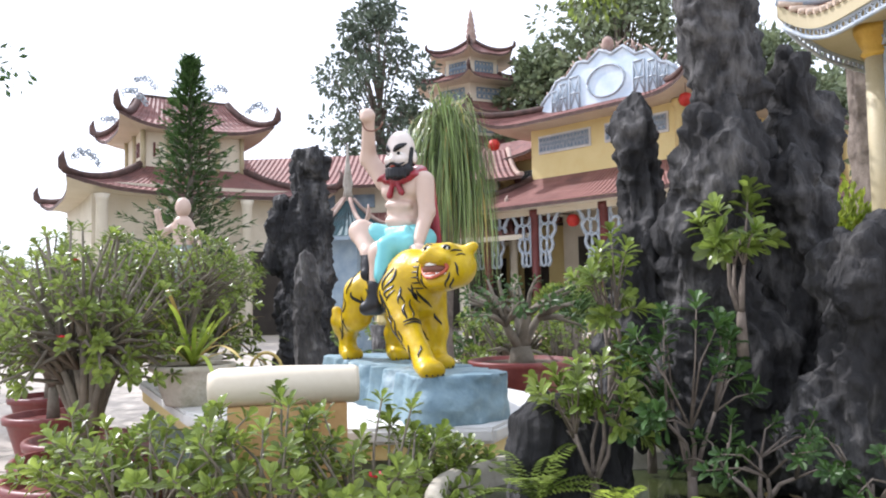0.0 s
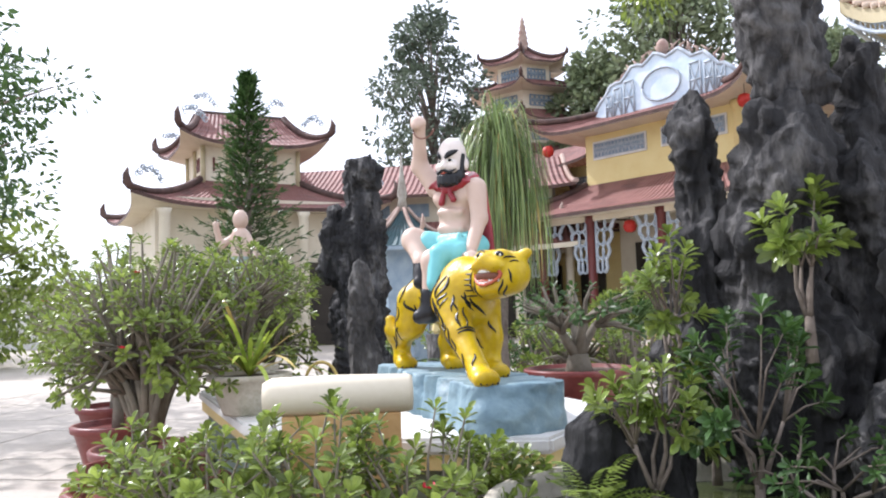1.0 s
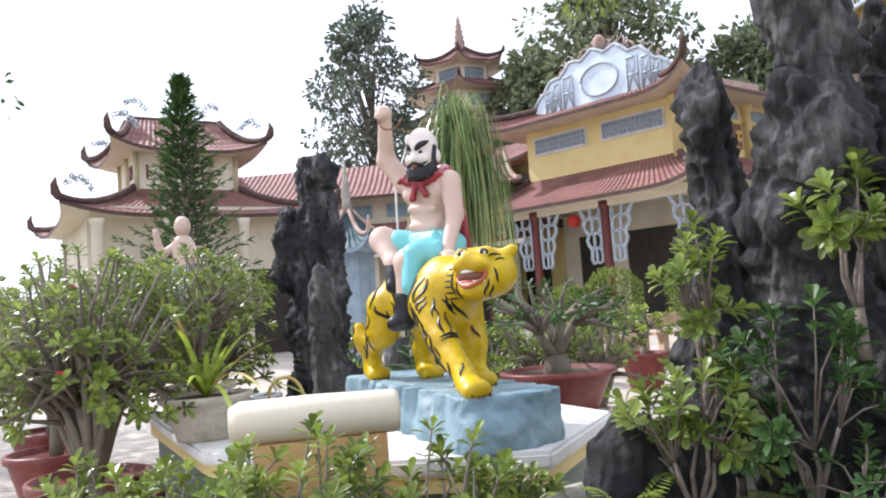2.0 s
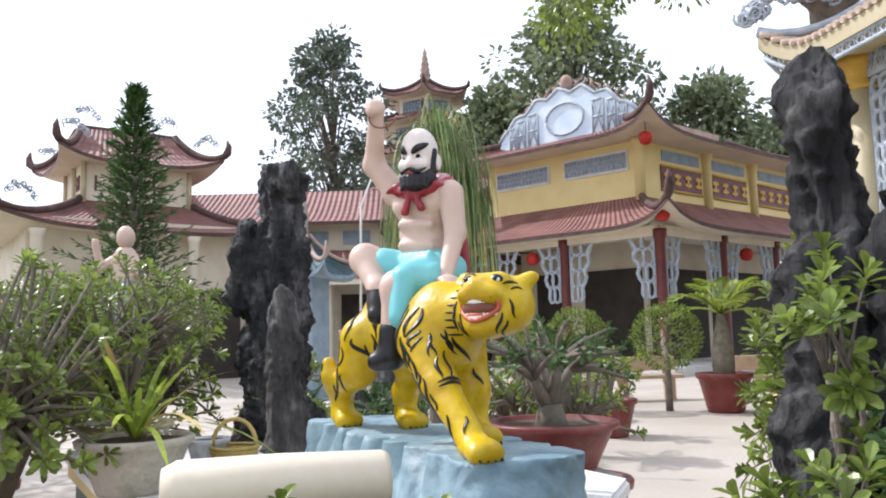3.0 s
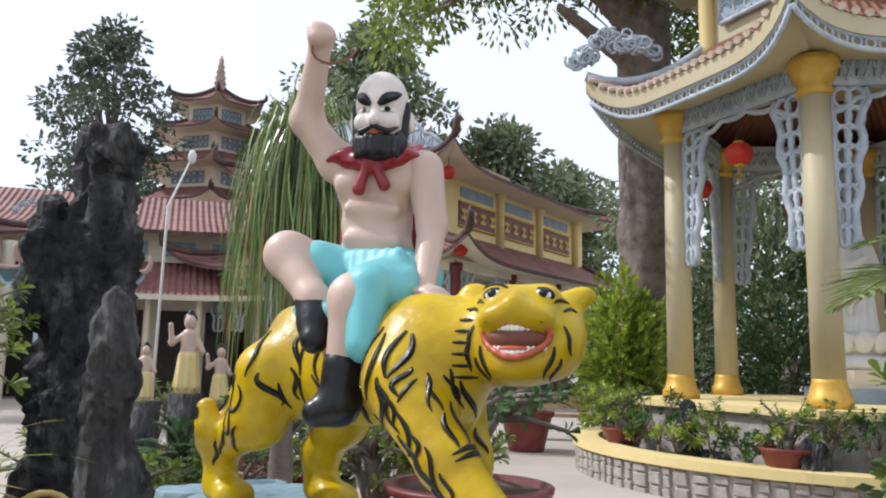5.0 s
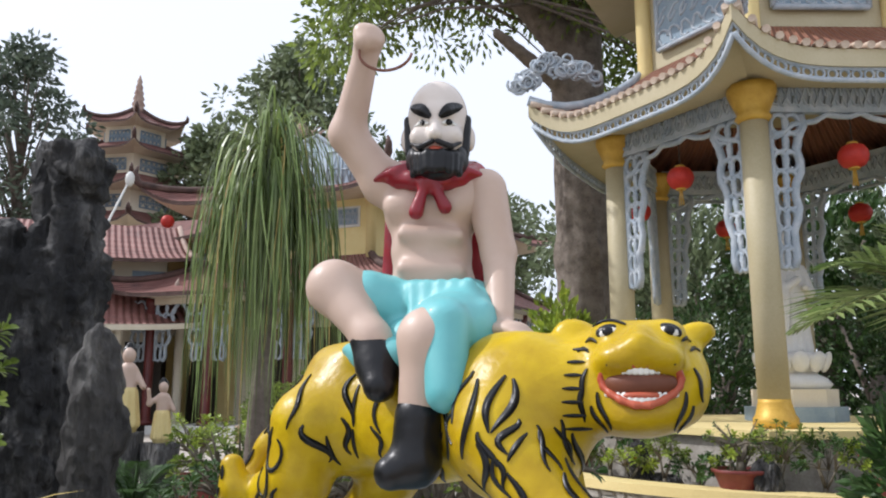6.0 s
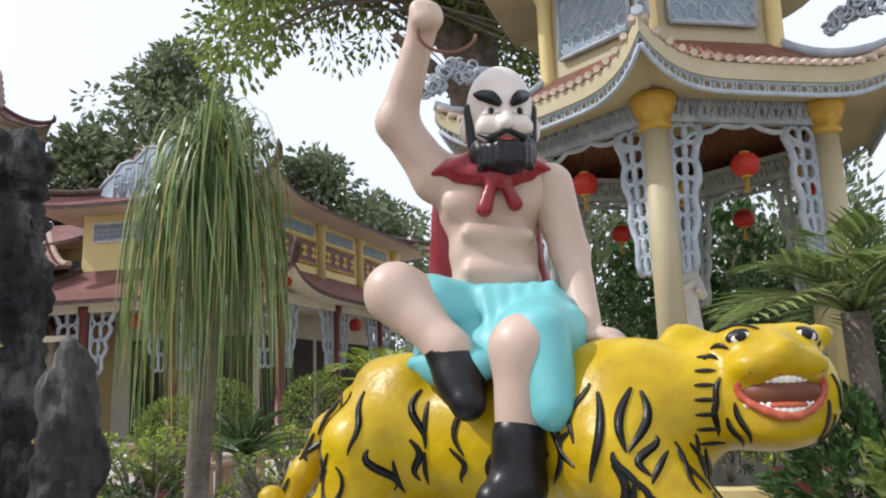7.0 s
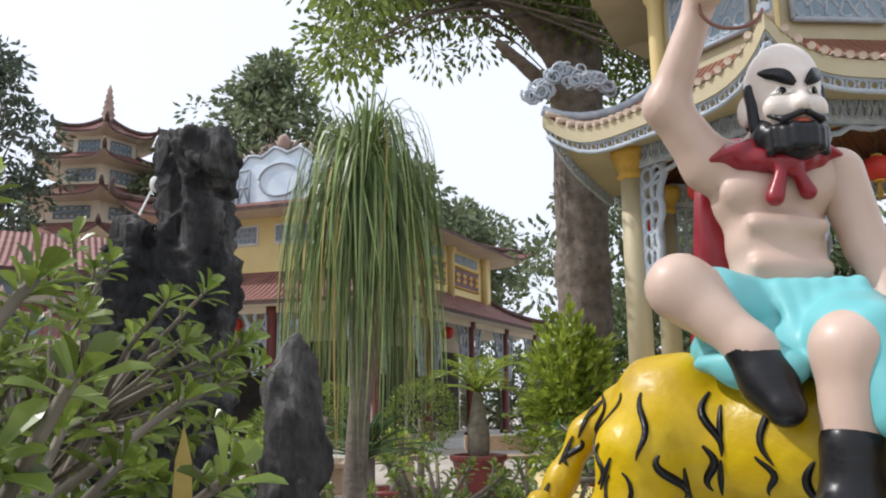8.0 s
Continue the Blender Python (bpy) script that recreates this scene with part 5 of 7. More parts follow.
# neckerchief with two tails, cape behind
scarf = []
for i in range(17):
    a, b = 2 * math.pi * i / 16, 2 * math.pi * (i + 1) / 16
    def ring_pt(t):
        return ub(0.090 * math.sin(t) * (1.0 if math.cos(t) < 0.3 else 0.92), 0.012 + 0.058 * math.cos(t), 2.0 - 0.028 * math.cos(t))
    scarf.append(capsule(ring_pt(a), ring_pt(b), 0.019, 0.019))
for sx in (-1, 1):
    scarf.append(ellips(ub(sx * 0.06, 0.03, 1.998), (0.064, 0.046, 0.014), (0, sx * 20, UZ)))
scarf += [ellips(ub(0, 0.082, 1.968), (0.02, 0.016, 0.018)), capsule(ub(-0.006, 0.086, 1.963), ub(-0.024, 0.085, 1.905), 0.008, 0.015), capsule(ub(0.008, 0.086, 1.963), ub(0.032, 0.08, 1.915), 0.008, 0.014)]
st.forms(scarf, 4, 0.012, 0.0055)
cape = [ellips(ub(0.0, -0.062, 1.90), (0.105, 0.018, 0.13), (0, 0, UZ)), ellips(ub(0.01, -0.078, 1.77), (0.11, 0.02, 0.14), (0, 0, UZ))]
for t in range(6):
    cape.append(capsule(ub(-0.085 + 0.034 * t, -0.075, 1.98), ub(-0.105 + 0.042 * t, -0.09, 1.67), 0.016, 0.02))
st.forms(cape, 4, 0.015, 0.007)
# thin ring swung from the fist
loop = [ub(-0.082 + 0.052 * math.cos(t), 0.118, 2.222 + 0.04 * math.sin(t)) for t in np.linspace(math.radians(128), math.radians(352), 20)]
bm = BM()
tube(bm, loop, 0.0032, 5)
bm.verts.index_update()
st.add([v.co[:] for v in bm.verts], [[v.index for v in f.verts] for f in bm.faces], 8)
bm.free()
M_FACE = pmat("pale_face_paint", (0.62, 0.54, 0.48), (0.70, 0.63, 0.57), 9, 0.36, 0.05, coat=0.15)
M_WIRE = pmat("brown_wire", (0.16, 0.06, 0.04), (0.22, 0.10, 0.07), 20, 0.5)
M_THROAT = pmat("throat_brown_paint", (0.10, 0.03, 0.015), (0.18, 0.06, 0.03), 12, 0.5)
statue = st.done("statue", [M_TIGER, M_SKIN, M_TEAL, M_BLACK, M_SCARF, M_TEETH, M_LIP, M_THROAT, M_WIRE, M_FACE])
tagged(statue, "painted cement statue of a bearded rider on a yellow tiger", "statue")


# ---- rockery stones ----
def rock(name, forms, label, k=0.07, step=0.016, amp=0.06, seed=0.0, group="", mat=None, grain=(7, 7, 2.6), parent=None):
    v, f = skin(forms, k, step)
    c = v.mean(0)
    e = 0.01
    N = np.stack([dist_all(forms, v + e * np.eye(3)[i], k) - dist_all(forms, v - e * np.eye(3)[i], k) for i in range(3)], -1)
    N /= np.maximum(np.linalg.norm(N, axis=1)[:, None], 1e-6)
    out = []
    for p, nn in zip(v, N):
        q = Vector((p[0] * grain[0] + seed, p[1] * grain[1], p[2] * grain[2]))
        d = amp * (noise.ridged_multi_fractal(q, 0.9, 2.1, 4, 1.0, 2.0) - 1.05) * 0.75 + amp * 0.7 * noise.noise(q * 0.5)
        cell = noise.voronoi(Vector((p[0] * 11 + seed, p[1] * 11, p[2] * 4.5)))[0]
        d += amp * 1.1 * (min(cell[1] - cell[0], 0.45) - 0.2)
        d += amp * 0.4 * noise.noise(Vector(p) * 36) + amp * 0.5 * (0.4 - abs(noise.noise(Vector((p[0] * 16 + seed, p[1] * 16, p[2] * 5)))))
        out.append(p + nn * d)
    ob = raw(name, out, [tuple(int(i) for i in q) for q in f], mat or M_ROCK, parent, label if parent else "")
    ob.data.shade_smooth()
    return ob if parent else tagged(ob, label, "rock", group)


rock("standing_rock", [ellips((-0.985, 4.85, 2.32), (0.105, 0.12, 0.10)), ellips((-1.0, 4.85, 2.1), (0.085, 0.10, 0.2)), ellips((-1.02, 4.85, 1.75), (0.145, 0.15, 0.38)), ellips((-1.03, 4.85, 1.35), (0.15, 0.16, 0.42)), ellips((-1.17, 4.82, 1.87), (0.085, 0.09, 0.24)), ellips((-0.99, 4.85, 1.0), (0.19, 0.18, 0.25)), capsule((-0.98, 4.87, GZ), (-0.98, 4.86, 1.0), 0.19)],
     "tall black weathered limestone standing behind the statue", k=0.05, group="rockery stones")
rock("standing_rock", [ellips((-0.82, 4.13, 1.63), (0.042, 0.05, 0.12)), ellips((-0.82, 4.15, 1.42), (0.062, 0.07, 0.26)), ellips((-0.81, 4.18, 1.1), (0.09, 0.10, 0.25)), capsule((-0.82, 4.22, GZ), (-0.82, 4.21, 1.0), 0.13)],
     "smaller grey-black upright stone beside the tall one", k=0.05, amp=0.03, step=0.014, seed=5, group="rockery stones", mat=M_ROCKGREY)
rockery = thing("rockery", (0.83, 2.2, 0.97), "jagged black limestone rockery rising from the basin", "rockery")
for k, (forms, lab) in enumerate((
    ([ellips((0.825, 2.19, 2.34), (0.095, 0.10, 0.40)), ellips((0.835, 2.19, 2.66), (0.085, 0.09, 0.2)), ellips((0.785, 2.18, 2.12), (0.065, 0.07, 0.15)), ellips((0.85, 2.2, 2.06), (0.08, 0.08, 0.13))], "tallest black stone, streaked with grey"),
    ([ellips((1.045, 2.27, 1.97), (0.052, 0.065, 0.17)), ellips((1.08, 2.27, 1.86), (0.075, 0.08, 0.17)), ellips((1.03, 2.27, 1.74), (0.085, 0.09, 0.18))], "leaning black stone with a rounded top"),
    ([ellips((0.625, 2.33, 1.93), (0.055, 0.06, 0.10)), ellips((0.635, 2.33, 1.76), (0.060, 0.06, 0.16)), ellips((0.63, 2.31, 1.5), (0.08, 0.08, 0.23)), ellips((0.60, 2.27, 1.25), (0.09, 0.09, 0.2))], "narrow upright stone with a blunt top"),
    ([ellips((0.81, 2.17, 1.80), (0.105, 0.10, 0.14)), ellips((0.78, 2.2, 1.56), (0.125, 0.11, 0.21)), ellips((0.82, 2.2, 1.25), (0.2, 0.14, 0.26))], "dark pitted block under the tall stone"),
    ([ellips((1.0, 2.16, 1.70), (0.09, 0.09, 0.13)), ellips((1.02, 2.2, 1.48), (0.12, 0.11, 0.21)), ellips((1.0, 2.22, 1.2), (0.18, 0.14, 0.26))], "rounded black block"),
    ([ellips((1.06, 1.93, 1.50), (0.10, 0.09, 0.13)), ellips((1.08, 1.95, 1.28), (0.115, 0.1, 0.22)), ellips((1.02, 1.95, 1.12), (0.14, 0.12, 0.17))], "grey-edged stone at the basin's far end"),
)):
    rock("stone", forms, lab, k=0.03, step=0.011, amp=0.05, seed=2 + 3 * k, parent=rockery)
rock("rockery_stone", [ellips((0.34, 2.1, 1.05), (0.085, 0.08, 0.17)), ellips((0.46, 2.12, 1.02), (0.09, 0.09, 0.18)), ellips((0.40, 2.08, 0.92), (0.15, 0.12, 0.1))],
     "low black rock at the basin's edge", step=0.014, amp=0.028, seed=9, group="rockery stones")
rock("rockery_stone", [ellips((0.80, 2.62, 1.35), (0.11, 0.1, 0.26)), ellips((0.86, 2.6, 1.05), (0.16, 0.12, 0.25))],
     "pitted black rock among leaves", step=0.016, amp=0.035, seed=12, group="rockery stones")

# basin that holds the rockery
def ellipse(cx, cy, a, b, n=48):
    return [Vector((cx + a * math.cos(2 * math.pi * k / n), cy + b * math.sin(2 * math.pi * k / n))) for k in range(n)]


def oval_basin(bm, c, prof, n=56):
    rings = []
    for ra, rb, z in prof:
        rings.append([bm.verts.new((c[0] + ra * math.cos(2 * math.pi * k / n), c[1] + rb * math.sin(2 * math.pi * k / n), z)) for k in range(n)])
    for a, b in zip(rings, rings[1:]):
        for k in range(n):
            bm.faces.new((a[k], a[(k + 1) % n], b[(k + 1) % n], b[k])).smooth = True
    bm.faces.new(rings[0][::-1])
    bm.faces.new(rings[-1])


M_BASIN = pmat("mossy_cement", (0.34, 0.31, 0.25), (0.52, 0.48, 0.40), 5, 0.85, 0.5, dirt=(0.14, 0.15, 0.08))
basin = thing("rockery_basin", (0.76, 2.08, 0), "mossy oval cement basin of water holding the rockery", "basin")
bm = BM()
oval_basin(bm, (0.76, 2.08), [(0.5, 0.36, 0.0), (0.52, 0.38, 0.06), (0.48, 0.34, 0.12), (0.5, 0.36, 0.55), (0.66, 0.5, 0.72), (0.72, 0.55, 0.92), (0.735, 0.565, 0.985), (0.725, 0.555, 1.0), (0.70, 0.53, 1.0), (0.685, 0.515, 0.97), (0.66, 0.49, 0.82)])
part("bowl", bm, M_BASIN, basin)
bm = BM()
bm.faces.new([bm.verts.new((p.x, p.y, 0.93)) for p in ellipse(0.76, 2.08, 0.675, 0.505)])
part("water", bm, M_WATER, basin, "still dark water")

# ---- table-like planter under the statue ----
TABLE = [(0.19, 2.70), (0.455, 3.42), (0.12, 4.0), (-1.25, 4.5), (-1.85, 4.35), (-1.05, 3.1), (-0.42, 2.68)]
table = thing("statue_plinth", (-0.4, 3.4, 0), "cream cement plinth with a moulded ledge under the statue", "plinth")


def inset(poly, d):
    c = sum((Vector(p) for p in poly), Vector((0, 0))) / len(poly)
    return [Vector(p) + (c - Vector(p)).normalized() * d for p in poly]


bm = BM()
prism(bm, inset(TABLE, 0.10), 0, 0.93)
part("base", bm, pmat("sea_green_paint", (0.10, 0.14, 0.12), (0.20, 0.24, 0.20), 3, 0.7, 0.2), table)
bm = BM()
prism(bm, inset(TABLE, 0.035), 0.93, 0.985)
part("moulding", bm, M_YELLOW, table)
bm = BM()
prism(bm, TABLE, 0.985, 1.04)
bmesh.ops.bevel(bm, geom=list(bm.edges), offset=0.012, segments=2, affect="EDGES")
part("ledge", bm, M_WHITE, table)
# low wall with a rounded cream coping before the plinth
wall_low = thing("coping_wall", (-0.52, 2.5, 0), "low ochre wall with a fat rounded cream coping", "wall")
bm = BM()
d = Vector((-0.35, -0.10)).normalized()
nrm = Vector((-d.y, d.x)) * 0.05
p0, p1 = Vector((-0.28, 2.56)), Vector((-0.63, 2.46))
prism(bm, [p0 + nrm, p1 + nrm, p1 - nrm, p0 - nrm], 0, 1.15)
part("wall", bm, pmat("ochre_plaster", (0.42, 0.24, 0.09), (0.58, 0.38, 0.17), 4, 0.75, 0.2), wall_low)
bm = BM()
e0, e1 = p0 - d * 0.04, p1 + d * 0.06
tube(bm, [(*e0, 1.205), (*(e0 + d * 0.015), 1.205), (*e0.lerp(e1, 0.5), 1.208), (*(e1 - d * 0.03), 1.208), (*e1, 1.208)], [0.054, 0.060, 0.062, 0.060, 0.045], 24)
part("coping", bm, M_CREAM, wall_low)
# plinth under the big red bowl
bm = BM()
stand = thing("bowl_stand", (0.30, 4.22, GZ), "square cement stand under a red bowl", "stand")
box(bm, (0.30, 4.22, 0.595), (0.42, 0.42, 0.69), 20, 0.02)
part("block", bm, M_STONE, stand)
# blue rock base of the statue
base_forms = [*[capsule(tg(s, lat, 1.06), tg(s, lat, 1.2), 0.078, 0.056) for s in (-0.30, -0.16, -0.02, 0.12, 0.26, 0.40, 0.54, 0.68, 0.80, 0.87) for lat in (-0.16, -0.08, 0.0, 0.08)]]
bv, bf = skin(base_forms, 0.05, 0.013)
bv2 = []
for p in bv:
    q = Vector(p)
    z = min(q.z, 1.205 + 0.004 * noise.noise(q * 20))
    off = 0.03 * noise.noise(q * 6) + 0.016 * noise.noise(q * 15) + 0.008 * noise.noise(q * 34)
    cxy = Vector(tg(0.27, 0, 1.1))
    d = (q - cxy)
    d.z = 0
    d.normalize()
    bv2.append((q.x + d.x * off, q.y + d.y * off, max(z, 1.035)))
base = raw("painted_boulder", bv2, [tuple(int(i) for i in q) for q in bf], M_BLUESTONE)
base.data.shade_smooth()
tagged(base, "blue-grey painted cement boulder under the tiger", "boulder")


# ---- plants ----
class Leaves:
    """Gathers folded leaves into one mesh."""

    def __init__(self):
        self.v, self.f = [], []

    def leaf(self, p, d, up, length, width, fold=0.18, droop=0.0):
        d = d.normalized()
        side = d.cross(up)
        if side.length < 1e-4:
            side = d.orthogonal()
        side.normalize()
        n = side.cross(d)
        tip = p + d * length - Vector((0, 0, droop * length))
        mid = p + d * length * 0.55 + n * (-fold * width) - Vector((0, 0, droop * length * 0.3))
        b = len(self.v)
        self.v += [p, mid + side * width * 0.5 + n * fold * width, tip, mid - side * width * 0.5 + n * fold * width, mid]
        self.f += [(b, b + 1, b + 4), (b + 1, b + 2, b + 4), (b, b + 4, b + 3), (b + 4, b + 2, b + 3)]

    def blade(self, p, d, up, length, width, fold=0.14, droop=0.0):
        """A spoon-shaped leaf, widest near its rounded tip, creased along the middle and curled a little."""
        d = d.normalized()
        side = d.cross(up)
        if side.length < 1e-4:
            side = d.orthogonal()
        side.normalize()
        n = side.cross(d)
        b = len(self.v)
        self.v.append(p)
        for f, w in ((0.38, 0.52), (0.72, 1.0), (0.93, 0.62)):
            c = p + d * length * f - Vector((0, 0, droop * length * f * f)) - n * (0.10 * length * f * f)
            self.v += [c + side * width * 0.5 * w + n * fold * width * w, c, c - side * width * 0.5 * w + n * fold * width * w]
        self.v.append(p + d * length - Vector((0, 0, droop * length)) - n * 0.11 * length)
        self.f += [(b, b + 1, b + 2), (b, b + 2, b + 3)]
        for i in (1, 4):
            self.f += [(b + i, b + i + 3, b + i + 4, b + i + 1), (b + i + 1, b + i + 4, b + i + 5, b + i + 2)]
        self.f += [(b + 7, b + 10, b + 8), (b + 8, b + 10, b + 9)]

    def strap(self, pts, width):
        b = len(self.v)
        for i, p in enumerate(pts):
            d = (pts[min(i + 1, len(pts) - 1)] - pts[max(i - 1, 0)]).normalized()
            s = d.cross(Vector((0, 0, 1)))
            s = s.normalized() if s.length > 1e-3 else Vector((1, 0, 0))
            f = i / (len(pts) - 1)
            w = width * (0.5 + 1.2 * f) * (1 - f) ** 0.5 + 0.0008
            self.v += [p + s * w / 2, p - s * w / 2]
        self.f += [(b + 2 * i, b + 2 * i + 2, b + 2 * i + 3, b + 2 * i + 1) for i in range(len(pts) - 1)]

    def done(self, name, mat, parent, label=""):
        return raw(name, self.v, self.f, mat, parent, label)


def rvec(r):
    while True:
        v = Vector((r.uniform(-1, 1), r.uniform(-1, 1), r.uniform(-1, 1)))
        if 0.05 < v.length < 1:
            return v


def rosette(L, p, axis, r, n, length, width):
    axis = axis.normalized()
    a = axis.orthogonal().normalized()
    b = axis.cross(a)
    for k in range(n):
        t = k * 2.4 + r.uniform(-0.3, 0.3)
        f = k / n
        d = (a * math.cos(t) + b * math.sin(t)) * (1.0 - 0.55 * f) + axis * (0.25 + 0.9 * f)
        L.blade(p - axis * 0.02 * (1 - f), d, axis, length * r.uniform(0.7, 1.15), width * r.uniform(0.85, 1.15), 0.2, 0.12)


def round_pot(parent, c, r, h, mat, lip=0.05):
    bm = BM()
    lathe(bm, c, [(r * 0.62, 0), (r * 0.66, h * 0.08), (r * 0.8, h * 0.5), (r * 0.92, h * 0.84), (r * 1.0, h * 0.87), (r * 1.02, h * 0.97), (r * 0.99, h), (r * 0.9, h), (r * 0.88, h * 0.9)], 32)
    part("pot", bm, mat, parent)
    bm = BM()
    lathe(bm, (c[0], c[1], c[2] + h * 0.86), [(r * 0.89, 0), (r * 0.86, 0.01)], 24)
    part("soil", bm, M_SOIL, parent)


def adenium(name, base, height, spread, seed, label, leaf=0.075, tips=34, mat=None, category="shrub", group="", pot=None, flowers=0, trunk=0.04, leaves_per=10, lean=(0, 0), bark=None):
    """A desert-rose shrub: swollen foot, forking grey limbs, a rosette of leaves at each tip."""
    r = random.Random(seed)
    mat = mat or M_LEAF
    base = Vector(base)
    t = thing(name, base if not pot else (base.x, base.y, base.z - pot[1] * 0.9), label, category, group)
    if pot:
        round_pot(t, (base.x, base.y, base.z - pot[1] * 0.9), pot[0], pot[1], pot[2])
    bm = BM()
    L, F = Leaves(), Leaves()
    fork = base + Vector((0, 0, height * 0.18))
    tube(bm, [base - Vector((0, 0, 0.03)), base + Vector((0, 0, height * 0.08)), fork], [trunk * 1.5, trunk * 1.25, trunk], 8)
    n1 = max(4, tips // 6)
    ends = 0
    for i in range(n1):
        a = 2 * math.pi * (i + r.uniform(-0.3, 0.3)) / n1
        rad = spread * r.uniform(0.3, 0.75)
        p1 = fork + Vector((math.cos(a) * rad * 0.5 + lean[0] * 0.4, math.sin(a) * rad * 0.5 + lean[1] * 0.4, height * r.uniform(0.2, 0.36)))
        tube(bm, [fork - Vector((0, 0, 0.02)), fork.lerp(p1, 0.5) + rvec(r) * 0.02, p1], [trunk * 0.75, trunk * 0.5, trunk * 0.38], 6)
        for j in range(max(2, tips // n1)):
            a2 = a + r.uniform(-1.0, 1.0)
            rr2 = spread * math.sqrt(r.uniform(0.05, 1.0))
            p2 = Vector((base.x + math.cos(a2) * rr2 + lean[0], base.y + math.sin(a2) * rr2 + lean[1], base.z + height * (r.uniform(0.55, 1.0) - 0.22 * (rr2 / spread) ** 2)))
            mid = p1.lerp(p2, 0.5) + rvec(r) * 0.03 * height + Vector((0, 0, 0.02))
            tube(bm, [p1, mid, p2], [trunk * 0.34, trunk * 0.22, trunk * 0.14], 5)
            ax = (p2 - mid).normalized() + Vector((0, 0, 0.5))
            rosette(L, p2, ax, r, leaves_per, leaf, leaf * 0.42)
            rosette(L, mid.lerp(p2, 0.55), ax, r, max(3, leaves_per // 2), leaf * 0.9, leaf * 0.33)
            ends += 1
            if flowers and ends % max(1, tips // flowers) == 0:
                for q in range(5):
                    aa = q * 1.257
                    F.leaf(p2 + Vector((0, 0, 0.02)), Vector((math.cos(aa), math.sin(aa), 0.5)), Vector((0, 0, 1)), leaf * 0.5, leaf * 0.4)
    tagged(part("branch_work", bm, bark or M_TWIG, t), kind="stuff")
    tagged(L.done("foliage", mat, t), kind="stuff")
    if F.v:
        F.done("blossom", M_FLOWER, t, "red star-shaped flowers")
    return t


def clump_tree(name, base, height, crown, seed, label, leaf=0.3, clumps=60, per=60, mat=None, trunk=0.3, r_clump=0.9, low=0.45, category="tree", bark=None, lean=(0, 0)):
    """crown: half-width. Tapered trunk, limbs to each clump, and clumps of leaves."""
    r = random.Random(seed)
    base = Vector(base)
    t = thing(name, base, label, category)
    bm = BM()
    top = base + Vector((lean[0], lean[1], height * 0.92))
    line = [base - Vector((0, 0, 0.1))] + [base.lerp(top, f) + Vector((r.uniform(-1, 1), r.uniform(-1, 1), 0)) * crown * 0.06 for f in (0.15, 0.35, 0.55, 0.75)] + [top]
    tube(bm, line, [trunk * 1.3, trunk, trunk * 0.85, trunk * 0.6, trunk * 0.35, trunk * 0.1], 10)
    L = Leaves()
    for i in range(clumps):
        f = low + (1 - low) * (i + r.random()) / clumps
        a = r.uniform(0, 6.283)
        prof = math.sin(math.pi * min(1, (f - low) / (1 - low) * 0.85 + 0.15)) ** 0.6
        rad = crown * prof * r.uniform(0.25, 1.0)
        c = base + Vector((lean[0] * f + math.cos(a) * rad, lean[1] * f + math.sin(a) * rad, height * f))
        root = base.lerp(top, max(0.2, f - 0.2))
        if i % 2 == 0:
            tube(bm, [root, root.lerp(c, 0.5) + Vector((0, 0, 0.05 * height * r.random())), c], [trunk * 0.28, trunk * 0.15, trunk * 0.05], 5)
        rc = r_clump * r.uniform(0.55, 1.15)
        for k in range(per):
            v = rvec(r)
            v = v.normalized() * v.length ** 0.5
            p = c + Vector((v.x * rc, v.y * rc, v.z * rc * 0.7))
            L.leaf(p, v + Vector((0, 0, -0.25)) + rvec(r) * 0.6, rvec(r), leaf * r.uniform(0.6, 1.3), leaf * 0.5, 0.1)
    part("trunk", bm, bark or M_BARK, t)
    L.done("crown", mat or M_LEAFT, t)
    return t


def ball_bush(name, c, rad, seed, label, leaf=0.06, n=1600, mat=None, category="bush", group="", squash=1.0, stem=True, rough=0.12):
    r = random.Random(seed)
    c = Vector(c)
    t = thing(name, (c.x, c.y, 0), label, category, group)
    L = Leaves()
    for k in range(n):
        v = rvec(r).normalized()
        b = 1 - rough + 2 * rough * noise.noise(v * 2.5 + Vector((seed, 0, 0)))
        p = c + Vector((v.x * rad, v.y * rad, v.z * rad * squash)) * b * r.uniform(0.82, 1.03)
        if p.z < 0.02:
            continue
        L.leaf(p, v + rvec(r) * 0.9 + Vector((0, 0, 0.3)), v, leaf * r.uniform(0.6, 1.3), leaf * 0.45)
    L.done("foliage", mat or M_LEAF, t)
    if stem:
        bm = BM()
        tube(bm, [(c.x, c.y, 0), (c.x, c.y, c.z)], [rad * 0.12, rad * 0.08], 7)
        for k in range(5):
            tube(bm, [(c.x, c.y, c.z - rad * 0.5), c + rvec(r).normalized() * rad * 0.7], [rad * 0.05, rad * 0.02], 5)
        part("stem", bm, M_BARK, t)
    return t


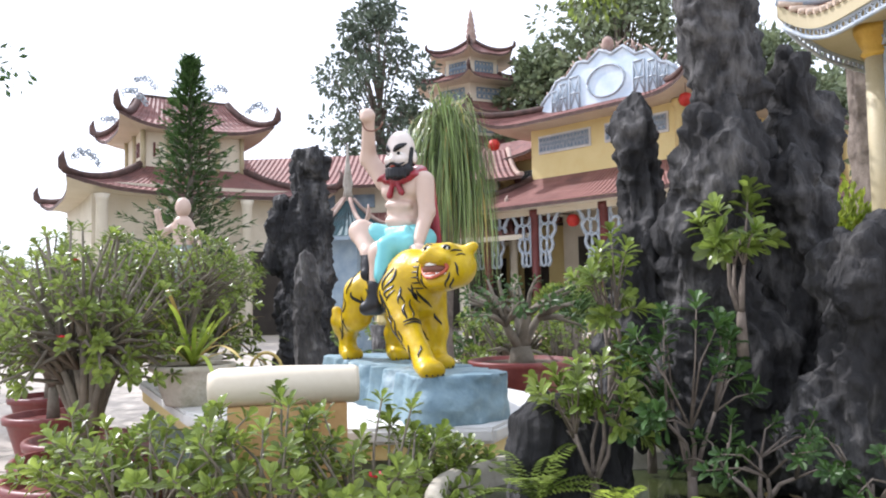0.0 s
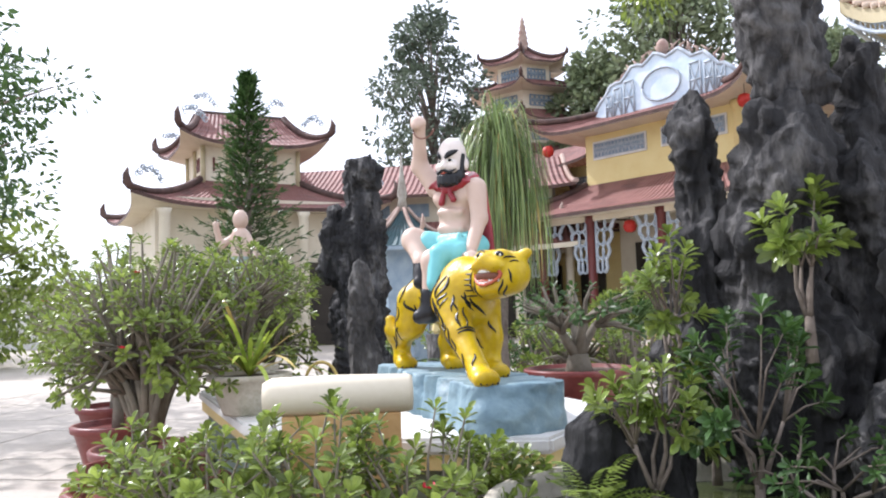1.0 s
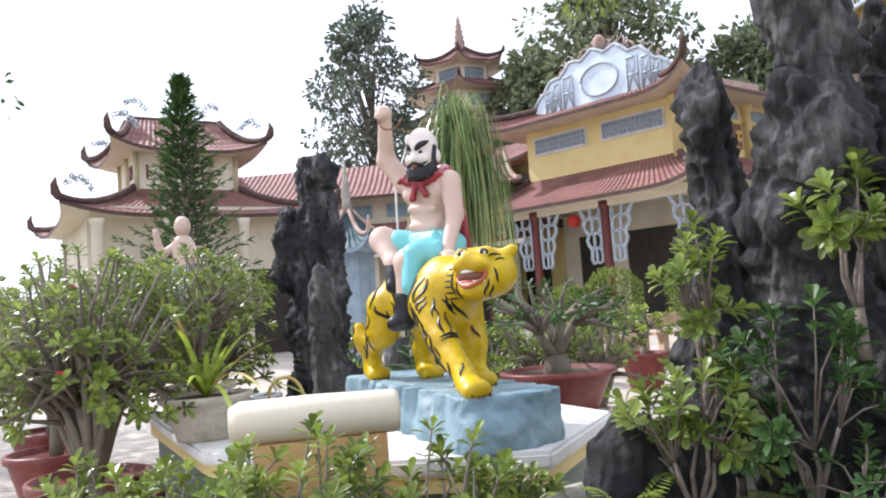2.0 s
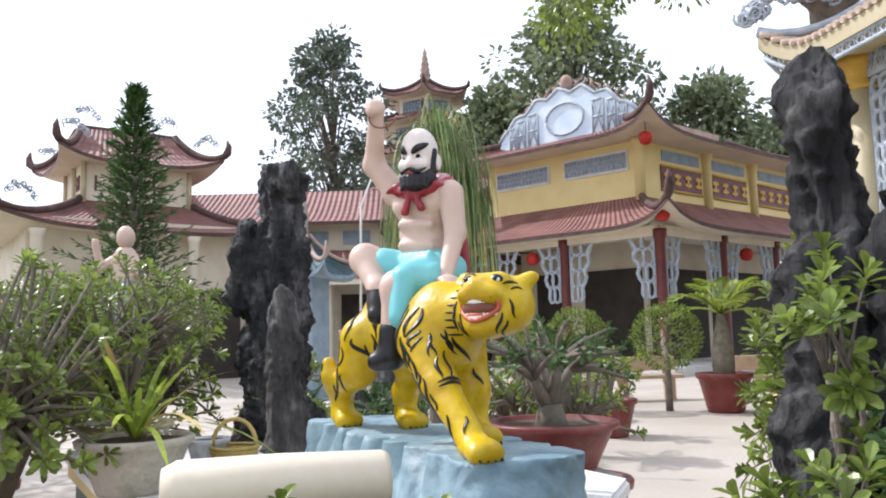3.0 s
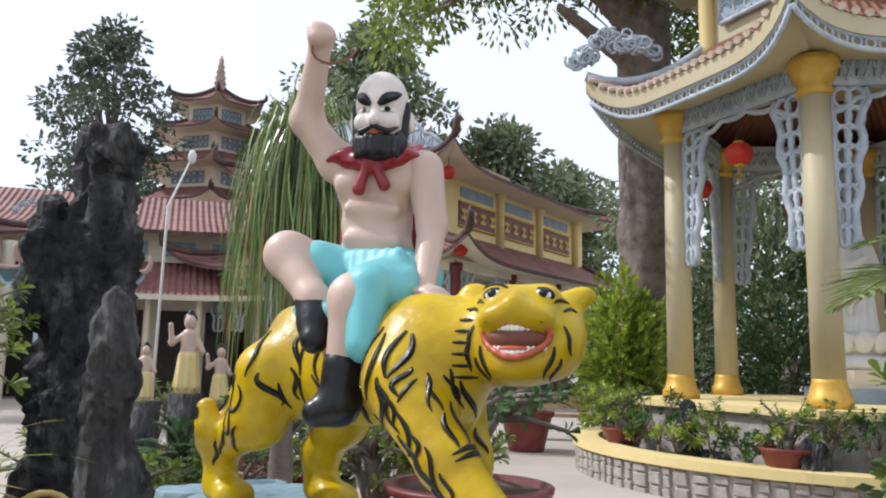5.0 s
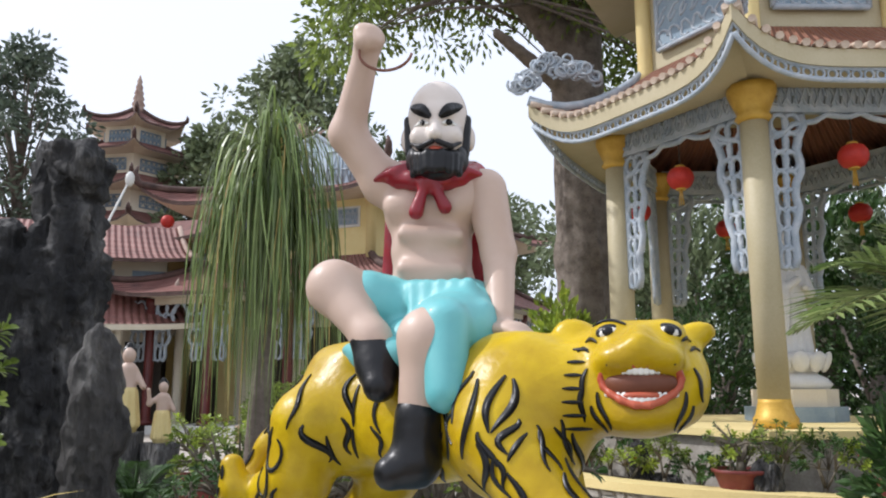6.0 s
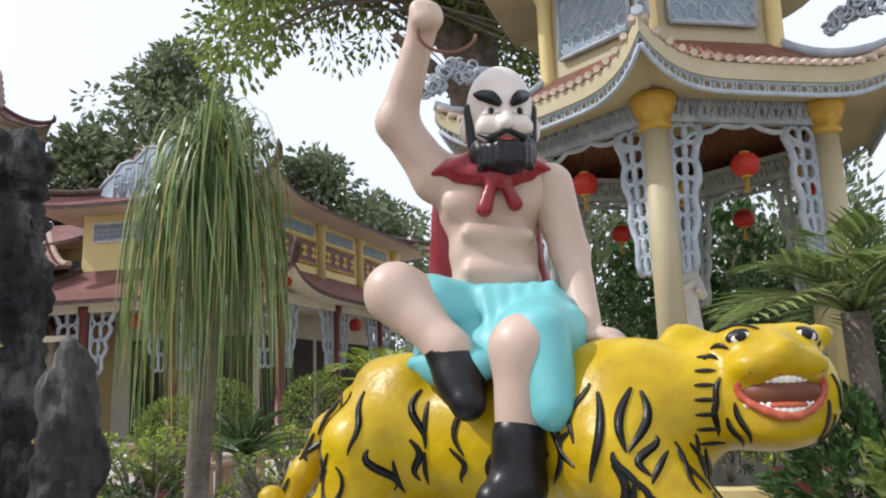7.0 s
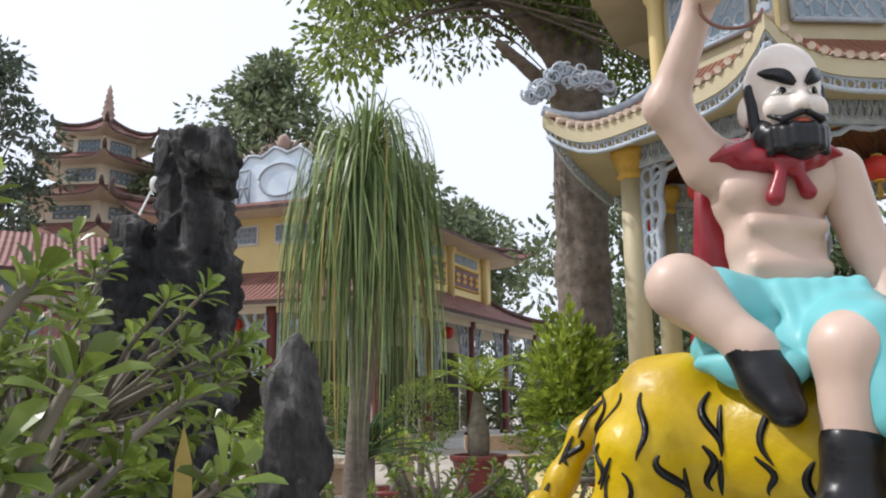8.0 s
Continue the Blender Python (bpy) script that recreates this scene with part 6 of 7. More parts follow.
def frond_palm(name, base, trunk_pts, trunk_r, fronds, length, seed, label, mat=None, leaflet=0.28, pot=None, category="palm", droop=1.0, bark=None, width=0.024, pairs=22):
    r = random.Random(seed)
    base = Vector(base)
    t = thing(name, base, label, category)
    if pot:
        round_pot(t, tuple(base), pot[0], pot[1], pot[2])
    bm = BM()
    tube(bm, trunk_pts, trunk_r, 14)
    part("trunk", bm, bark or M_TWIG, t)
    top = Vector(trunk_pts[-1])
    L = Leaves()
    bm = BM()
    for i in range(fronds):
        a = i * 2.399 + r.uniform(-0.2, 0.2)
        el = radians(20 + 60 * (i / fronds) + r.uniform(-8, 8))
        ln = length * r.uniform(0.75, 1.1)
        pts = []
        for k in range(9):
            f = k / 8
            pts.append(top + Vector((math.cos(a) * math.cos(el) * ln * f, math.sin(a) * math.cos(el) * ln * f, math.sin(el) * ln * f - droop * ln * 0.55 * f * f)))
        tube(bm, pts, [0.016 * length * (1 - 0.85 * k / 8) for k in range(9)], 5)
        for k in range(pairs):
            f = 0.12 + 0.88 * k / (pairs - 1)
            i0 = min(7, int(f * 8))
            p = pts[i0].lerp(pts[i0 + 1], f * 8 - i0)
            d = (pts[i0 + 1] - pts[i0]).normalized()
            s = d.cross(Vector((0, 0, 1))).normalized()
            for sg in (-1, 1):
                L.leaf(p, s * sg + d * 0.7 + Vector((0, 0, 0.25)), Vector((0, 0, 1)), leaflet * ln * math.sin(math.pi * (0.15 + 0.8 * f)) + 0.02, width * length * 1.3, 0.25, 0.25)
    part("frond_ribs", bm, mat or M_LEAFD, t)
    L.done("fronds", mat or M_LEAFD, t)
    return t


# potted shrubs along the left of the plinth
left_row = ((-1.32, 3.75, 1.2, 0.66, 0.36, 0.040), (-1.52, 3.24, 0.72, 1.12, 0.44, 0.050), (-1.95, 3.95, 0.66, 1.24, 0.5, 0.052), (-2.4, 4.75, 0.62, 1.3, 0.54, 0.056), (-3.21, 5.75, 0.62, 1.35, 0.62, 0.062), (-3.95, 6.9, 0.62, 1.2, 0.8, 0.07), (-1.72, 4.75, 0.62, 1.32, 0.45, 0.058))
for k, (x, y, z, h, sp, lf) in enumerate(left_row):
    potdim = (0.17, 0.16 / 0.9, M_BASIN) if k == 0 else (0.34, (z - GZ) / 0.9, M_REDPOT)
    adenium("desert_rose", (x, y, z), h, sp, 11 + k, "leafy desert rose with grey limbs in a round pot", lf, 100 if k == 0 else 165, category="potted shrub", group="desert roses by the path", pot=potdim, flowers=0 if k == 0 else 4, trunk=0.018 if k == 0 else 0.034)
# shrubs before the plinth
for k, (x, y, h, sp) in enumerate(((-0.70, 2.12, 0.62, 0.30), (-0.40, 2.08, 0.63, 0.28), (-0.10, 2.14, 0.62, 0.26), (-0.98, 2.3, 0.56, 0.24), (0.06, 2.38, 0.5, 0.12))):
    adenium("desert_rose", (x, y, 0.62), h, sp, 31 + k, "green desert rose in a low pot before the plinth", 0.052, 54, category="potted shrub", group="desert roses before the plinth", pot=(0.2, (0.62 - GZ) / 0.9, M_REDPOT), trunk=0.018, flowers=1, leaves_per=9)
# shrubs growing on the rockery
for k, (x, y, z, h, sp, lf, n) in enumerate(((0.44, 1.98, 0.97, 0.42, 0.15, 0.044, 30), (0.50, 2.06, 1.22, 0.44, 0.12, 0.044, 18), (0.66, 1.95, 0.97, 0.50, 0.17, 0.046, 28), (0.80, 2.0, 1.35, 0.42, 0.10, 0.055, 14), (0.78, 1.85, 0.97, 0.26, 0.2, 0.032, 18), (1.0, 1.8, 0.97, 0.24, 0.18, 0.032, 16), (0.66, 2.48, 0.97, 0.62, 0.17, 0.042, 40), (1.18, 1.8, 1.05, 0.45, 0.11, 0.042, 18), (0.78, 2.72, 0.97, 0.72, 0.2, 0.044, 46), (0.98, 2.55, 0.97, 0.85, 0.16, 0.044, 36))):
    adenium("rockery_shrub", (x, y, z), h, sp, 51 + k, "glossy green shrub growing out of the rockery", lf, n, mat=M_LEAFD if k in (2, 4, 5, 7) else M_LEAF, group="rockery shrubs", trunk=0.010, leaves_per=10, bark=M_BARK)
for k, (x, y, z) in enumerate(((0.42, 1.72, 0.97), (0.66, 1.62, 0.97), (0.9, 1.6, 0.97), (0.3, 1.95, 1.0), (1.05, 1.7, 0.97))):
    r = random.Random(70 + k)
    t = thing("fern", (x, y, z), "small arching fern at the basin's edge", "fern", "rockery ferns")
    L = Leaves()
    for i in range(14):
        a, el, ln = i * 2.4, radians(r.uniform(25, 75)), r.uniform(0.16, 0.28)
        for q in range(16):
            f = q / 15
            p = Vector((x + math.cos(a) * math.cos(el) * ln * f, y + math.sin(a) * math.cos(el) * ln * f, z + ln * (math.sin(el) * f - 0.5 * f * f)))
            s = Vector((-math.sin(a), math.cos(a), 0.1))
            for sg in (-1, 1):
                L.leaf(p, s * sg + Vector((math.cos(a), math.sin(a), 0)) * 0.4, Vector((0, 0, 1)), 0.035 * math.sin(math.pi * (0.1 + 0.85 * f)) + 0.006, 0.011)
    L.done("fronds", M_LEAF if k % 2 else M_LEAFY, t)

# strap-leaved plant in a cement bowl, blue-and-white pot and wicker basket on the plinth
t = thing("strap_plant", (-1.12, 3.36, 1.04), "striped yellow strap-leaved plant in a cement bowl", "potted plant")
round_pot(t, (-1.12, 3.36, 1.04), 0.18, 0.17, M_BASIN)
r = random.Random(5)
LY, LG = Leaves(), Leaves()
for i in range(34):
    a, el, ln = i * 2.4, radians(r.uniform(28, 66)), r.uniform(0.3, 0.6)
    pts = [Vector((-1.12 + math.cos(a) * math.cos(el) * ln * f, 3.36 + math.sin(a) * math.cos(el) * ln * f, 1.20 + ln * (math.sin(el) * f - 0.62 * math.cos(el) * f * f))) for f in np.linspace(0, 1, 9)]
    (LY if i % 3 == 0 else LG).strap(pts, 0.024)
LY.done("yellow_leaves", M_STRAW, t)
LG.done("green_leaves", M_LEAFY, t)
t = thing("porcelain_pot", (-0.97, 3.62, 1.04), "white pot with a blue painted band", "pot")
round_pot(t, (-0.97, 3.62, 1.04), 0.075, 0.13, pmat("blue_white_glaze", (0.30, 0.36, 0.48), (0.78, 0.79, 0.79), 18, 0.25, coat=0.4))
t = thing("wicker_basket", (-0.86, 3.56, 1.04), "small round wicker basket with an arched handle", "basket")
bm = BM()
for j in range(9):
    z = 1.05 + 0.012 * j
    rr0 = 0.055 + 0.003 * j
    tube(bm, [(-0.86 + rr0 * math.cos(a), 3.56 + rr0 * math.sin(a), z) for a in np.linspace(0, 6.283, 19)], 0.007, 5, cap=False)
part("weave", bm, M_STRAW, t)
bm = BM()
tube(bm, [(-0.86 + 0.075 * math.cos(a), 3.56, 1.15 + 0.09 * math.sin(a)) for a in np.linspace(0, math.pi, 12)], 0.008, 5)
part("handle", bm, M_STRAW, t)

# bonsai bowls behind the statue
adenium("bonsai_desert_rose", (0.30, 4.22, 1.12), 0.5, 0.36, 81, "bare-limbed desert rose in a wide red bowl", 0.05, 40, mat=M_LEAFD, category="bonsai", group="red bowls", pot=(0.28, 0.205, M_REDPOT), trunk=0.05, leaves_per=7)
adenium("bonsai_desert_rose", (0.62, 5.6, 0.62), 0.75, 0.4, 82, "leafy desert rose in a red bowl", 0.06, 44, category="bonsai", group="red bowls", pot=(0.3, (0.62 - GZ) / 0.9, M_REDPOT), trunk=0.06)
adenium("bonsai_desert_rose", (0.3, 5.9, 0.62), 0.8, 0.4, 83, "leafy desert rose in a red bowl", 0.06, 44, category="bonsai", group="red bowls", pot=(0.28, (0.62 - GZ) / 0.9, M_REDPOT), trunk=0.06)

# ponytail palm
PP = Vector((-0.19, 5.65, 0.0))
t = thing("ponytail_palm", PP, "ponytail palm with a fountain of thin drooping leaves", "palm")
bm = BM()
tube(bm, [(PP.x - 0.02, PP.y, 0), (PP.x - 0.02, PP.y, 0.5), (PP.x - 0.03, PP.y, 1.2), (PP.x, PP.y, 1.8), (PP.x, PP.y, 2.5)], [0.14, 0.085, 0.05, 0.048, 0.05], 14)
part("trunk", bm, M_BARK, t)
L, LD = Leaves(), Leaves()
r = random.Random(8)
for i in range(720):
    a = r.uniform(0, 6.283)
    rise, drop = r.uniform(0.3, 1.7), r.uniform(0.15, 1.0) + (0.25 if r.random() < 0.3 else 0)
    reach = r.uniform(0.10, 0.38)
    sway = r.uniform(-0.45, 0.45)
    z0 = 2.45 + 0.16 * r.random()
    pts = []
    for f in np.linspace(0, 1, 10):
        h = reach * (1 - (1 - f) ** 1.7)
        b2 = a + sway * f * f
        pts.append(Vector((PP.x + math.cos(b2) * h, PP.y + math.sin(b2) * h, z0 + rise * f - (rise + drop) * f * f)))
    (L if i % 12 or drop < 0.6 else LD).strap(pts, r.uniform(0.007, 0.013))
for i in range(60):
    a, el, ln = r.uniform(0, 6.283), radians(r.uniform(52, 88)), r.uniform(0.25, 0.5)
    pts = [Vector((PP.x + math.cos(a) * math.cos(el) * ln * f, PP.y + math.sin(a) * math.cos(el) * ln * f, 2.5 + ln * f * math.sin(el))) for f in np.linspace(0, 1, 7)]
    L.strap(pts, 0.012)
L.done("leaves", M_STRAP, t)
LD.done("dry_leaves", M_STRAW, t)

# clipped bushes, bottle palm, cycads
for k, (x, y, z, rad) in enumerate(((1.79, 13.55, 1.42, 0.5), (3.2, 13.44, 1.42, 0.55), (0.99, 12.7, 1.2, 0.45))):
    ball_bush("clipped_bush", (x, y, z), rad, 90 + k, "round clipped green bush on a short stem", 0.06, 2600, M_LEAF, group="clipped bushes", rough=0.05)
frond_palm("bottle_palm", (3.97, 13.09, GZ), [(3.97, 13.09, z) for z in (0.75, 0.95, 1.15, 1.45, 1.75)], [0.15, 0.17, 0.17, 0.12, 0.06], 9, 1.25, 3, "bottle palm with a swollen grey stem in a red pot", M_LEAFY, 0.34, (0.42, 0.6, M_REDPOT))
for k, (x, y, z, ln) in enumerate(((0.55, 8.66, 0.5, 0.55), (0.94, 9.14, 1.12, 0.8), (-0.92, 8.16, 0.5, 0.55), (5.69, 6.69, 0.36, 0.6))):
    frond_palm("cycad", (x, y, 0), [(x, y, 0.0), (x, y, z)], [0.12, 0.1], 22, ln, 13 + k, "low cycad with stiff feathery fronds", M_LEAFD, 0.22, droop=0.7, bark=M_BARK, pairs=18)
frond_palm("fan_palm", (4.21, 5.49, 0), [(4.21, 5.49, 0.0), (4.21, 5.49, 1.0), (4.16, 5.49, 2.05)], [0.12, 0.1, 0.09], 18, 1.15, 23, "tall palm with spreading fan-like fronds", M_STRAP, 0.5, droop=0.9, bark=M_BARK, pairs=16, width=0.03)
for k, (x, y, z, ln) in enumerate(((-1.05, 6.2, 0.75, 0.5), (-0.72, 7.1, 0.85, 0.55), (-0.42, 6.5, 0.6, 0.42), (-1.4, 7.4, 0.8, 0.6))):
    frond_palm("cycad", (x, y, GZ), [(x, y, GZ), (x, y, z)], [0.11, 0.1], 24, ln, 213 + k, "low dark cycad with a rough trunk among the pots", M_LEAFD, 0.22, droop=0.8, bark=M_BARK, pairs=18)
for k, (x, y) in enumerate(((-0.95, 5.75), (-0.5, 6.0), (0.1, 6.9), (-0.1, 7.6), (-1.35, 6.6))):
    adenium("small_bonsai", (x, y, 0.62), 0.55, 0.36, 310 + k, "small leafy bonsai in a red pot", 0.06, 34, mat=M_LEAFD if k % 2 else M_LEAF, category="bonsai", group="pots in the yard", pot=(0.27, (0.62 - GZ) / 0.9, M_REDPOT))
# small pots on low stands in the middle distance
for k, (x, y) in enumerate(((-0.13, 10.62), (-1.11, 9.55), (0.82, 11.48), (-0.11, 8.02), (1.73, 10.54), (-2.07, 10.49))):
    adenium("small_bonsai", (x, y, 0.66), 0.7, 0.42, 110 + k, "small leafy bonsai in a red pot", 0.075, 40, mat=M_LEAF if k % 2 else M_LEAFY, category="bonsai", group="pots in the yard", pot=(0.32, (0.66 - GZ) / 0.9, M_REDPOT))

# planting inside the round planter and behind the pavilion
r = random.Random(4)
for k in range(20):
    a = radians(138 + 7.0 * k)
    rad = 3.05 + r.uniform(-0.12, 0.1)
    x, y = PC.x + rad * math.cos(a), PC.y + rad * math.sin(a)
    adenium("planter_shrub", (x, y, 0.55), r.uniform(0.4, 1.0), r.uniform(0.22, 0.36), 130 + k, "small leafy shrub in the round planter", 0.07, 24, mat=(M_LEAF, M_LEAFD, M_LEAFY)[k % 3], group="planter shrubs", trunk=0.02, flowers=2 if k % 4 == 0 else 0)
rock("planter_rock", [ellips((4.37, 9.31, 0.8), (0.13, 0.13, 0.42)), ellips((4.53, 9.12, 0.45), (0.2, 0.16, 0.25))], "dark upright rock in the round planter", step=0.03, amp=0.04, seed=21)
rock("planter_rock", [ellips((4.71, 7.83, 0.55), (0.15, 0.15, 0.4)), ellips((4.87, 7.74, 0.42), (0.2, 0.16, 0.2))], "dark upright rock in the round planter", step=0.03, amp=0.04, seed=25)
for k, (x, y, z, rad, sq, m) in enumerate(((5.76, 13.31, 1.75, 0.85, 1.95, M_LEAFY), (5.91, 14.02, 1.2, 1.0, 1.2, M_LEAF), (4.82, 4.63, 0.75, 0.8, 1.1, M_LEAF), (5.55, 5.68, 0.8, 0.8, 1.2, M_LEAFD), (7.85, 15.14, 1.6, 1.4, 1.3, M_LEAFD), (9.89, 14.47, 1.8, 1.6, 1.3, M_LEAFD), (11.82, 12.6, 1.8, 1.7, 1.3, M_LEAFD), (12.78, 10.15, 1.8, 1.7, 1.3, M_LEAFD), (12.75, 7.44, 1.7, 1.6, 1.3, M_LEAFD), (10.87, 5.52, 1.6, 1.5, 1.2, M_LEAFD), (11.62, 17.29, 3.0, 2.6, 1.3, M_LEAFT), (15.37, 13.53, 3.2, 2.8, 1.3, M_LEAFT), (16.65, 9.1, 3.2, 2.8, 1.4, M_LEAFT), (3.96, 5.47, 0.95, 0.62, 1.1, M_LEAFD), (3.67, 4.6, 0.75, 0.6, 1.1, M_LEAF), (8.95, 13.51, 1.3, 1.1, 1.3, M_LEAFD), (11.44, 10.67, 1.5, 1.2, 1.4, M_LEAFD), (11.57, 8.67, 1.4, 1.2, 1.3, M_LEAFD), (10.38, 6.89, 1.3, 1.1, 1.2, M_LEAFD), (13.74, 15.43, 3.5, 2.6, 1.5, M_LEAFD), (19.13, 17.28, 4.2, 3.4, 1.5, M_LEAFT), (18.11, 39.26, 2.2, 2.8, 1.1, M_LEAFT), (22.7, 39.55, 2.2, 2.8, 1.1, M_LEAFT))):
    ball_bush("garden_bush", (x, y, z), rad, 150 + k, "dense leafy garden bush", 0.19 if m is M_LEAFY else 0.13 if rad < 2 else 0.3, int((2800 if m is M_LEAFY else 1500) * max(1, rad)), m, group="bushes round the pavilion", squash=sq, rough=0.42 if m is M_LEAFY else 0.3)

for k, (x, y, h) in enumerate(((4.62, 8.05, 0.5), (4.15, 10.35, 0.6), (5.35, 6.95, 0.45))):
    adenium("planter_bonsai", (x, y, 0.80), h, 0.36, 181 + k, "bare-limbed desert rose in a red bowl on the planter", 0.045, 26, mat=M_LEAFD, category="bonsai", group="bowls on the planter", pot=(0.27, 0.22 / 0.9, M_REDPOT), trunk=0.035, leaves_per=6, flowers=2)

# benches
for k, (x, y, a) in enumerate(((3.32, 15.45, 10), (5.26, 14.78, -20), (2.26, 14.78, 70), (1.3, 14.02, 10))):
    t = thing("stone_bench", (x, y, 0), "pink cement garden bench with a back", "bench", "yard benches")
    for nm, c, sz in (("seat", (0, 0, 0.43), (1.3, 0.4, 0.07)), ("backrest", (0, 0.2, 0.66), (1.3, 0.07, 0.26)), ("leg", (-0.45, 0, 0.2), (0.1, 0.34, 0.4)), ("leg", (0.45, 0, 0.2), (0.1, 0.34, 0.4)), ("back_post", (-0.45, 0.2, 0.45), (0.08, 0.06, 0.3)), ("back_post", (0.45, 0.2, 0.45), (0.08, 0.06, 0.3))):
        bm = BM()
        box(bm, c, sz, 0, 0.015)
        ob = part(nm, bm, M_WOOD)
        ob.parent = t
    t.rotation_euler = (0, 0, radians(a))
    t.location.z = GZ

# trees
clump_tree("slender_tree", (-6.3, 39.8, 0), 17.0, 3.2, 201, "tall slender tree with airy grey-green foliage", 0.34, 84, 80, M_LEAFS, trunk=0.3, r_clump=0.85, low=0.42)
# broad trees default to M_LEAFT, whose paleness is painted haze
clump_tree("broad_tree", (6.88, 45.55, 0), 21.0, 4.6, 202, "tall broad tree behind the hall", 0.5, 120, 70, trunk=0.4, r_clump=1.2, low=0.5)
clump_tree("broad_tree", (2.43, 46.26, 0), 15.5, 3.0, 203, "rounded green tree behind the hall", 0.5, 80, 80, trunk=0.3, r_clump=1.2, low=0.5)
clump_tree("broad_tree", (14.33, 45.02, 0), 15.5, 4.2, 204, "green tree beyond the hall roof, paled by haze in its leaf colour", 0.5, 100, 70, trunk=0.3, r_clump=1.1, low=0.5)
clump_tree("broad_tree", (19.69, 47.38, 0), 14.0, 4.0, 209, "green tree beyond the hall roof, paled by haze in its leaf colour", 0.5, 90, 70, trunk=0.3, r_clump=1.1, low=0.5)
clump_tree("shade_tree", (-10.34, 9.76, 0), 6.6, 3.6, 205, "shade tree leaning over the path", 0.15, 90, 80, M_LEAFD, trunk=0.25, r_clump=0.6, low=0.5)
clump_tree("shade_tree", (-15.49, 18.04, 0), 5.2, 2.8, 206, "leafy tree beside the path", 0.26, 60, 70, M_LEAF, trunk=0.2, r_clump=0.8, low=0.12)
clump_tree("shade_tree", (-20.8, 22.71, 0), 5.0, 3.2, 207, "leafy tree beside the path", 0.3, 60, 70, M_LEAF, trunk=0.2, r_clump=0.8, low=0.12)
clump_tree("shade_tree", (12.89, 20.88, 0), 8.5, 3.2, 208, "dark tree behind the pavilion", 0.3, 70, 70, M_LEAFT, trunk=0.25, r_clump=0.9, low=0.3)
# old tree with a massive furrowed trunk behind the pavilion
BT = Vector((6.78, 14.52, 0))
t = thing("old_tree", BT, "old tree with a massive furrowed grey trunk and hanging boughs", "tree")
tv, tf = skin([capsule(BT, BT + Vector((0.1, 0, 4)), 0.62, 0.46), capsule(BT + Vector((0.1, 0, 4)), BT + Vector((0.2, 0.1, 9)), 0.46, 0.5), capsule(BT + Vector((0.2, 0.1, 8)), BT + Vector((-1.6, -0.3, 9.2)), 0.34, 0.26), capsule(BT + Vector((-1.6, -0.3, 9.2)), BT + Vector((-3.6, -0.8, 8.9)), 0.26, 0.16), capsule(BT + Vector((0.2, 0.1, 9)), BT + Vector((1.5, 0.4, 12)), 0.42, 0.25), capsule(BT + Vector((0, 0, 7.2)), BT + Vector((-1.9, -0.6, 7.9)), 0.2, 0.1)], 0.2, 0.09)
out = []
for p in tv:
    q = Vector(p)
    a = math.atan2(q.y - BT.y, q.x - BT.x)
    dd = Vector((math.cos(a), math.sin(a), 0)) * 0.06 * (noise.noise(Vector((a * 4, q.z * 0.5, 1))) + 0.6 * noise.noise(Vector((a * 11, q.z * 1.1, 5))))
    out.append(q + dd)
tr = raw("trunk", out, [tuple(int(i) for i in f) for f in tf], M_BARK, t)
tr.data.shade_smooth()
L = Leaves()
bm = BM()
r = random.Random(77)
# clumps from 170 on sit higher, out of view, added to shade the pavilion
for i in range(250):
    f = r.random()
    c = BT + Vector((-4.9 + 6.6 * f + r.uniform(-0.4, 0.4), r.uniform(-2.2, 1.4), 7.7 + 2.0 * math.sin(math.pi * f) + r.uniform(-0.7, 1.8) + (r.uniform(0.5, 3.0) if i >= 170 else 0)))
    if r.random() < 0.3:
        c.z -= r.uniform(0.3, 1.0)
    root = BT + Vector((-3.4 * r.random() - 0.2, -0.4, 8.9))
    tube(bm, [root, root.lerp(c, 0.6) + Vector((0, 0, 0.3)), c], [0.045, 0.02, 0.008], 5)
    for k in range(75):
        v = rvec(r)
        L.leaf(c + Vector((v.x * 0.6, v.y * 0.6, v.z * 0.45)), v + Vector((0, 0, -0.5)), rvec(r), 0.18 * r.uniform(0.6, 1.3), 0.085)
tagged(part("twig_work", bm, M_BARK, t), kind="stuff")
L.done("crown", M_LEAF, t)

# conifer before the left temple
CF = Vector((-8.75, 21.4, 0))
t = thing("conifer", CF, "dark narrow conifer with tiers of drooping branches", "tree")
bm = BM()
tube(bm, [CF, CF + Vector((0, 0, 4)), CF + Vector((0, 0, 8.5))], [0.16, 0.1, 0.02], 8)
L = Leaves()
r = random.Random(9)
for i in range(240):
    f = (i / 240) ** 0.9
    z = 1.0 + 7.4 * f
    ln = (2.25 * (1 - f) + 0.10) * r.uniform(0.5, 1.15)
    a = i * 2.399
    p1 = CF + Vector((math.cos(a) * ln, math.sin(a) * ln, z + 0.25 * ln + 0.1))
    p0 = CF + Vector((0, 0, z))
    tube(bm, [p0, p0.lerp(p1, 0.5) - Vector((0, 0, 0.08)), p1], [0.02, 0.014, 0.006], 4)
    for k in range(34):
        g = r.uniform(0.1, 1.0)
        q = p0.lerp(p1, g) - Vector((0, 0, 0.3 * g * (1 - g)))
        L.leaf(q, (p1 - p0).normalized() + rvec(r) * 0.8, rvec(r), 0.26 * r.uniform(0.6, 1.2), 0.05)
part("trunk", bm, M_BARK, t)
L.done("needles", M_LEAFD, t)

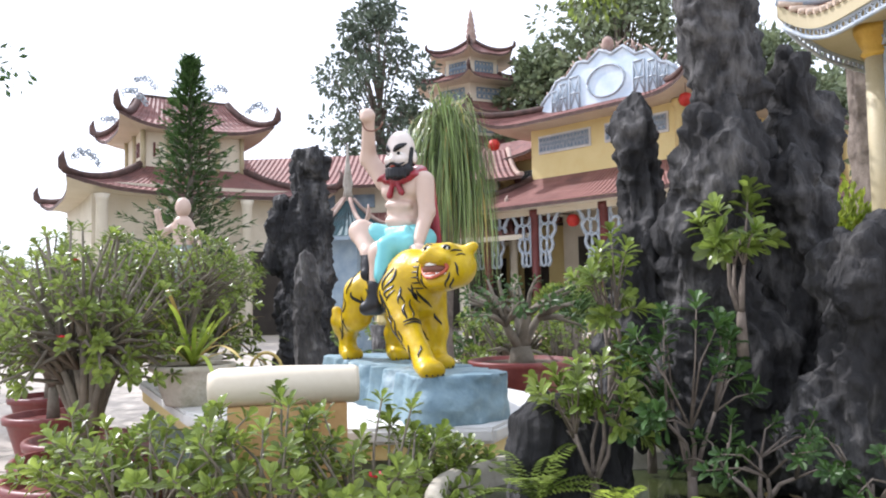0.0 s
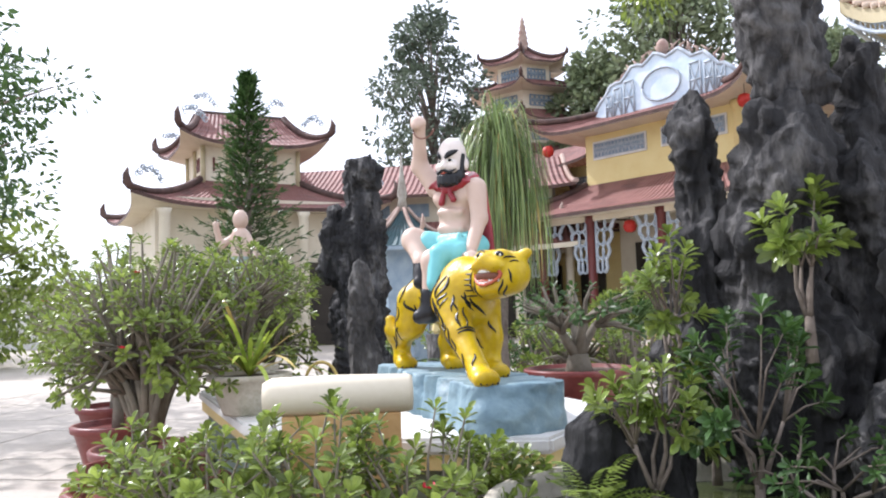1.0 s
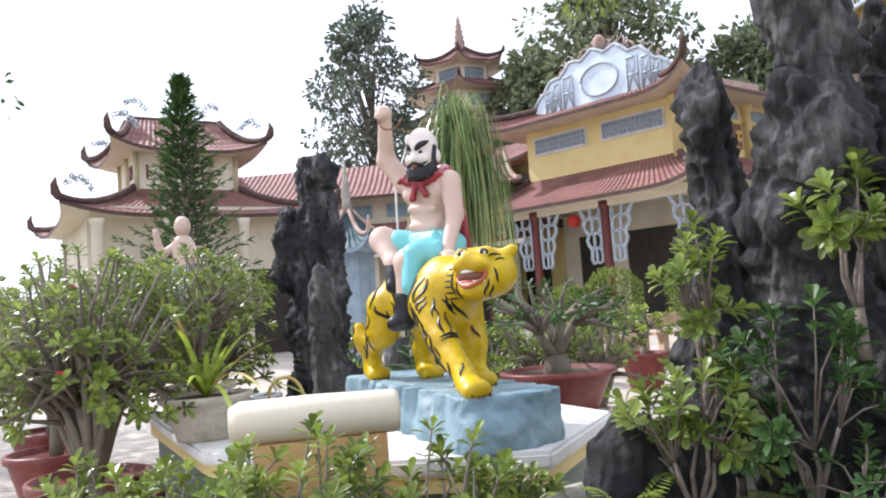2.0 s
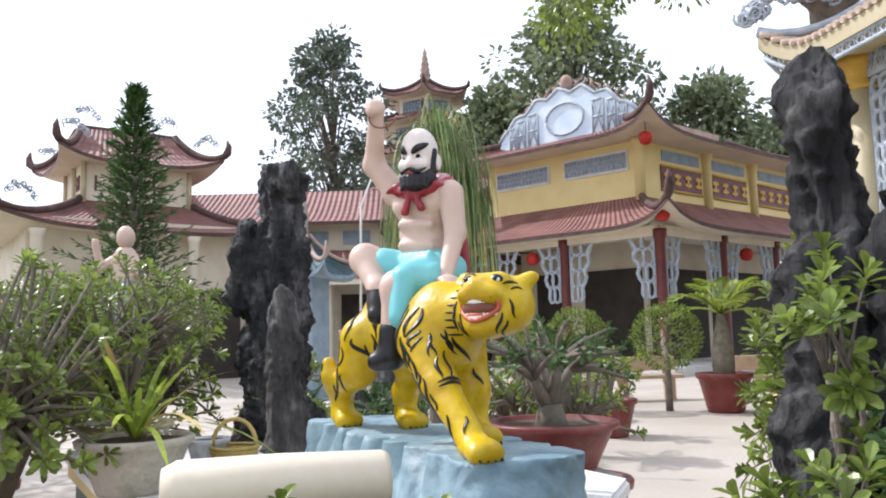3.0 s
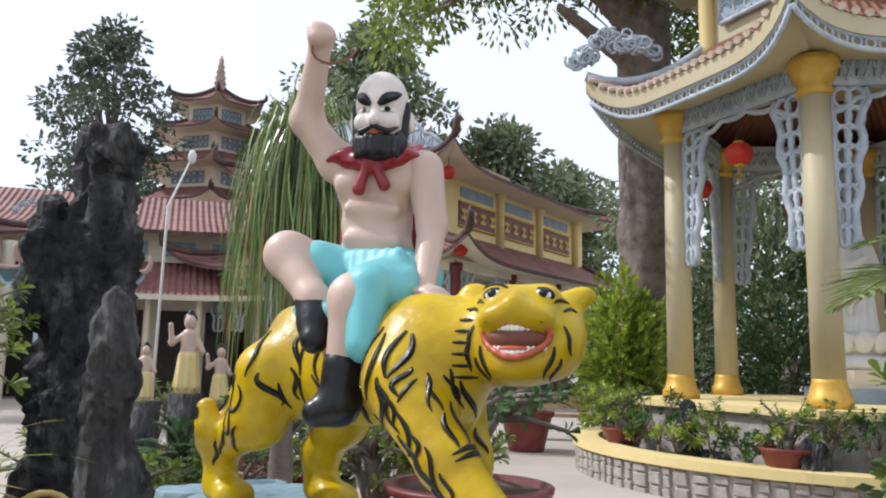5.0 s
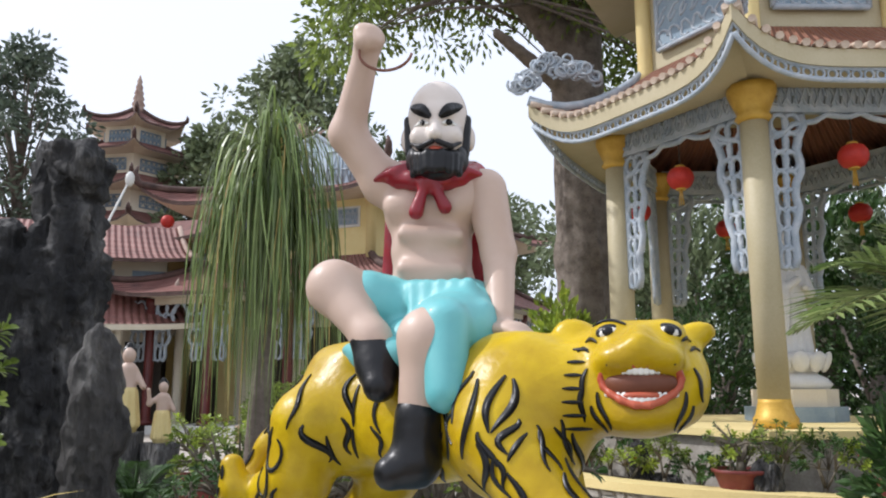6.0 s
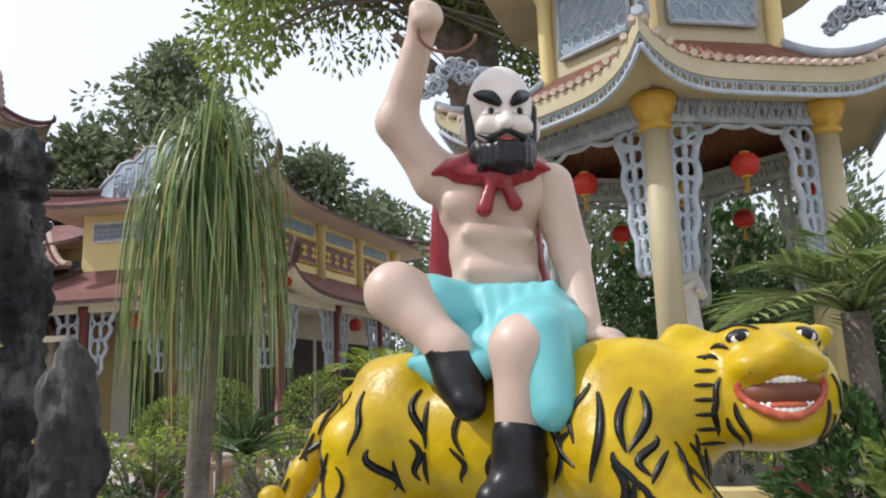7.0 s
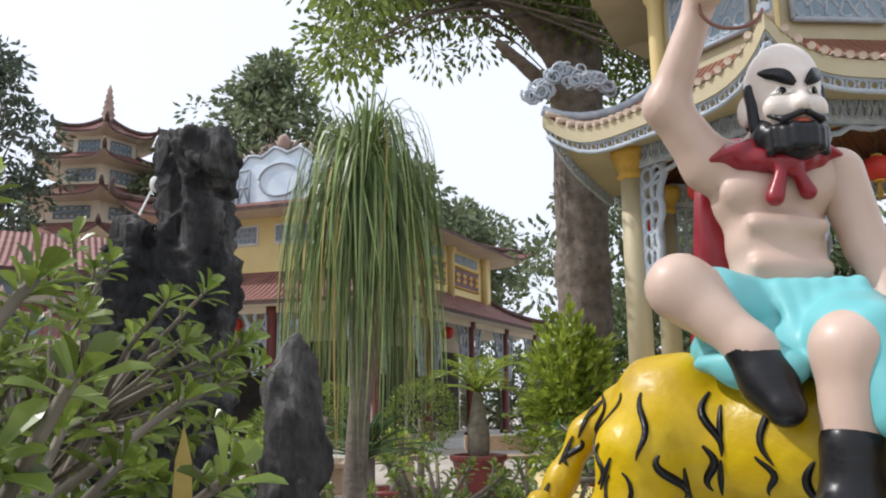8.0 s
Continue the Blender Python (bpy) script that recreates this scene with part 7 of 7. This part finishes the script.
# small figures and fittings among the pots
def little_figure(at, h, robe, label, pole=False):
    s = Sculpt()
    x, y, z = at
    k = h
    s.forms([ellips((x, y, z + 0.86 * k), (0.075 * k, 0.08 * k, 0.1 * k))], 0, 0.02, 0.02 * k)
    s.forms([capsule((x, y, z + 0.45 * k), (x, y, z + 0.7 * k), 0.1 * k, 0.09 * k), capsule((x + 0.08 * k, y, z + 0.68 * k), (x + 0.17 * k, y - 0.05 * k, z + 0.5 * k), 0.035 * k), capsule((x - 0.1 * k, y, z + 0.68 * k), (x - 0.2 * k, y - 0.03 * k, z + 0.6 * k), 0.035 * k), capsule((x - 0.2 * k, y - 0.03 * k, z + 0.6 * k), (x - 0.22 * k, y - 0.08 * k, z + 0.82 * k), 0.032 * k)], 0, 0.03, 0.02 * k)
    s.forms([capsule((x, y, z + 0.06 * k), (x, y, z + 0.46 * k), 0.13 * k, 0.105 * k)] + [capsule((x + 0.1 * k * math.cos(a), y + 0.1 * k * math.sin(a), z + 0.45 * k), (x + 0.135 * k * math.cos(a), y + 0.135 * k * math.sin(a), z + 0.08 * k), 0.02 * k, 0.03 * k) for a in np.linspace(0, 5.5, 8)], 1, 0.02, 0.018 * k)
    if robe is M_YELLOW:
        s.forms([ellips((x, y + 0.02 * k, z + 0.90 * k), (0.082 * k, 0.075 * k, 0.075 * k)), ellips((x, y + 0.01 * k, z + 0.98 * k), (0.035 * k, 0.035 * k, 0.03 * k))], 2, 0.02, 0.015 * k)
    ob = s.done("statuette", [M_SKIN, robe, M_BLACK])
    tagged(ob, label, "statue", "garden statuettes")


M_GREYROBE = pmat("grey_green_paint", (0.20, 0.27, 0.24), (0.32, 0.38, 0.34), 6, 0.5)
for (x, y, z, h, robe, lab) in ((-2.62, 6.73, 1.52, 0.92, M_GREYROBE, "small painted statue of a boy in a grey robe"), (-0.82, 8.7, 1.24, 0.7, M_YELLOW, "small painted statue in a yellow skirt"), (-0.55, 8.6, 1.16, 0.5, M_YELLOW, "small painted statue in a yellow skirt"), (-1.15, 8.6, 1.18, 0.48, M_YELLOW, "small painted statue in a yellow skirt")):
    ped = thing("cement_pedestal", (x, y, GZ), "rough grey pedestal under a statuette", "pedestal", "statuette pedestals")
    bm = BM()
    lathe(bm, (x, y, GZ), [(0.26, 0), (0.2, 0.2), (0.13, (z - GZ) * 0.6), (0.15, z - GZ)], 14)
    part("block", bm, M_ROCKGREY, ped)
    little_figure((x, y, z), h, robe, lab)
t = thing("lamp_pole", (-1.13, 9.05, 0), "thin white pole with a bent arm", "pole")
bm = BM()
tube(bm, [(-1.13, 9.05, 0), (-1.1, 9.05, 2.9), (-0.93, 9.07, 3.35)], [0.015, 0.012, 0.008], 8)
part("pole", bm, M_WHITE, t)
bm = BM()
ball(bm, (-0.92, 9.07, 3.38), (0.04, 0.04, 0.07), 2)
part("lamp", bm, M_WHITE, t)
# blue-roofed stone lantern tower
BL = Vector((-3.44, 17.72))
t = thing("lantern_tower", (*BL, 0), "small six-sided tower with a blue-green tiled roof", "tower")
bm = BM()
prism(bm, ngon(*BL, 0.55, 6, 0), 0, 2.9)
part("body", bm, M_BLUETRIM, t)
curved_roof(t, ngon(*BL, 1.15, 6, 0), ngon(*BL, 0.12, 6, 0), 2.85, 3.75, 0.3, tile_mat("blue_green_tile", (0.03, 0.07, 0.08), (0.08, 0.14, 0.15), 0.16), M_BLUETRIM, M_BLUETRIM, 0.1, 0.15, 12, soffit_in=ngon(*BL, 0.55, 6, 0), horn=0.3, ridge=0.05)
bm = BM()
lathe(bm, (*BL, 3.7), [(0.14, 0), (0.09, 0.3), (0.12, 0.4), (0.05, 0.9), (0.015, 1.3)], 10)
part("finial", bm, M_STONE, t)
# low white outbuilding and garden wall at the far left, boundary behind everything
t = thing("outbuilding", (-22.94, 32.59, 0), "low white outbuilding with a grey roof", "building")
bm = BM()
prism(bm, rect(-22.94, 32.59, 4.5, 3), 0, 2.6)
part("wall", bm, M_WHITE, t)
bm = BM()
prism(bm, rect(-22.94, 32.59, 5, 3.5), 2.6, 2.85)
part("roof", bm, M_STONE, t)
kerb = thing("path_kerb", (-7.55, 11.54, 0), "low cement kerb along the sunlit path", "kerb")
bm = BM()
box(bm, (-8.82, 12.46, 0.08), (-0.63, 16, 0.16), 12, 0.02)
part("kerb_stone", bm, M_MORTAR, kerb)

# large paving slabs of the sunlit path
slab = None
for i in range(9):
    for j in range(13):
        if slab is None:
            bm = BM()
            box(bm, (0, 0, 0), (0.78, 0.78, 0.02), 0, 0.004)
            slab = bpy.data.meshes.new("slab")
            bm.to_mesh(slab)
            bm.free()
            slab.materials.append(M_PAVE)
        ob = new("slab", slab)
        ob.parent = ground
        ob.location = (-9.0 + 0.79 * i + 0.03 * j, 6.0 + 0.79 * j, 0.0 + 0.002 * ((i * 7 + j * 5) % 3))
        ob.rotation_euler = (0, 0, 0.04)

# white robed figure on a lotus base inside the pavilion
stand = thing("lotus_stand", (PC.x, PC.y, 0.9), "white lotus stand on a pale stepped plinth", "stand")
bm = BM()
prism(bm, ngon(*PC, 0.62, 8, 0), 0.9, 1.08)
part("plinth_step", bm, M_BLUETRIM, stand)
bm = BM()
prism(bm, ngon(*PC, 0.52, 8, 0), 1.08, 1.3)
part("plinth", bm, M_CREAM, stand)
bm = BM()
lathe(bm, (*PC, 1.3), [(0.42, 0.0), (0.47, 0.06), (0.40, 0.14), (0.28, 0.2), (0.30, 0.24), (0.44, 0.34), (0.46, 0.42), (0.36, 0.46), (0.0, 0.46)], 24)
part("lotus_bowl", bm, M_WHITE, stand)
for k in range(12):
    a = 2 * math.pi * k / 12
    ob = raw("petal", [Matrix.Translation((PC.x + 0.42 * math.cos(a), PC.y + 0.42 * math.sin(a), 1.64)) @ Matrix.Rotation(a, 4, "Z") @ Matrix.Rotation(0.35, 4, "Y") @ Vector((0.05 * math.cos(p) * math.cos(q), 0.115 * math.sin(p) * math.cos(q), 0.14 * math.sin(q))) for q in np.linspace(-1.5, 1.5, 7) for p in np.linspace(0, 2 * math.pi, 10, endpoint=False)], [(i * 10 + j, i * 10 + (j + 1) % 10, i * 10 + 10 + (j + 1) % 10, i * 10 + 10 + j) for i in range(6) for j in range(10)], M_WHITE, stand, smooth=True)
fig = Sculpt()
X, Y = PC
robe = [capsule((X, Y, 1.78), (X, Y, 2.45), 0.25, 0.2), capsule((X, Y, 2.45), (X, Y, 2.95), 0.2, 0.17), capsule((X, Y, 3.0), (X, Y, 3.1), 0.1, 0.1), ellips((X, Y, 3.22), (0.12, 0.12, 0.16)), ellips((X, Y, 3.36), (0.08, 0.08, 0.1))]
for k in range(14):
    a = 2 * math.pi * k / 14
    robe.append(capsule((X + 0.25 * math.cos(a), Y + 0.25 * math.sin(a), 1.8), (X + 0.17 * math.cos(a + 0.25), Y + 0.17 * math.sin(a + 0.25), 2.8), 0.035, 0.02))
robe += [capsule((X - 0.2, Y - 0.05, 2.85), (X - 0.24, Y - 0.16, 2.55), 0.09, 0.07), capsule((X - 0.24, Y - 0.16, 2.55), (X - 0.05, Y - 0.26, 2.7), 0.06, 0.05), capsule((X - 0.22, Y - 0.2, 2.5), (X - 0.24, Y - 0.2, 2.0), 0.06, 0.03), capsule((X + 0.2, Y - 0.05, 2.85), (X + 0.24, Y - 0.16, 2.55), 0.09, 0.07), capsule((X + 0.24, Y - 0.16, 2.55), (X + 0.06, Y - 0.27, 2.6), 0.06, 0.05)]
fig.forms(robe, 0, 0.03, 0.022)
ob = fig.done("robed_statue", [M_WHITE])
tagged(ob, "white robed standing statue on a lotus stand", "statue")
stand.location.z += 0.26
ob.location.z = 0.26
